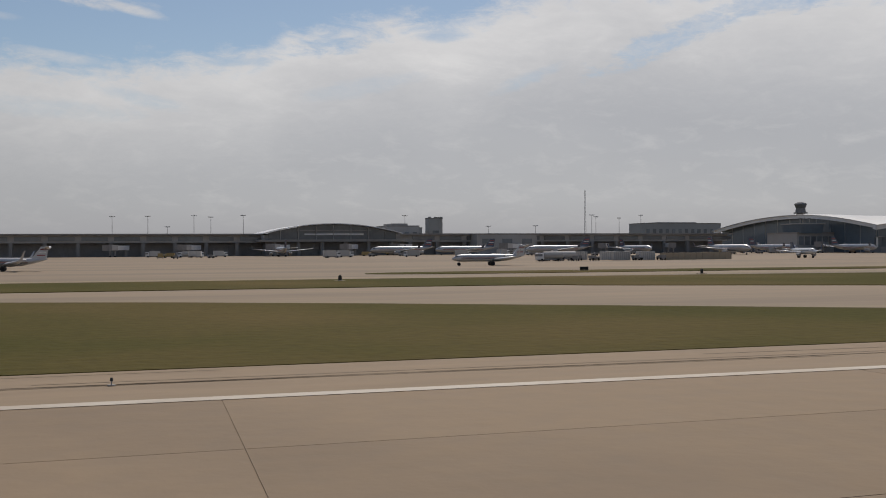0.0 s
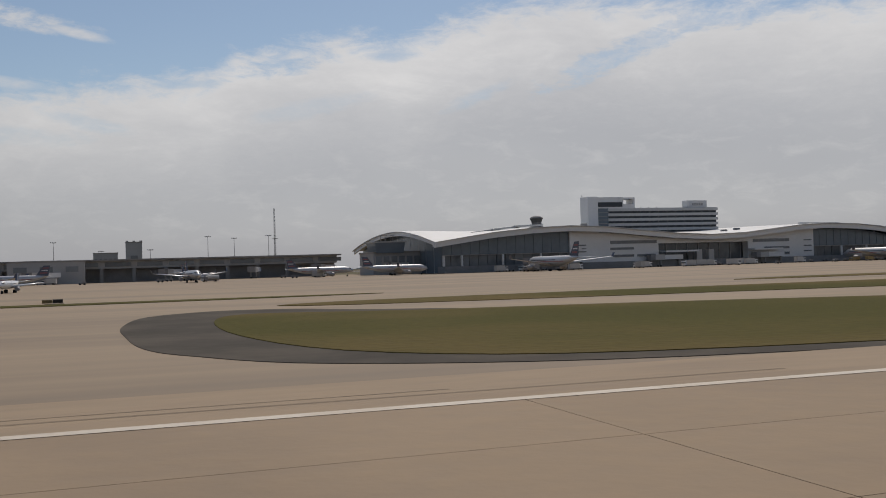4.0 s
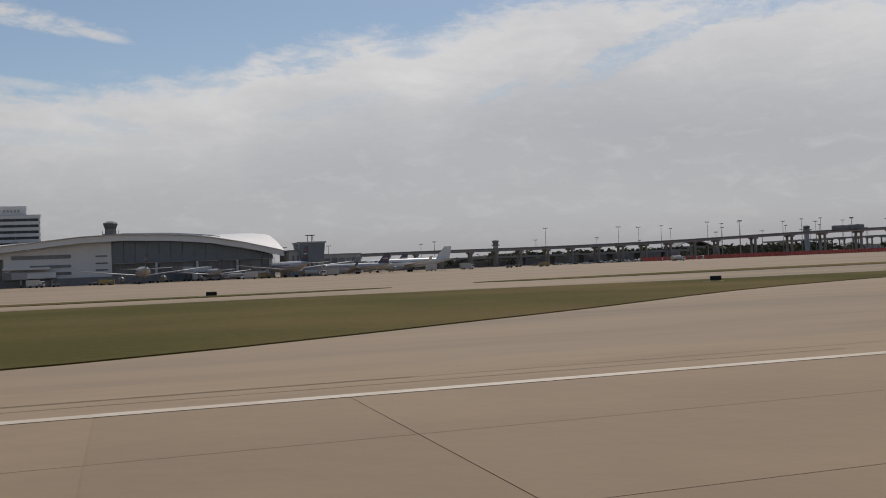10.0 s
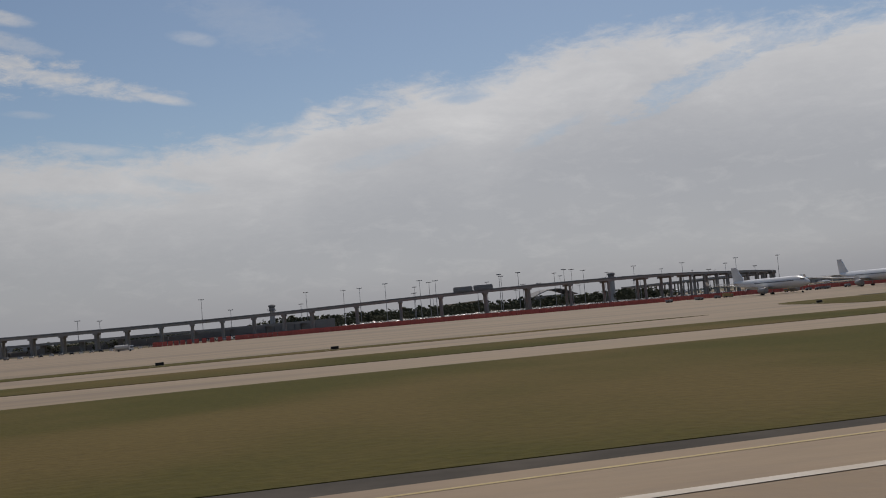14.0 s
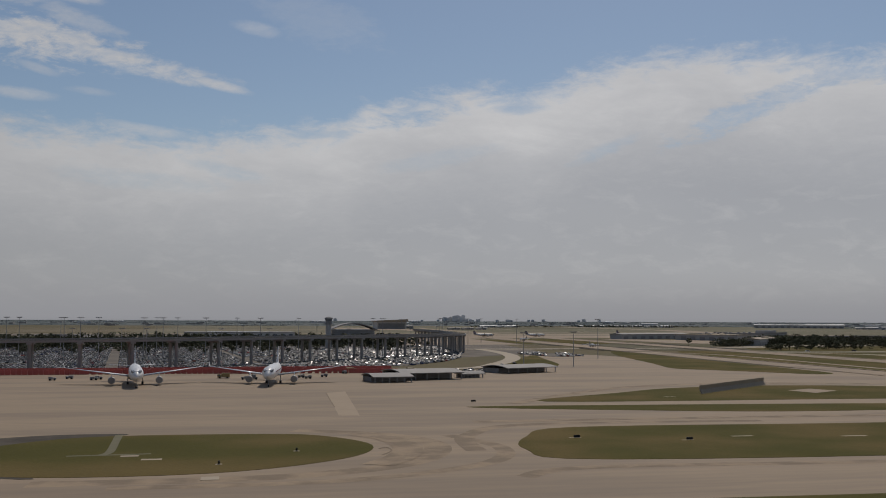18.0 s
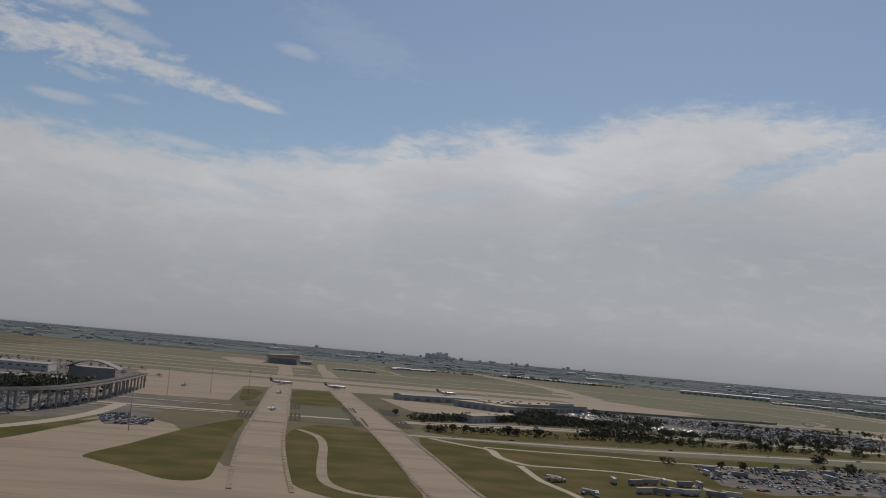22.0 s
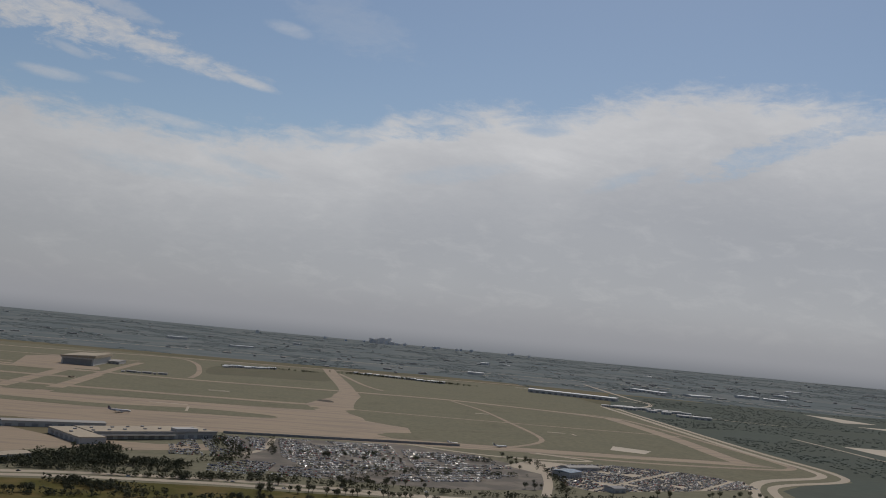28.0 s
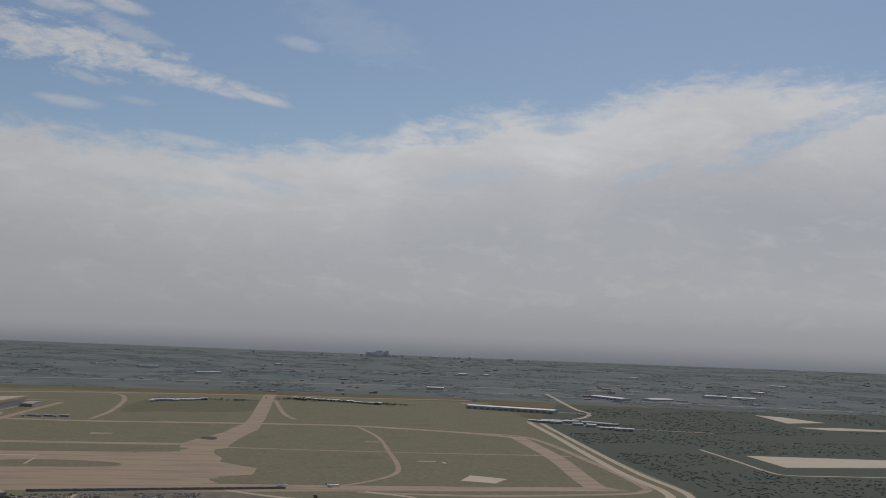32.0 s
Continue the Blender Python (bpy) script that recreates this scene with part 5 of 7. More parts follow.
def airliner(label, L, R, span, engines="wing", body=SILVER, tail=NAVY, stripes=(), group="parked airliners"):
    """A jet standing on its wheels, nose towards +x, in true metres."""
    a = thing("airliner", label, "aeroplane", group)
    zc = R + (0.45 + 0.75 * R if engines == "wing" else 0.95)
    st = [(0, 0.02, -0.25), (0.02, 0.36, -0.2), (0.05, 0.64, -0.12), (0.09, 0.87, -0.04), (0.14, 1, 0), (0.62, 1, 0), (0.74, 0.9, 0.08), (0.86, 0.6, 0.3), (0.95, 0.3, 0.52), (1, 0.08, 0.62)]
    bm = bmesh.new()
    loft_bm(bm, [[(L / 2 - u * L, math.cos(2 * math.pi * i / 14) * R * k, zc + dz * R + math.sin(2 * math.pi * i / 14) * R * k) for i in range(14)] for u, k, dz in st])
    fus = part("fuselage", bm, body, a)
    bm = bmesh.new()
    loft_bm(bm, [[(L / 2 - u * L, s * R * w, zc + R * z + dz) for s, w, dz in ((-1, k, 0), (-1, k * 1.02, 0.25 * R), (1, k * 1.02, 0.25 * R), (1, k, 0))] for u, k, z in ((0.045, 0.50, 0.22), (0.075, 0.72, 0.36))], smooth_faces=False)
    part("cockpit_window", bm, GLASS, fus)
    for s in (-1, 1):
        bm = bmesh.new()
        box_bm(bm, -L * 0.14, L * 0.36, s * R * 0.985 - 0.02, s * R * 0.985 + 0.02, zc + 0.15 * R, zc + 0.29 * R)
        part("window_band", bm, GLASS, fus, "dark band of small cabin windows")
        for j, (mat, z) in enumerate(stripes):
            bm = bmesh.new()
            box_bm(bm, -L * 0.30, L * 0.38, s * R * 1.0 - 0.03, s * R * 1.0 + 0.03, zc + (z - 0.07) * R, zc + (z + 0.07) * R)
            part("cheat_line", bm, mat, fus, "painted stripe along the side")
    chord, sweep, dih = L * 0.17, span * 0.26, span * 0.055

    def foil(x0, c0, x1, c1, y0, y1, z0, z1, t0, t1):
        bm2 = bmesh.new()
        rings = []
        for x, c, y, z, t in ((x0, c0, y0, z0, t0), (x1, c1, y1, z1, t1)):
            rings.append([(x, y, z), (x - c * 0.3, y, z + t), (x - c * 0.7, y, z + t * 0.6), (x - c, y, z), (x - c * 0.6, y, z - t * 0.5), (x - c * 0.25, y, z - t * 0.6)])
        loft_bm(bm2, rings)
        return bm2

    xw = L * (0.10 if engines == "wing" else -0.02)
    for s in (-1, 1):
        wing = part("wing", foil(xw, chord, xw - sweep, chord * 0.28, s * R * 0.7, s * span / 2, zc - 0.6 * R, zc - 0.6 * R + dih, 0.55, 0.15), body, a)
        bm = bmesh.new()
        loft_bm(bm, [[(xw - sweep - 0.2, s * span / 2, zc - 0.6 * R + dih), (xw - sweep - chord * 0.28, s * span / 2, zc - 0.6 * R + dih), (xw - sweep - chord * 0.14, s * (span / 2 - 0.12), zc - 0.6 * R + dih + 0.1)],
                     [(xw - sweep - 1.3, s * (span / 2 + 0.6), zc - 0.6 * R + dih + 2.0), (xw - sweep - chord * 0.28 - 0.6, s * (span / 2 + 0.6), zc - 0.6 * R + dih + 2.0), (xw - sweep - chord * 0.2 - 0.9, s * (span / 2 + 0.5), zc - 0.6 * R + dih + 2.0)]], smooth_faces=False)
        part("winglet", bm, tail, wing)
        if engines == "wing":
            ex, ey, ez, er = xw + 0.4, s * span * 0.165, zc - 0.6 * R - R * 0.50, R * 0.52
        else:
            ex, ey, ez, er = -L * 0.24, s * (R * 1.55), zc + 0.35 * R, R * 0.45
        bm = bmesh.new()
        loft_bm(bm, [[(ex + dx * er, ey + math.cos(2 * math.pi * i / 12) * er * k, ez + math.sin(2 * math.pi * i / 12) * er * k) for i in range(12)] for dx, k in ((1.9, 0.86), (1.7, 1.0), (0.2, 1.0), (-1.4, 0.72), (-2.2, 0.4))])
        eng = part("engine", bm, body if engines != "wing" else STEEL, a)
        bm = bmesh.new()
        tube_bm(bm, (ex + 1.86 * er, ey, ez), (ex + 1.94 * er, ey, ez), er * 0.78, n=12)
        part("intake", bm, DARK, eng)
        bm = bmesh.new()
        if engines == "wing":
            box_bm(bm, ex - er * 2.4, ex + er * 0.6, ey - 0.12, ey + 0.12, ez + er * 0.6, zc - 0.6 * R + dih * 0.34)
        else:
            box_bm(bm, ex - er, ex + er, min(ey, s * R * 0.6), max(ey, s * R * 0.6), ez - 0.12, ez + 0.12)
        part("pylon", bm, body, eng)
        tz = zc + (0.45 * R if engines == "wing" else L * 0.145)
        part("stabilizer", foil(-L * (0.40 if engines == "wing" else 0.44), L * 0.09, -L * (0.465 if engines == "wing" else 0.49), L * 0.035, s * 0.2, s * span * 0.19, tz, tz + 0.5, 0.25, 0.08), body, a)
        gear = bmesh.new()
        gy = s * (R * 1.05)
        tube_bm(gear, (-L * 0.04, gy, zc - 0.7 * R), (-L * 0.04, gy, 0.5), 0.16, n=6)
        g = part("main_gear", gear, STEEL, a)
        for dx in ((-0.7, 0.7) if R > 2.4 else (0.0,)):
            bm = bmesh.new()
            tube_bm(bm, (-L * 0.04 + dx, gy - 0.45, 0.55), (-L * 0.04 + dx, gy + 0.45, 0.55), 0.55, n=10)
            part("wheel", bm, BLACK, g)
    bm = bmesh.new()
    tube_bm(bm, (L * 0.40, 0, zc - 0.8 * R), (L * 0.40, 0, 0.35), 0.12, n=6)
    g = part("nose_gear", bm, STEEL, a)
    bm = bmesh.new()
    tube_bm(bm, (L * 0.40, -0.3, 0.4), (L * 0.40, 0.3, 0.4), 0.4, n=10)
    part("wheel", bm, BLACK, g)
    bm = bmesh.new()
    ht = L * (0.142 if engines == "wing" else 0.145)
    loft_bm(bm, [[(-L * 0.33, -0.3, zc + 0.7 * R), (-L * 0.33, 0.3, zc + 0.7 * R), (-L * 0.485, 0.2, zc + 0.6 * R), (-L * 0.485, -0.2, zc + 0.6 * R)],
                 [(-L * 0.43, -0.1, zc + R * 0.5 + ht), (-L * 0.43, 0.1, zc + R * 0.5 + ht), (-L * 0.51, 0.06, zc + R * 0.5 + ht), (-L * 0.51, -0.06, zc + R * 0.5 + ht)]], smooth_faces=False)
    fin = part("tail_fin", bm, tail, a)
    if stripes:
        for j in range(3):
            z = zc + R * 0.5 + ht * (0.3 + 0.22 * j)
            bm = bmesh.new()
            box_bm(bm, -L * (0.475 + 0.008 * j), -L * (0.39 + 0.016 * j), -0.3, 0.3, z, z + ht * 0.08)
            part("fin_stripe", bm, WHITE if j % 2 else stripes[0][0], fin)
    return a


def park(model, x, y, rz):
    return copy_thing(model, pose(x, y, -0.02, 0, 0, rz))


regional = airliner("silver regional jet with rear engines and red and blue stripes", 18.5, 0.95, 15.5, "rear", SILVER, SILVER, ((TAILRED, 0.02), (NAVY, -0.2)), "taxiing jets")
regional.matrix_world = pose(33.2, 96, -0.02, 0, 0, 176)
bigregional = airliner("plain pale grey regional jet with rear engines taxiing past the terminal", 25, 1.5, 21, "rear", WHITE, TRUCKG, (), "taxiing jets")
bigregional.matrix_world = pose(1130, 660, -0.02, 0, 0, 8)
small = airliner("small white twin jet with engines under its wings", 20, 1.2, 18, "wing", WHITE, NAVY, (), "taxiing jets")
small.matrix_world = pose(742, 556, -0.02, 0, 0, 100)
twin = airliner("silver twin-engined airliner with a striped blue and red tail", 38, 1.9, 34, "wing", SILVER, NAVY, ((TAILRED, -0.1),))
twin.matrix_world = pose(126.5, 198, -0.02, 0, 0, -86)
wide = airliner("white wide-bodied airliner parked on the apron", 62, 3.05, 61, "wing", WHITE, WHITE)
wide.matrix_world = pose(557.3, 195, -0.02, 0, 0, -84)
widesilver = airliner("silver wide-bodied airliner parked nose-in at the gate", 56, 2.7, 58, "wing", SILVER, NAVY, ((TAILRED, -0.1),))
widesilver.matrix_world = pose(203, 196, -0.02, 0, 0, 92)
leafjet = airliner("white long-bodied airliner with a pale patterned tail", 50, 2.5, 50, "wing", WHITE, PANEL)
leafjet.matrix_world = pose(356.2, 219, -0.02, 0, 0, 172)
for x, y, rz in ((583, 195, -97),):
    park(wide, x, y, rz)
for x, y, rz in ((298, 203, 92), (327, 205, 100)):
    park(widesilver, x, y, rz)
for x, y, rz in ((130, 250, -84), (158, 226, 4), (172, 212, 8), (60, 240, 180), (78, 244, 178), (92, 216, 176), (30, 238, 90), (312, 208, 96), (343, 214, 150), (352, 232, 160), (747, 668, 10), (783, 664, 12), (868, 706, 4)):
    park(twin, x, y, rz)
for x, y, rz in ((99, 134, -100), (735, 425, -95), (690, 560, 100)):
    park(small, x, y, rz)
park(regional, 1096, 661, 0)
park(regional, -12.5, 92, 180)
park(bigregional, 264.6, 99, 179)

# ---------------------------------------------------------------- jet bridges


def jet_bridge():
    j = thing("jet_bridge", "pale boxy passenger boarding bridge on a wheeled leg", "jet bridge", "boarding bridges")
    bm = bmesh.new()
    box_bm(bm, -14, 0, -1.6, 1.6, 4.2, 7.0)
    part("tunnel", bm, PANEL, j)
    bm = bmesh.new()
    box_bm(bm, -20, -13, -1.9, 1.9, 4.0, 7.3)
    part("outer_tunnel", bm, PALEB, j)
    bm = bmesh.new()
    box_bm(bm, -23.5, -20, -2.3, 2.3, 3.8, 7.4)
    part("cab", bm, DARK, j)
    bm = bmesh.new()
    box_bm(bm, -16.4, -15.6, -1.9, -1.4, 0.8, 4.2)
    box_bm(bm, -16.4, -15.6, 1.4, 1.9, 0.8, 4.2)
    leg = part("leg", bm, STEEL, j)
    for s in (-1.6, 1.6):
        bm = bmesh.new()
        tube_bm(bm, (-16, s - 0.3, 0.5), (-16, s + 0.3, 0.5), 0.5, n=10)
        part("wheel", bm, BLACK, leg)
    bm = bmesh.new()
    tube_bm(bm, (-1.5, 0, 0), (-1.5, 0, 4.2), 0.9, n=10)
    part("rotunda_post", bm, PIER, j)
    return j


bridge = jet_bridge()
bridge.matrix_world = pose(222, 218.5, -0.02, 0, 0, 15)
for x, y, rz in ((250, 218.5, 2), (281, 218.5, 6), (312, 218.5, 40), (208, 218.5, 60), (339, 234, 60), (12, 268, 60), (34, 258, 55), (52, 258, 60), (68, 262, 50), (100, 262, 40), (-6, 268, 60), (130, 268, 55), (150, 268, 70), (165, 244, 50), (182, 236, 40)):
    copy_thing(bridge, pose(x, y, -0.02, 0, 0, rz))

# ---------------------------------------------------------------- ground vehicles


def vehicle(name, label, L, W, H, cab, paint, cargo=None, category="truck"):
    v = thing(name, label, category, "apron vehicles")
    bm = bmesh.new()
    box_bm(bm, L / 2 - cab, L / 2, -W / 2, W / 2, 0.5, H * 0.8, taper=0.0)
    bmesh.ops.bevel(bm, geom=bm.edges, offset=0.15, segments=1, affect="EDGES")
    c = part("cab", bm, paint, v)
    bm = bmesh.new()
    box_bm(bm, L / 2 - cab * 0.75, L / 2 + 0.03, -W / 2 - 0.02, W / 2 + 0.02, H * 0.48, H * 0.70)
    part("windscreen", bm, GLASS, c)
    bm = bmesh.new()
    if cargo == "tank":
        tube_bm(bm, (-L / 2, 0, H * 0.6), (L / 2 - cab - 0.2, 0, H * 0.6), H * 0.34, n=12)
    else:
        box_bm(bm, -L / 2, L / 2 - cab - 0.2, -W / 2, W / 2, 0.8, H)
    part("body", bm, PALEB if cargo else paint, v)
    bm = bmesh.new()
    box_bm(bm, -L / 2, L / 2 - 0.2, -W / 2 + 0.3, W / 2 - 0.3, 0.45, 0.8)
    part("chassis", bm, DARK, v)
    for x in (-L * 0.3, L * 0.32):
        for s in (-1, 1):
            bm = bmesh.new()
            tube_bm(bm, (x, s * W / 2 - 0.18, 0.45), (x, s * W / 2 + 0.02, 0.45), 0.45, n=10)
            part("wheel", bm, BLACK, v)
    return v


tanker = vehicle("fuel_tanker", "white fuel tanker truck on the apron", 8.6, 2.5, 3.3, 2.2, WHITE, "tank")
tanker.matrix_world = pose(50.3, 121, -0.02, 0, 0, 178)
boxtruck = vehicle("catering_truck", "white box-bodied catering truck", 8, 2.5, 3.6, 2.0, WHITE, "box")
boxtruck.matrix_world = pose(232, 206, -0.02, 0, 0, 10)
tug = vehicle("baggage_tug", "low dark baggage tug", 3.4, 1.7, 1.7, 1.2, TRUCKG, None, "tug")
tug.matrix_world = pose(262, 196, -0.02, 0, 0, 4)
yellow = vehicle("service_truck", "yellow airport service truck", 6, 2.3, 2.6, 1.8, YELLOWV, None)
yellow.matrix_world = pose(385, 206, -0.02, 0, 0, 180)
random.seed(7)
for x0, x1, y0, y1, n in ((-10, 160, 196, 262, 34), (188, 335, 196, 216, 46), (335, 420, 205, 232, 10), (540, 600, 206, 216, 14), (600, 634, 226, 238, 8)):
    for _ in range(n):
        m = random.choice((tug, tug, tug, yellow) if x0 > 500 else (tanker, boxtruck, boxtruck, tug, tug, tug, tug, yellow))
        copy_thing(m, pose(random.uniform(x0, x1), random.uniform(y0, y1), -0.02, 0, 0, random.choice((0, 180, 90, 10, 170)) + random.uniform(-12, 12)))


def container():
    c = thing("cargo_container", "pale metal air cargo container on the apron", "container", "cargo containers")
    bm = bmesh.new()
    box_bm(bm, -3, 3, -1.2, 1.2, 0.1, 2.9)
    bmesh.ops.bevel(bm, geom=bm.edges, offset=0.06, segments=1, affect="EDGES")
    part("shell", bm, PALEB, c)
    for i in range(9):
        bm = bmesh.new()
        box_bm(bm, -2.8 + i * 0.7, -2.7 + i * 0.7, -1.26, -1.2, 0.2, 2.8)
        part("rib", bm, STEEL, c)
    return c


box1 = container()
box1.matrix_world = pose(62.2, 124, -0.02)
for x, y, rz in ((66.0, 124, 3), (62.4, 128, -4), (59.0, 131, 10)):
    copy_thing(box1, pose(x, y, -0.02, 0, 0, rz))
copy_thing(tanker, pose(54.4, 126, -0.02, 0, 0, 178))
for x, y, rz in ((50.6, 124, 20), (51.8, 126, 100), (53.4, 125, 5), (55.0, 123, 60), (56.6, 126, 90), (58.2, 124, 10), (64.2, 123, 0), (67.6, 122.5, 90)):
    copy_thing(tug, pose(x, y, -0.02, 0, 0, rz))

# ---------------------------------------------------------------- lamp posts


def lamp_post(h, label):
    p = thing("lamp_post", label, "lamp post", "high-mast lamps")
    bm = bmesh.new()
    tube_bm(bm, (0, 0, 0), (0, 0, h), 0.30, 0.13, n=8)
    part("pole", bm, STEEL, p)
    bm = bmesh.new()
    box_bm(bm, -1.9, 1.9, -0.12, 0.12, h - 0.45, h - 0.15)
    part("crossbar", bm, STEEL, p)
    for i in range(4):
        bm = bmesh.new()
        box_bm(bm, -2.1 + i * 1.2, -1.55 + i * 1.2, -0.4, 0.4, h - 0.2, h + 0.25)
        part("floodlight", bm, STEEL, p)
    return p


tall = lamp_post(30, "tall steel high-mast floodlight pole")
tall.matrix_world = pose(-1, 330, 0)
short = lamp_post(22, "steel floodlight pole beside the road")
short.matrix_world = pose(5, 330, 0)
random.seed(11)
for x, y in ((-12, 334), (13, 322), (19, 336), (28, 318), (80, 315), (96, 330), (140, 300), (150, 318), (158, 300), (165, 330), (436, 320), (470, 330), (484, 340),
             (492, 305), (502, 300), (510, 312), (528, 300), (533, 296), (550, 300), (555, 306), (488, 330), (511, 325), (535, 320), (558, 330), (567, 325), (584, 320), (606, 326), (623, 318), (644, 324), (516, 370), (548, 380), (577, 374), (600, 380), (630, 390), (655, 380), (690, 300), (688, 470), (706, 515), (725, 512)):
    copy_thing(tall, pose(x, y, 0, 0, 0, random.uniform(-20, 20)))
for x, y in ((504, 318), (527, 322), (542, 318), (549, 322), (572, 318), (587, 322), (612, 318), (633, 322), (331, 300), (336, 306), (342, 330), (347, 340), (352, 332), (357, 345), (362, 338), (398, 330), (402, 360), (446, 352), (470, 348), (662, 420), (640, 440), (612, 440), (580, 440), (540, 440), (646, 236), (664, 250), (60, 322), (110, 318), (124, 310)):
    copy_thing(short, pose(x, y, 0, 0, 0, random.uniform(-20, 20)))

# ---------------------------------------------------------------- signs, boxes and lights beside the runway


M = 0.32


def taxi_sign(w, double=False):
    s = thing("taxiway_sign", "dark taxiway sign box on short legs in the grass", "sign", "taxiway signs")
    bm = bmesh.new()
    box_bm(bm, -w / 2, w / 2, -0.15, 0.15, 0.15, 0.95)
    bmesh.ops.bevel(bm, geom=bm.edges, offset=0.05, segments=1, affect="EDGES")
    p = part("panel", bm, SIGN, s)
    bm = bmesh.new()
    box_bm(bm, -w * 0.45, w * 0.45, -0.18, -0.15, 0.25, 0.85)
    part("face", bm, BLACK, p)
    for x in (-w * 0.4, 0, w * 0.4):
        bm = bmesh.new()
        tube_bm(bm, (x, 0, -0.1), (x, 0, 0.3), 0.06, n=6)
        part("leg", bm, STEEL, s)
    bm = bmesh.new()
    box_bm(bm, -w / 2 - 1.6, w / 2 + 0.3, -0.4, 0.4, -0.05, 0.06)
    part("base_slab", bm, ROADC, s)
    if double:
        bm = bmesh.new()
        box_bm(bm, -w * 1.55, -w * 0.53, -0.13, 0.13, 0.15, 0.9)
        p = part("second_panel", bm, YELLOWV, s, "dull yellow striped panel")
        for k in range(3):
            bm = bmesh.new()
            box_bm(bm, -w * 1.5, -w * 0.58, -0.17, -0.13, 0.24 + k * 0.22, 0.34 + k * 0.22)
            part("slat", bm, SIGN, p)
    return s


sg2 = taxi_sign(2.0, True)
tagged(sg2, "pair of dark and dull yellow taxiway sign boxes in the grass", "sign", "taxiway signs")
sg2.matrix_world = pose(261.5, 33, 0.01)
for x, y, rz in ((407.4, 36, 4), (233.6, 31.8, 180), (349, 28, -6), (107, 71, 0)):
    copy_thing(sg2, pose(x, y, 0.01, 0, 0, rz))
sg = taxi_sign(2.2)
sg.matrix_world = pose(93, 44, 0, 0, 0, 0)
for x, y, rz in ((177, 69, 0), (205.7, 70.2, 4), (225.5, 70, 0), (256, 50, 0), (265, 67, 0), (343, 53, 0), (346, 36, 0), (326, 48, 0), (376.8, 37, 0), (398, 73, 0), (498, 93, 0), (553, 97, 0), (525, 48, 0), (611, 100, 0), (611, 146, 0), (32, 70, 0), (445, 88, 0), (430, 88, 0), (300, 68, 0), (284, 68, 0), (622, 96, 0)):
    copy_thing(sg, pose(x, y, 0.01, 0, 0, rz))


def round_marker(k=1.0):
    s = thing("distance_marker", "dark rounded runway distance marker box on a pad", "marker", "runway markers")
    bm = bmesh.new()
    box_bm(bm, -0.29 * k, 0.29 * k, -0.24, 0.24, 0.08, 1.02)
    bmesh.ops.bevel(bm, geom=bm.edges, offset=0.14, segments=3, affect="EDGES")
    part("box", bm, SIGN, s)
    bm = bmesh.new()
    box_bm(bm, -0.9, 0.9, -0.6, 0.6, -0.05, 0.05)
    part("pad", bm, ROADC, s)
    for x in (-0.28, 0.28):
        bm = bmesh.new()
        tube_bm(bm, (x, 0, 0), (x, 0, 0.25), 0.05, n=6)
        part("leg", bm, STEEL, s)
    return s


rm = round_marker()
rm.matrix_world = pose(90.1, 23.1, 0.01)
for x, y in ((228.4, 21.1), (265, 21.3), (35, 58), (10, 54), (581.1, 94.7), (574, 87.3), (524, 100)):
    copy_thing(rm, pose(x, y, 0.01, 0, 0, (x * 7) % 20 - 10))


rw = round_marker(2.1)
rw.matrix_world = pose(410.7, 22.6, 0.01, 0, 0, 4)


M = 0.25


def edge_light():
    s = thing("edge_light", "small dark runway edge light on a stem", "light", "runway edge lights")
    bm = bmesh.new()
    tube_bm(bm, (0, 0, 0), (0, 0, 0.22), 0.035, n=6)
    part("stem", bm, STEEL, s)
    bm = bmesh.new()
    tube_bm(bm, (0, 0, 0.22), (0, 0, 0.40), 0.09, 0.06, n=8)
    part("lens", bm, SIGN, s)
    bm = bmesh.new()
    tube_bm(bm, (0, 0, -0.02), (0, 0, 0.03), 0.22, n=10)
    part("base", bm, PIER, s)
    return s


el = edge_light()
el.matrix_world = pose(-0.5, 13.7, 0.005)
for x, y in ((38, 16.7), (38.4, 14.9), (37, 14.3), (35, 19), (93.8, 19.7), (170.2, 13.6), (177.9, 14.7), (179.7, 16), (178.8, 18), (175, 20), (227.9, 15.7), (232.5, 16.3), (236.4, 18.5), (240, 36), (240.4, 28), (264.9, 16.4), (260.4, 16.7), (290, 16.6),
             (318, 14.4), (368.6, 13.4), (401.7, 21.4), (405.1, 17.2), (430, 14.6), (462, 14.4)):
    copy_thing(el, pose(x, y, 0.01))


M = 0.42


def utility_box():
    s = thing("utility_box", "white cylindrical utility cabinet on a concrete pad", "cabinet")
    bm = bmesh.new()
    tube_bm(bm, (0, 0, 0.1), (0, 0, 1.25), 0.42, n=14)
    part("cabinet", bm, PALEB, s)
    bm = bmesh.new()
    tube_bm(bm, (0, 0, 1.25), (0, 0, 1.36), 0.46, 0.25, n=14)
    part("cap", bm, PANEL, s)
    bm = bmesh.new()
    box_bm(bm, -0.9, 1.1, -0.8, 0.8, -0.05, 0.08)
    part("pad", bm, ROADC, s)
    return s


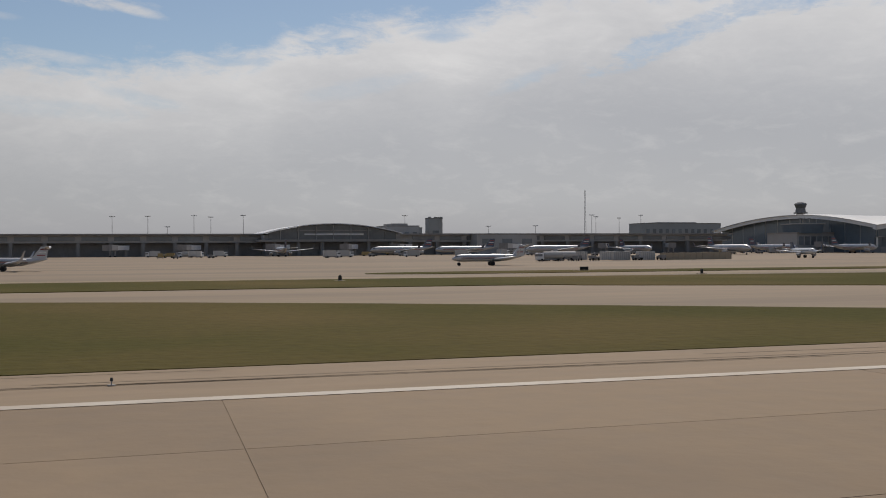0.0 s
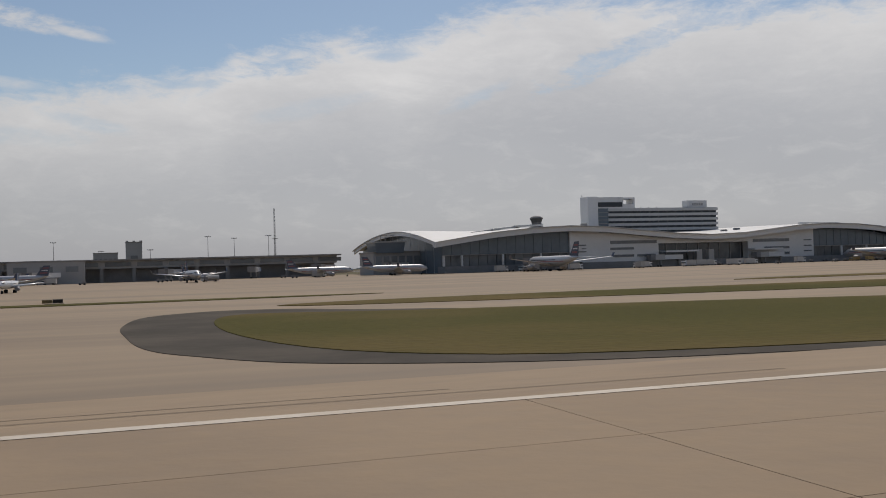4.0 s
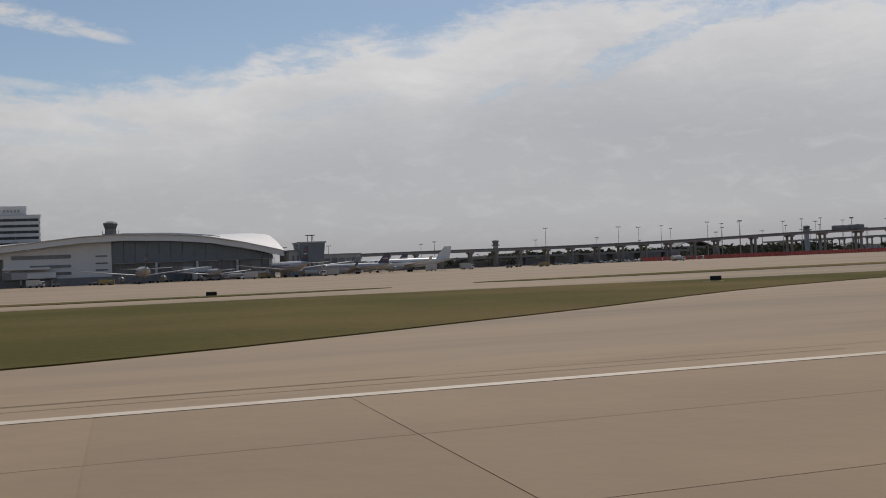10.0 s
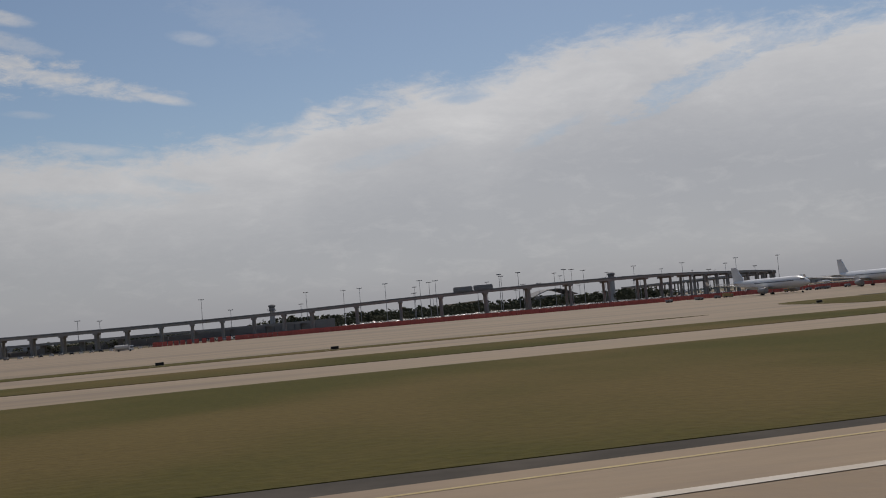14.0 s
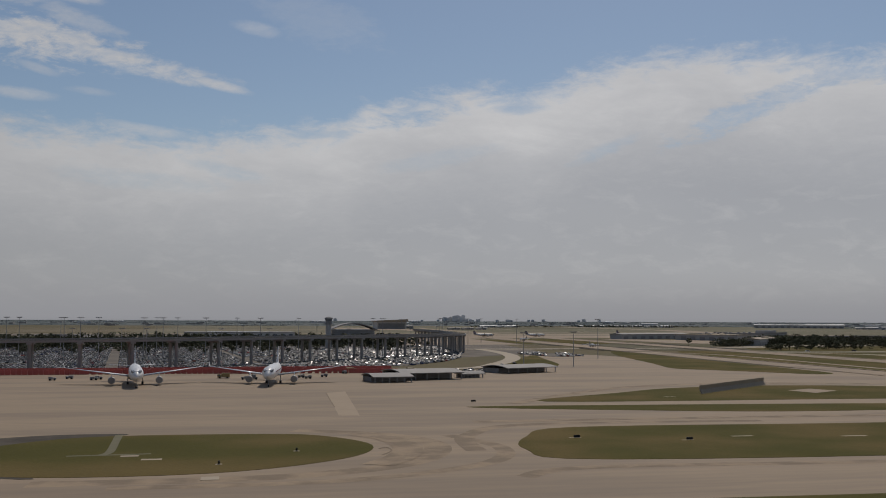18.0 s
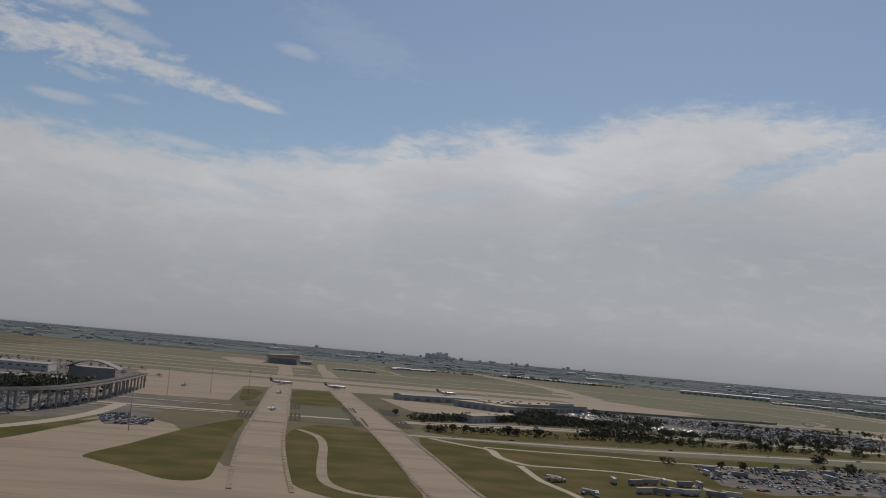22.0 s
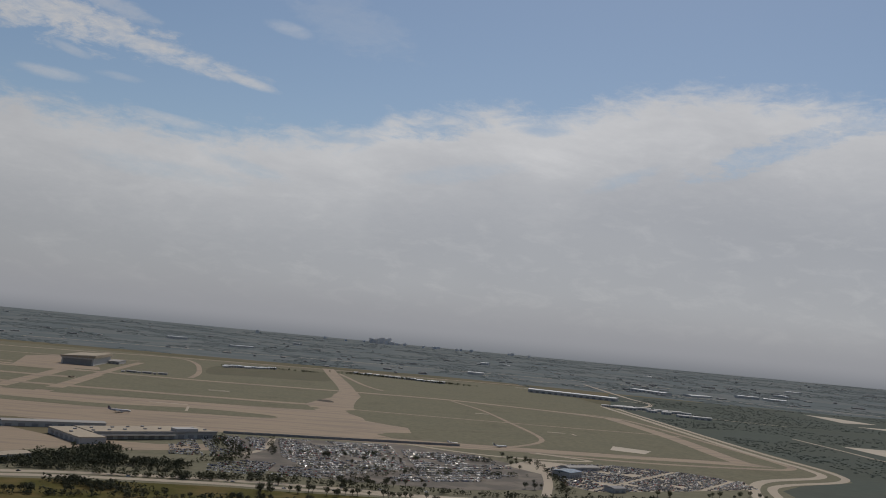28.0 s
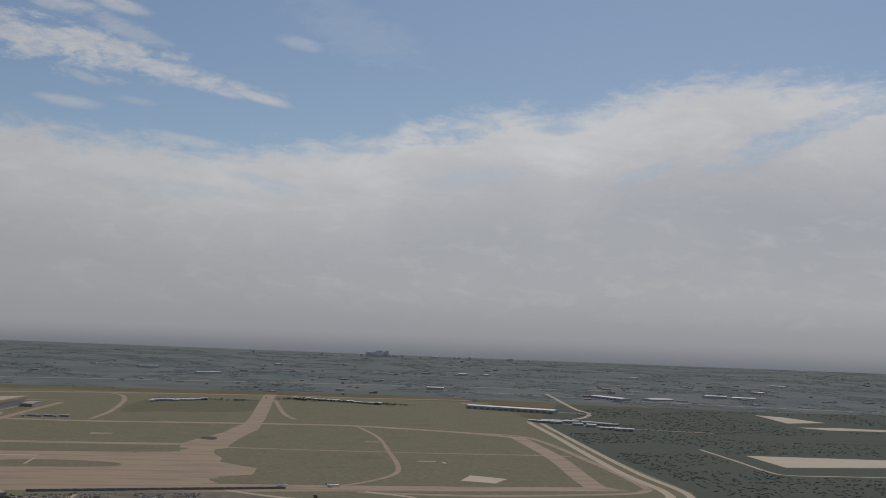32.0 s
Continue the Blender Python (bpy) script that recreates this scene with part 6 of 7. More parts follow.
utility_box().matrix_world = pose(371.8, 28.6, 0.01)
frame_light = thing("approach_frame", "low dull olive row of lamp boxes between dark posts", "frame", at=(375.4, 19.4, 0.01))
for x in (-1.62, 1.62):
    bm = bmesh.new()
    box_bm(bm, x - 0.13, x + 0.13, -0.2, 0.2, 0, 1.05)
    bmesh.ops.bevel(bm, geom=bm.edges, offset=0.04, segments=1, affect="EDGES")
    part("post", bm, SIGN, frame_light)
for i in range(6):
    bm = bmesh.new()
    box_bm(bm, -1.46 + i * 0.49, -1.03 + i * 0.49, -0.12, 0.12, 0.18, 0.74 - 0.05 * (i % 2))
    bmesh.ops.bevel(bm, geom=bm.edges, offset=0.05, segments=2, affect="EDGES")
    part("lamp_box", bm, OLIVE, frame_light)
    bm = bmesh.new()
    tube_bm(bm, (-1.245 + i * 0.49, 0, 0), (-1.245 + i * 0.49, 0, 0.2), 0.04, n=6)
    part("leg", bm, SIGN, frame_light)
bm = bmesh.new()
box_bm(bm, -1.5, 1.5, -0.14, 0.14, 0.3, 0.36)
part("rail", bm, SIGN, frame_light)
bm = bmesh.new()
box_bm(bm, -0.7, 0.9, -0.5, 0.5, -0.03, 0.06)
part("pad", bm, ROADC, frame_light)


# ---------------------------------------------------------------- parked cars
random.seed(21)


def car_bm(bm, x, y, a, paint, flash=0.3, L=1.9, W=0.78, H=0.62):
    f1, f2 = random.uniform(0.10, 0.36), random.uniform(0.27, 0.48)
    tip = random.gauss(0, 0.05)
    pane = 7 if random.random() < flash else 8
    c, s = math.cos(a), math.sin(a)

    def P(u, v, z):
        return bm.verts.new((x + u * c - v * s, y + u * s + v * c, z))
    lo = [P(u, v, 0.10) for u, v in ((-L / 2, -W / 2), (L / 2, -W / 2), (L / 2, W / 2), (-L / 2, W / 2))]
    mi = [P(u, v, z) for u, v, z in ((-L / 2, -W / 2, 0.40), (L / 2, -W / 2, 0.34), (L / 2, W / 2, 0.34), (-L / 2, W / 2, 0.40))]
    be = [P(u, v, 0.40) for u, v in ((-L * f2, -W * 0.47), (L * f1, -W * 0.47), (L * f1, W * 0.47), (-L * f2, W * 0.47))]
    ro = [P(u, v, H + tip * v / W) for u, v in ((-L * 0.20, -W * 0.38), (L * 0.03, -W * 0.38), (L * 0.03, W * 0.38), (-L * 0.20, W * 0.38))]
    for i in range(4):
        j = (i + 1) % 4
        bm.faces.new((lo[i], lo[j], mi[j], mi[i])).material_index = paint
        bm.faces.new((mi[i], mi[j], be[j], be[i])).material_index = paint
        bm.faces.new((be[i], be[j], ro[j], ro[i])).material_index = pane
    bm.faces.new(ro).material_index = paint


def fill_lot(name, label, outline, row, gap, full, turn=0.0, step=1.05, mix=(30, 22, 17, 15, 6, 4, 6), flash=0.25):
    """Rows of cars inside an outline."""
    inside = spot(outline)
    cx = sum(p[0] for p in outline) / len(outline)
    cy = sum(p[1] for p in outline) / len(outline)
    c, s = math.cos(turn), math.sin(turn)
    bm = bmesh.new()
    r = -140.0
    k = 0
    while r < 140:
        u = -200.0
        while u < 200:
            x, y = cx + u * c - r * s, cy + u * s + r * c
            if inside(x, y) and noise.noise((x * 0.06, y * 0.06, 1.5)) > -0.4 and random.random() < full and int(u / 38 + 60) * 38 - 60 * 38 + 3 < u:
                car_bm(bm, x, y, turn + random.gauss(0, 0.16) + math.pi / 2 + (math.pi if random.random() < 0.5 else 0), random.choices(range(7), mix)[0], flash)
            u += step
        r += row if k % 2 else gap
        k += 1
    me = bpy.data.meshes.new(name)
    bm.to_mesh(me)
    bm.free()
    for m in CARS + [CARGLASS, TINTED]:
        me.materials.append(m)
    tagged(new(name, me), label, "cars", kind="stuff")


fill_lot("parked_cars", "hundreds of parked cars in rows under the guideway", LOT_NORTH, 2.05, 3.7, 0.92, 0.1)
fill_lot("parked_cars", "a small lot of parked cars beside the apron", LOT_MID, 2.05, 3.8, 0.9, -0.3)
for k, (pts, turn) in enumerate((
        ([(911, 562), (930, 607), (947, 545), (941, 524), (914, 518)], 0.1), ([(931, 614), (966, 619), (964, 556), (950, 552)], 0.1), ([(974, 622), (1046, 625), (1042, 523), (1000, 484), (988, 492), (973, 535)], 0.25),
        ([(935, 499), (958, 519), (999, 487), (997, 470), (962, 468), (934, 475)], -0.2), ([(1050, 606), (1100, 600), (1112, 534), (1067, 487), (1020, 478), (1046, 522)], 0.35))):
    fill_lot("parked_cars", "hundreds of sunlit parked cars in long rows", pts, 2.05, 6.2, 0.74, turn, flash=0.6)
fill_lot("parked_cars", "rows of rental cars parked on asphalt", LOT_EAST, 2.05, 4.6, 0.8, -0.75, mix=(12, 18, 26, 30, 6, 6, 6), flash=0.15)
fill_lot("parked_cars", "trailers and cars parked in a storage yard", LOT_YARD, 3.6, 5.0, 0.55, 0.25, 1.5)


def road_car(label, paint):
    v = thing("car", label, "car", "cars on the roads")
    bm = bmesh.new()
    car_bm(bm, 0, 0, 0, 0, 1.0)
    for f in bm.faces:
        f.material_index = 1 if f.material_index == 7 else 0
    link("body", bm, [paint, CARGLASS], v)
    for x in (-0.58, 0.58):
        for s in (-1, 1):
            bm = bmesh.new()
            tube_bm(bm, (x, s * 0.39 - 0.05, 0.14), (x, s * 0.39 + 0.03, 0.14), 0.14, n=8)
            link("wheel", bm, BLACK, v)
    return v


models = [road_car("white car driving on the airport road", CARS[0]), road_car("silver car driving on the airport road", CARS[1]), road_car("dark car driving on the airport road", CARS[2])]
for i, m in enumerate(models):
    m.matrix_world = pose(640 + i * 6, 247 + i * 9, 0.05, 0, 0, 60)
for i in range(40):
    x = 800 + i * 11.3
    y = 443 + 8 * math.sin(i * 0.7) if i % 2 else 356 + (x - 800) * 0.12
    copy_thing(models[i % 3], pose(x, y, 0.03, 0, 0, 6))
for i in range(14):
    copy_thing(models[i % 3], pose(626 + i * 0.9, 230 + (i % 4) * 1.6, -0.02, 0, 0, 80 + i * 3))
for i in range(18):
    copy_thing(models[i % 3], pose(396 + i * 2.1, 233.5 + (i % 2) * 1.4, -0.02, 0, 0, 85 + (i * 13) % 10))

# ---------------------------------------------------------------- trees


def tree(seed, h):
    rnd = random.Random(seed)
    t = thing("tree", "dark green broad-leaved tree with an uneven crown", "tree", "trees along the roads")
    bm = bmesh.new()
    tube_bm(bm, (0, 0, 0), (0.1, 0.05, h * 0.45), h * 0.035, h * 0.02, n=7)
    for i in range(5):
        a = i * 1.26 + rnd.uniform(-0.3, 0.3)
        tube_bm(bm, (0.08, 0.04, h * (0.3 + 0.03 * i)), (math.cos(a) * h * 0.25, math.sin(a) * h * 0.25, h * (0.55 + 0.06 * i)), h * 0.016, h * 0.006, n=5)
    link("trunk", bm, BARK, t)
    bm = bmesh.new()
    for i in range(150):
        a, u = rnd.uniform(0, 6.283), rnd.uniform(-1, 1)
        r = rnd.uniform(0.55, 1.0) * (0.85 + 0.25 * math.sin(3 * a + seed))
        q = math.sqrt(1 - u * u) * r
        c = Vector((math.cos(a) * q * h * 0.42, math.sin(a) * q * h * 0.42, h * 0.64 + u * r * h * 0.33))
        s = h * rnd.uniform(0.05, 0.10)
        vs = [bm.verts.new(c + Vector((rnd.uniform(-1, 1), rnd.uniform(-1, 1), rnd.uniform(-0.8, 0.8))) * s) for _ in range(5)]
        for f in ((0, 1, 2), (0, 2, 3), (0, 3, 1), (4, 2, 1), (4, 3, 2), (4, 1, 3)):
            bm.faces.new([vs[k] for k in f])
    link("crown", bm, LEAF, t)
    return t


trees = [tree(s, h) for s, h in ((1, 3.6), (2, 3.0), (3, 4.2), (4, 2.6))]
spots = []
random.seed(5)
for pts, n, w in (([(795, 372), (830, 384), (870, 393), (910, 397), (960, 400)], 42, 1.6), ([(800, 440), (835, 450), (850, 456)], 16, 5), ([(845, 470), (880, 478), (925, 452), (990, 452), (1040, 470)], 52, 5), ([(866, 490), (876, 510), (880, 530)], 20, 4),
                  ([(960, 425), (1000, 428), (1080, 428), (1160, 440)], 44, 3), ([(880, 300), (930, 316), (990, 330)], 14, 4), ([(940, 530), (1000, 540), (1060, 560)], 16, 12), ([(560, 430), (620, 440), (660, 445)], 26, 6), ([(505, 340), (560, 350), (640, 360)], 20, 8), ([(1100, 480), (1110, 560), (1120, 600)], 12, 3),
                  ([(1124, 1510), (1190, 1480), (1265, 1430)], 40, 10), ([(860, 390), (1010, 405), (1120, 415)], 18, 1.2), ([(1160, 480), (1240, 500)], 12, 3)):
    line = course(pts, 10)
    for _ in range(n):
        p = Vector(random.choice(line))
        spots.append((p.x + random.gauss(0, w) + random.uniform(-3, 3), p.y + random.gauss(0, w)))
for i, (x, y) in enumerate(spots):
    copy_thing(trees[i % 4], pose(x, y, -0.02, 0, 0, (i * 77) % 360))
for i, t in enumerate(trees):
    t.matrix_world = pose(810 + 9 * i, 380 + 2.2 * i, -0.02)

# thick belts of trees: many small leaf clumps each
def tree_belt(pts, width, n, h, seed):
    rnd = random.Random(seed)
    line2 = course(pts, 12)
    vs, fs = [], []
    for i in range(n):
        p = rnd.choice(line2)
        cx, cy, hh = p[0] + rnd.gauss(0, width), p[1] + rnd.gauss(0, width * 0.7), h * rnd.uniform(0.55, 1.1)
        r = hh * rnd.uniform(0.35, 0.55)
        for j in range(16):
            a, u = rnd.uniform(0, 6.283), rnd.uniform(-0.9, 1)
            q = math.sqrt(1 - u * u) * r
            c = (cx + math.cos(a) * q, cy + math.sin(a) * q, hh * 0.55 + u * hh * 0.42)
            s2 = hh * rnd.uniform(0.13, 0.23)
            k = len(vs)
            vs.extend((c[0] + rnd.uniform(-1, 1) * s2, c[1] + rnd.uniform(-1, 1) * s2, max(0, c[2] + rnd.uniform(-0.8, 0.8) * s2)) for _ in range(5))
            fs.extend(tuple(k + m for m in f) for f in ((0, 1, 2), (0, 2, 3), (0, 3, 1), (4, 2, 1), (4, 3, 2), (4, 1, 3)))
    me2 = bpy.data.meshes.new("tree_belt")
    me2.from_pydata(vs, [], fs)
    me2.materials.append(LEAF)
    tagged(new("tree_belt", me2), "thick belt of dark green trees beside a road", "trees", kind="stuff")


for k, (pts, w, n, h) in enumerate((
        ([(796, 376), (860, 388), (930, 396), (1000, 402)], 1.6, 150, 3.0), ([(856, 482), (882, 488), (892, 489)], 3.5, 120, 3.8), ([(902, 481), (922, 483)], 2.5, 70, 3.6), ([(862, 470), (872, 500), (884, 520)], 5, 150, 3.8),
        ([(935, 454), (1000, 450), (1080, 448), (1160, 462)], 2.6, 190, 3.0), ([(940, 500), (950, 540), (936, 590)], 4, 90, 3.4), ([(985, 500), (1040, 510), (1100, 520)], 5, 70, 2.8), ([(990, 560), (1050, 572), (1100, 575)], 4, 60, 2.8),
        ([(1114, 470), (1126, 520), (1130, 590)], 2.5, 80, 2.8), ([(935, 1440), (1000, 1452), (1060, 1450)], 8, 110, 3.0), ([(1120, 1500), (1200, 1480), (1280, 1440)], 12, 210, 3.0),
        ([(500, 405), (570, 400), (640, 410)], 6, 60, 3.2), ([(430, 380), (490, 372), (540, 390)], 7, 60, 3.2), ([(490, 440), (540, 442), (590, 446)], 6, 60, 3.2), ([(360, 300), (400, 296), (440, 310)], 5, 90, 2.8), ([(1290, 480), (1380, 520), (1500, 560)], 10, 160, 3.2),
        ([(799, 425), (832, 453), (864, 467)], 3, 190, 3.6), ([(946, 353), (951, 355)], 1.2, 14, 3.2), ([(864, 306), (864, 319)], 0.7, 7, 2.4), ([(856, 456), (890, 447), (914, 445), (940, 448)], 2.2, 110, 3.2), ([(866, 468), (892, 470)], 3, 70, 3.2), ([(876, 420), (890, 412), (906, 408)], 4, 120, 3.2), ([(955, 463), (975, 464), (1012, 471)], 1.2, 46, 2.8), ([(970, 616), (969, 580), (968, 540)], 0.8, 26, 2.6), ([(872, 462), (892, 478), (920, 474)], 6, 120, 3.4), ([(850, 449), (881, 456), (922, 467)], 1.6, 70, 2.8),
        ([(1004, 478), (1030, 500), (1046, 520)], 1.5, 24, 2.6), ([(470, 560), (540, 570), (640, 560)], 14, 80, 2.6), ([(460, 640), (560, 650), (650, 640)], 14, 70, 2.6), ([(480, 500), (560, 498), (630, 500)], 8, 150, 3.6), ([(470, 424), (540, 430), (600, 434), (645, 430)], 5, 330, 5.2), ([(470, 466), (560, 474), (650, 470)], 6, 300, 5.2), ([(400, 306), (440, 304), (480, 318)], 4, 110, 2.8), ([(480, 720), (560, 730), (640, 716)], 10, 60, 2.6))):
    tree_belt(pts, w, n, h, 60 + k)

# ---------------------------------------------------------------- far woods: uneven clumps in drifts
random.seed(31)
verts, faces = [], []


def clump(x, y, r, h):
    k = len(verts)
    for i in range(5):
        a = i * 1.2566 + random.uniform(-0.3, 0.3)
        verts.append((x + math.cos(a) * r * random.uniform(0.7, 1.2), y + math.sin(a) * r * random.uniform(0.7, 1.2), h * random.uniform(0.25, 0.5)))
    for i in range(5):
        verts.append((verts[k + i][0], verts[k + i][1], -0.1))
    verts.append((x + random.uniform(-0.3, 0.3) * r, y + random.uniform(-0.3, 0.3) * r, h))
    for i in range(5):
        j = (i + 1) % 5
        faces.append((k + i, k + j, k + 10))
        faces.append((k + 5 + i, k + 5 + j, k + j, k + i))


n = 0
while n < 21000:
    y = 380 + 4250 * random.random() ** 1.2
    x = random.uniform(-0.3 * y - 100, 1.25 * y + 900)
    d = noise.noise((x * 0.006, y * 0.0035, 3.0)) + 0.6 * noise.noise((x * 0.018, y * 0.010, 9.0))
    far = y > 1680 or (x > 1420 and y > 1500)
    if not far or d < 0.06:
        continue
    if 1505 < x < 1750 and 735 < y < 895 or 1780 < x < 1930 and 1180 < y < 1440 or 1425 < x < 1530 and 1080 < y < 1250:
        continue
    s = 1.5 + y / 900
    clump(x, y, s * random.uniform(0.8, 2.4), random.uniform(0.35, 0.9))
    n += 1
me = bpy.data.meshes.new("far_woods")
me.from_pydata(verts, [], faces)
me.materials.append(HAZED_WOODS)
tagged(new("far_woods", me), "dark drifts of distant woods and scrub, haze in their colour", "woods", kind="stuff")

verts, faces = [], []
inside_scrub = spot([(1410, 600), (1800, 420), (2700, 380), (2700, 1480), (1900, 1490), (1600, 1500), (1460, 1230), (1420, 1050), (1400, 765)])
n = 0
while n < 9000:
    x, y = 1390 + 1310 * random.random() ** 1.5, random.uniform(390, 1490)
    if not inside_scrub(x, y) or noise.noise((x * 0.008, y * 0.008, 5.0)) < -0.2:
        continue
    if 1505 < x < 1750 and 735 < y < 895 or 1780 < x < 1930 and 1180 < y < 1440 or 1425 < x < 1530 and 1080 < y < 1250:
        continue
    clump(x, y, random.uniform(0.7, 2.0), random.uniform(0.35, 1.0))
    n += 1
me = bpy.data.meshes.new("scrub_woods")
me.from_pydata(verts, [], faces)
me.materials.append(HAZED_COPSE)
tagged(new("scrub_woods", me), "dark green scrub and copses beside the airfield, greyed with haze", "woods", kind="stuff")

# ---------------------------------------------------------------- far buildings


def shed_building(name, label, x, y, L, D, h, rz, wall=PALEB, roof=ROOF, category="warehouse", doors=6, group="distant warehouses"):
    b = thing(name, label, category, group, at=(x, y, 0, 0, 0, rz))
    block("wall", -L / 2, L / 2, -D / 2, D / 2, 0, h, wall, b)
    bm = bmesh.new()
    loft_bm(bm, [[(x2, -D / 2 - 0.3, h), (x2, D / 2 + 0.3, h), (x2, D / 2 + 0.3, h + 0.25), (x2, 0, h + 0.9), (x2, -D / 2 - 0.3, h + 0.25)] for x2 in (-L / 2 - 0.3, L / 2 + 0.3)], smooth_faces=False)
    link("roof", bm, roof, b)
    for i in range(doors):
        w = L / doors
        block("loading_door", -L / 2 + i * w + w * 0.25, -L / 2 + i * w + w * 0.75, -D / 2 - 0.12, -D / 2, 0, h * 0.6, DARK, b)
    return b


shed_building("warehouse", "very long low warehouse with a white roof", 1440, 1395, 132, 24, 4.6, -30, doors=14)
shed_building("warehouse", "white-roofed warehouse among the fields", 1715, 1740, 85, 24, 4.0, -68, doors=8)
for i in range(13):
    u = i / 12
    shed_building("warehouse", "low pale-roofed depot building beside the road", 1428 + 92 * u + (i * 37) % 11 - 5, 1225 - 120 * u * (1 if i % 2 else 0.35) + (i * 53) % 17 - 8, 10 + (i * 7) % 16, 6 + (i * 5) % 6, 2.0 + 0.3 * (i % 4), -35 + (i * 29) % 30, roof=PALEB, doors=3)
cargo = thing("cargo_terminal", "long cargo terminal with a deep pale flat roof and dark walls", "terminal", at=(897, 588, 0, 0, 0, 31))
block("wall", -38, 38, -13, 13, 0, 3.8, BUILD, cargo)
block("roof", -38.3, 38.3, -13.3, 13.3, 3.8, 4.1, ROADC, cargo, "pale gravel roof")
block("parapet", -38.3, 38.3, -13.5, -13.3, 3.4, 4.5, PIER, cargo)
block("upper_block", 12, 26, -12, -5, 4.1, 5.8, BUILD, cargo)
block("wing_wall", -53, -38.3, -30, 13, 0, 3.4, BUILD, cargo)
block("wing_roof", -53.3, -38.3, -30.3, 13.3, 3.4, 3.7, ROADC, cargo, "pale gravel roof")
block("canopy", -38, 10, -16.5, -13.5, 2.5, 2.7, SHED, cargo)
for i in range(12):
    block("loading_door", -36.5 + i * 6.2, -32.9 + i * 6.2, -13.15, -13, 0, 2.3, DARK, cargo)
for i in range(6):
    block("loading_door", -53.15, -53, -28 + i * 6.6, -24.4 + i * 6.6, 0, 2.3, DARK, cargo)
for i in range(16):
    x, y = -50 + i * 5.6 + (i * 7) % 3, -10 + (i * 11) % 20
    z = 3.7 if x < -38.5 else 4.1
    block("roof_unit", x, x + 1.6, y, y + 1.3, z, z + 0.7, STEEL, cargo)
sheet("pavement_cargo", [(803, 592), (822, 588), (850, 560), (870, 560), (905, 556), (930, 570), (935, 545), (880, 520), (856, 515), (824, 478), (806, 492)], 0.066, APRON)
fence2 = thing("perimeter_screen", "long low dark screen wall between the apron and the car lot", "fence")
for i in range(24):
    block("panel", 940 + i * 6.6, 946.5 + i * 6.6, 628 + i * 0.9, 628.4 + i * 0.9, 0, 1.5, DARK, fence2)
shed_building("cargo_terminal", "cargo building with a pale roof beside the apron", 842, 604, 58, 11, 3.0, 20, wall=BUILD, roof=SHED, category="terminal", doors=8, group="")
shed_building("cargo_terminal", "low cargo shed with a white roof", 837, 458, 46, 9, 3.0, 50, wall=BUILD, roof=ROADC, category="terminal", doors=8, group="")
shed_building("rental_office", "low office building with a blue-grey roof in a car lot", 1137, 537, 14, 12, 3.0, 42, wall=BUILD, roof=TEAL, category="office", doors=5, group="")
shed_building("rental_office", "low flat-roofed rental office beside the car lot", 1156, 568, 25, 8, 2.0, 22, wall=BUILD, roof=SHED, category="office", doors=3, group="")
shed_building("rental_office", "small dark-roofed service building in the car lot", 1148, 490, 9, 8, 2.2, 22, wall=BUILD, roof=DARK, category="office", doors=2, group="")
sheet("pavement_office", [(1108, 566), (1134, 600), (1160, 592), (1146, 570), (1124, 535)], 0.082, ROADC)
han = thing("maintenance_hangar", "large grey maintenance hangar with open steel trusses", "hangar", at=(770, 1238, 0, 0, 0, -5))
block("wall", -18, 18, -46, 46, 0, 8.6, PALEB, han)
# no hole in the wall: a dark slab paints the hangar's shaded inside
block("door_opening", -16, 16, -46.4, -46, 0, 6.8, DARK, han, "dark slab standing for the shade inside the hangar")
bm = bmesh.new()
loft_bm(bm, [[(-20, -48, 8.6), (-20, 48, 8.6), (-20, 48, 9.6), (-20, -48, 10.0)], [(20, -48, 8.6), (20, 48, 8.6), (20, 48, 11.4), (20, -48, 12.0)]], smooth_faces=False)
link("roof", bm, ROADC, han)
for i in range(7):
    block("truss", -18 + i * 5.9, -17.4 + i * 5.9, -48.6, -48.1, 7.4, 9.8 + i * 0.3, STEEL, han)
sheet("pavement_hangar", [(712, 1112), (800, 1130), (792, 1180), (750, 1196), (752, 1290), (719, 1370), (690, 1294)], 0.07, APRON)
shed_building("annex", "low pale annex beside the hangar", 800, 1280, 14, 40, 3.4, -5, wall=BUILD, roof=SHED, doors=3, group="")
for i in range(9):
    shed_building("airport_hangar", "small dull hut beside the far taxiway", 824 + i * 5.6, 1130 + (i * 7) % 10, 3.6 + (i * 5) % 3, 4, 1.3 + 0.2 * (i % 3), 4, wall=BUILD, roof=SHED, doors=1, group="far airfield buildings")
random.seed(41)
for i in range(16):
    y = random.uniform(1680, 3200)
    x = random.uniform(-0.2 * y, 0.95 * y + 500)
    shed_building("warehouse", "small distant building with a pale roof", x, y, random.uniform(14, 60), random.uniform(10, 30), random.uniform(2.5, 6), random.uniform(-60, 60), doors=0)
for i in range(26):
    shed_building("airport_hangar", "small pale building beside the far taxiway", *((930 + i * 6 + random.uniform(-3, 3), 1405 + i * 4 + random.uniform(-8, 8)) if i < 13 else (1130 + (i - 13) * 10, 1525 - (i - 13) * 6 + random.uniform(-8, 8))), random.uniform(5, 12), random.uniform(5, 9), random.uniform(1.5, 2.6), 10, doors=2, group="far airfield buildings")
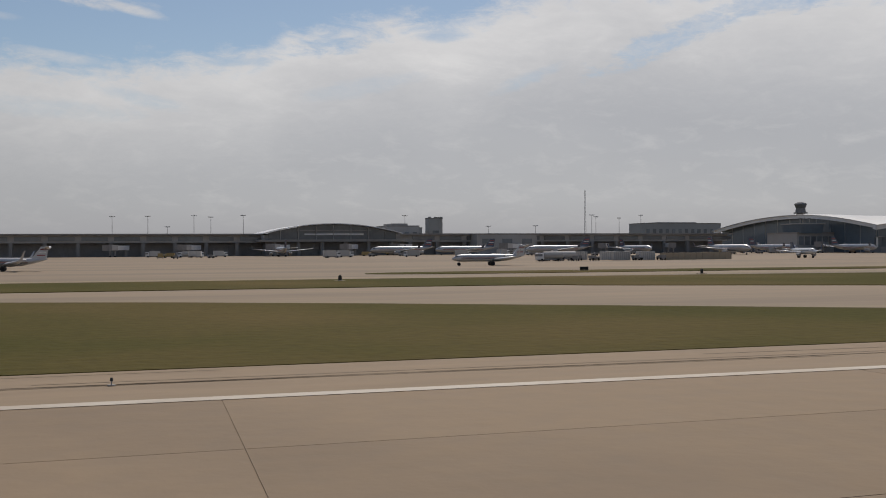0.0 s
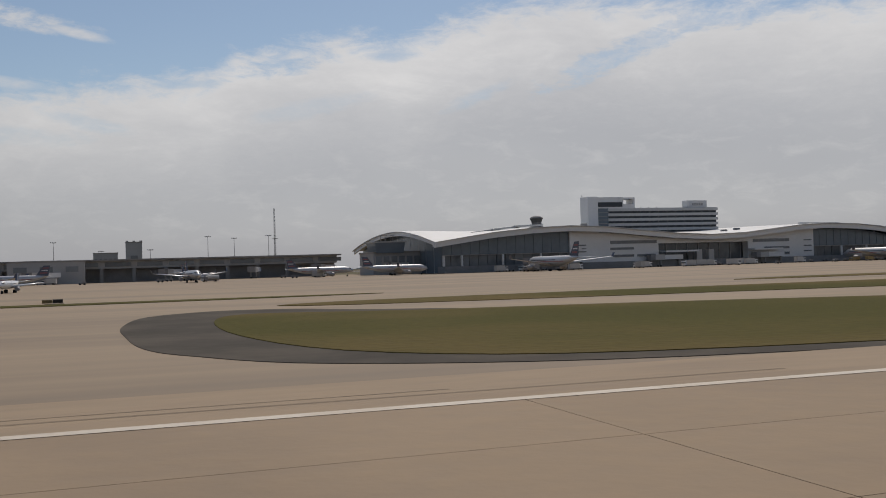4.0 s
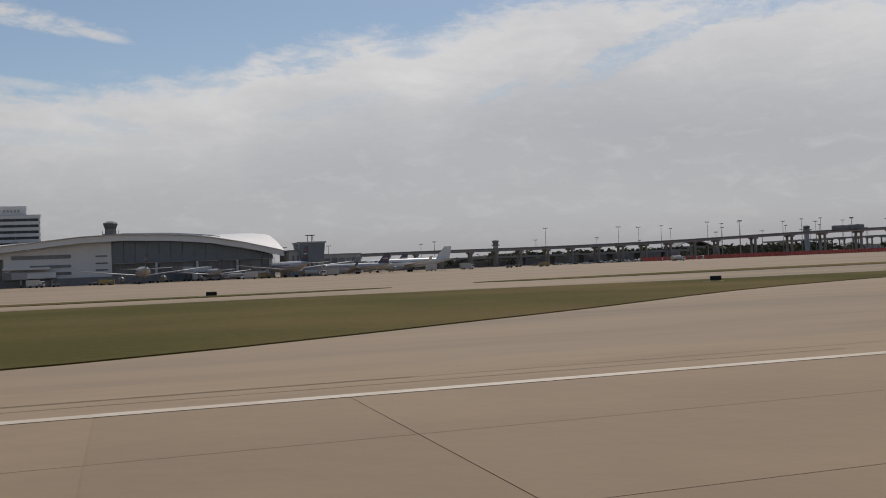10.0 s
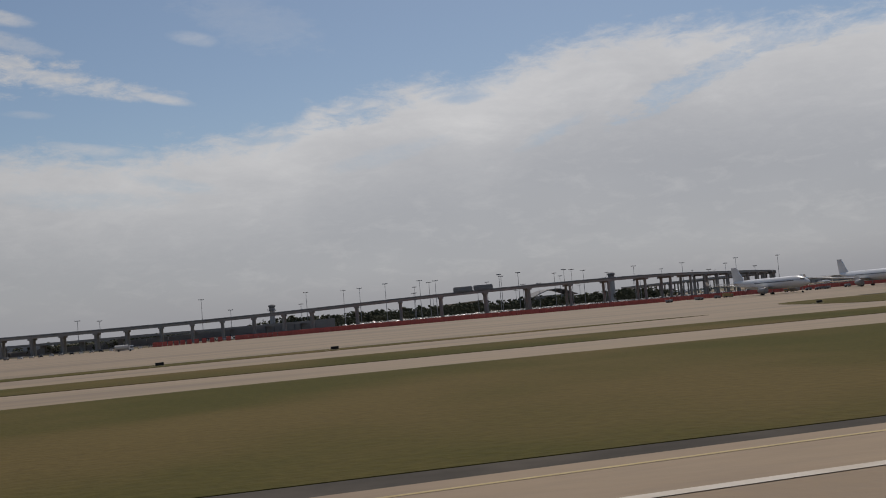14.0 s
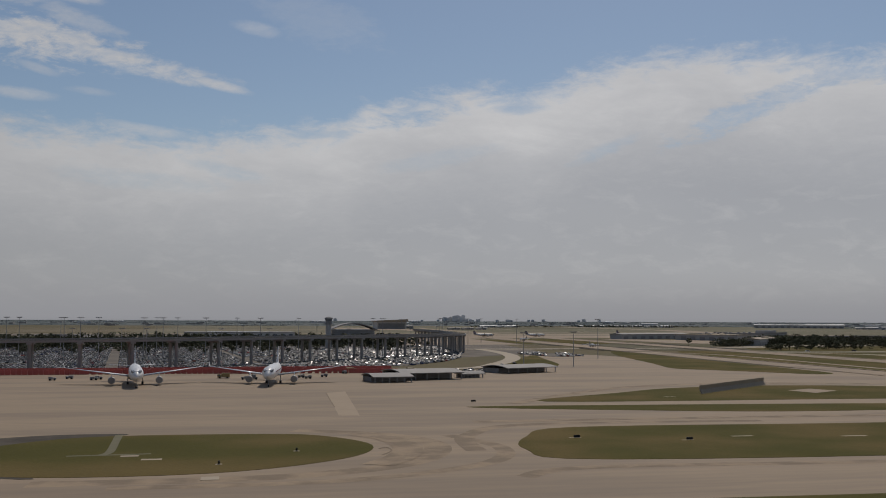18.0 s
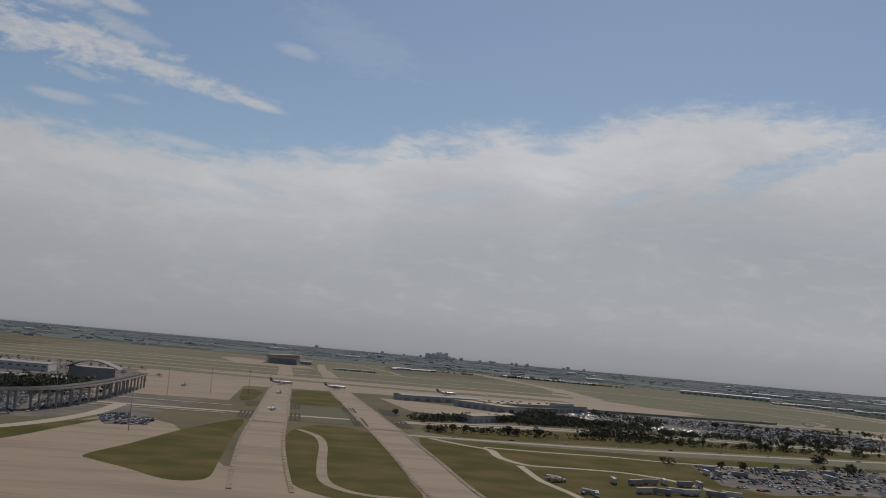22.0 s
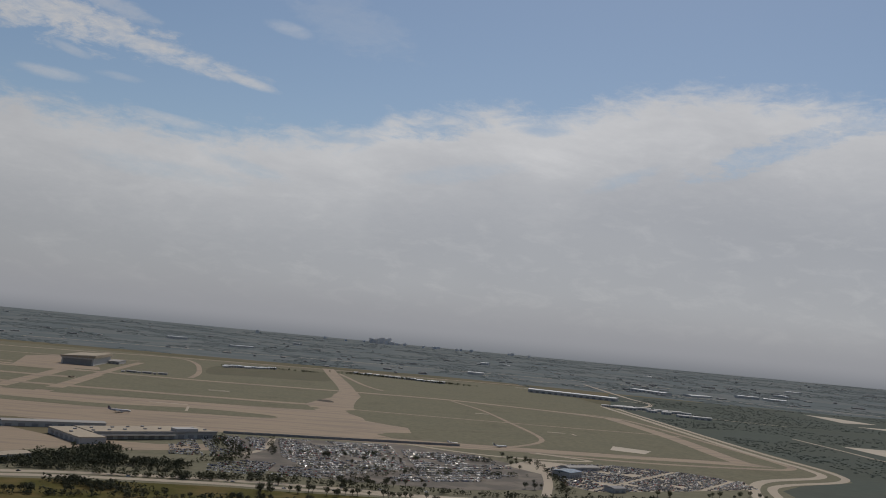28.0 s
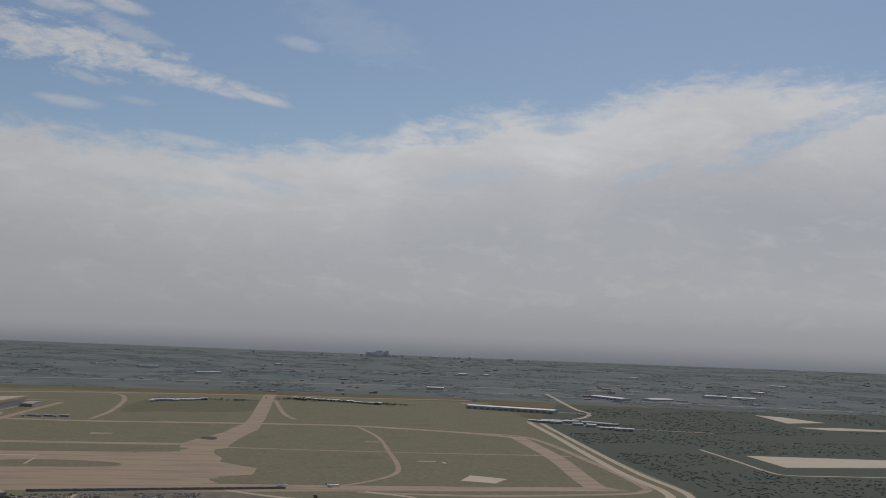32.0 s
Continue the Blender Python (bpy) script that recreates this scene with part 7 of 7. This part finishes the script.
# rows of cars and small roofs in the far town
verts, faces = [], []
for i in range(620):
    y = 1650 + 2700 * random.random() ** 1.1
    x = random.uniform(-0.25 * y, 1.0 * y + 700)
    if noise.noise((x * 0.003, y * 0.003, 7)) < 0.02:
        continue
    w, d, h = random.uniform(2, 9), random.uniform(2, 7), random.uniform(1.2, 3)
    k = len(verts)
    verts += [(x + a, y + b, z) for z in (0, h) for a, b in ((-w, -d), (w, -d), (w, d), (-w, d))]
    faces += [tuple(k + q for q in f) for f in ((4, 5, 6, 7), (0, 1, 5, 4), (1, 2, 6, 5), (2, 3, 7, 6), (3, 0, 4, 7))]
me = bpy.data.meshes.new("far_town")
me.from_pydata(verts, [], faces)
me.materials.append(PIER)
tagged(new("far_town", me), "scattered low roofs of a distant town", "town", kind="stuff")
# city skyline
random.seed(51)
# tower walls and window bands paled, so distance haze sits in their colours
HAZED_WALL = material("hazed_tower_wall", (0.66, 0.63, 0.60), 0.8, var=0.1, scale=0.05, fine=0.4)
HAZED_GLASS = material("hazed_tower_glass", (0.5, 0.54, 0.58), 0.5, var=0.1, scale=0.05, fine=0.4)
for i in range(34):
    x = random.choice((random.gauss(1590, 40), random.gauss(1700, 120), random.uniform(900, 2500)))
    h = random.uniform(6, 13) if abs(x - 1590) > 45 else random.uniform(12, 28)
    w = random.uniform(9, 18)
    b = thing("office_tower", "hazy grey office tower on the horizon", "tower", "distant skyline", at=(x, 4480 + random.uniform(-50, 50), 0))
    block("shaft", -w / 2, w / 2, -4, 4, 0, h, HAZED_WALL, b)
    block("top", -w * 0.3, w * 0.3, -3, 3, h, h + 1.3, HAZED_WALL, b)
    for k in range(int(h / 2.4)):
        block("window_band", -w * 0.46, w * 0.46, -4.1, -4, 1.2 + k * 2.4, 2.2 + k * 2.4, HAZED_GLASS, b)

# ---------------------------------------------------------------- trailers in the storage yard


def trailer(label, paint):
    v = thing("trailer", label, "trailer", "parked trailers")
    bm = bmesh.new()
    box_bm(bm, -6, 6, -1.25, 1.25, 1.1, 3.8)
    bmesh.ops.bevel(bm, geom=bm.edges, offset=0.08, segments=1, affect="EDGES")
    part("box", bm, paint, v)
    bm = bmesh.new()
    box_bm(bm, -5.8, 5.8, -0.5, 0.5, 0.7, 1.1)
    part("chassis", bm, DARK, v)
    for x in (-4.4, -3.2, 3.6):
        for s in (-1, 1):
            bm = bmesh.new()
            tube_bm(bm, (x, s * 1.2 - 0.3, 0.5), (x, s * 1.2, 0.5), 0.5, n=8)
            part("wheel", bm, BLACK, v)
    return v


tr = [trailer("pale box trailer parked in the yard", PALEB), trailer("grey box trailer parked in the yard", TRUCKG)]
random.seed(77)
for i, t in enumerate(tr):
    t.matrix_world = pose(866 + 4 * i, 286, 0.03, 0, 0, 80)
for i in range(20):
    x, y = (866 + random.uniform(0, 60), 284 + random.uniform(0, 26)) if i < 8 else (822 + (i - 8) % 6 * 5.0 + random.uniform(-1, 1), 231 + (i - 8) // 6 * 18 + (i - 8) % 6 + random.uniform(-2, 2))
    copy_thing(tr[random.random() < 0.65], pose(x, y, 0.03, 0, 0, random.choice((82, 20, 150)) + random.uniform(-6, 6)))
for i in range(10):
    copy_thing(yellow if i % 5 == 0 else (tanker if i % 2 else tug), pose(803 + (i * 37) % 5 * 0.9, (244 if i < 6 else 222) + (i * 23) % 7 * 0.8, 0.03, 0, 0, 40 + i * 30))
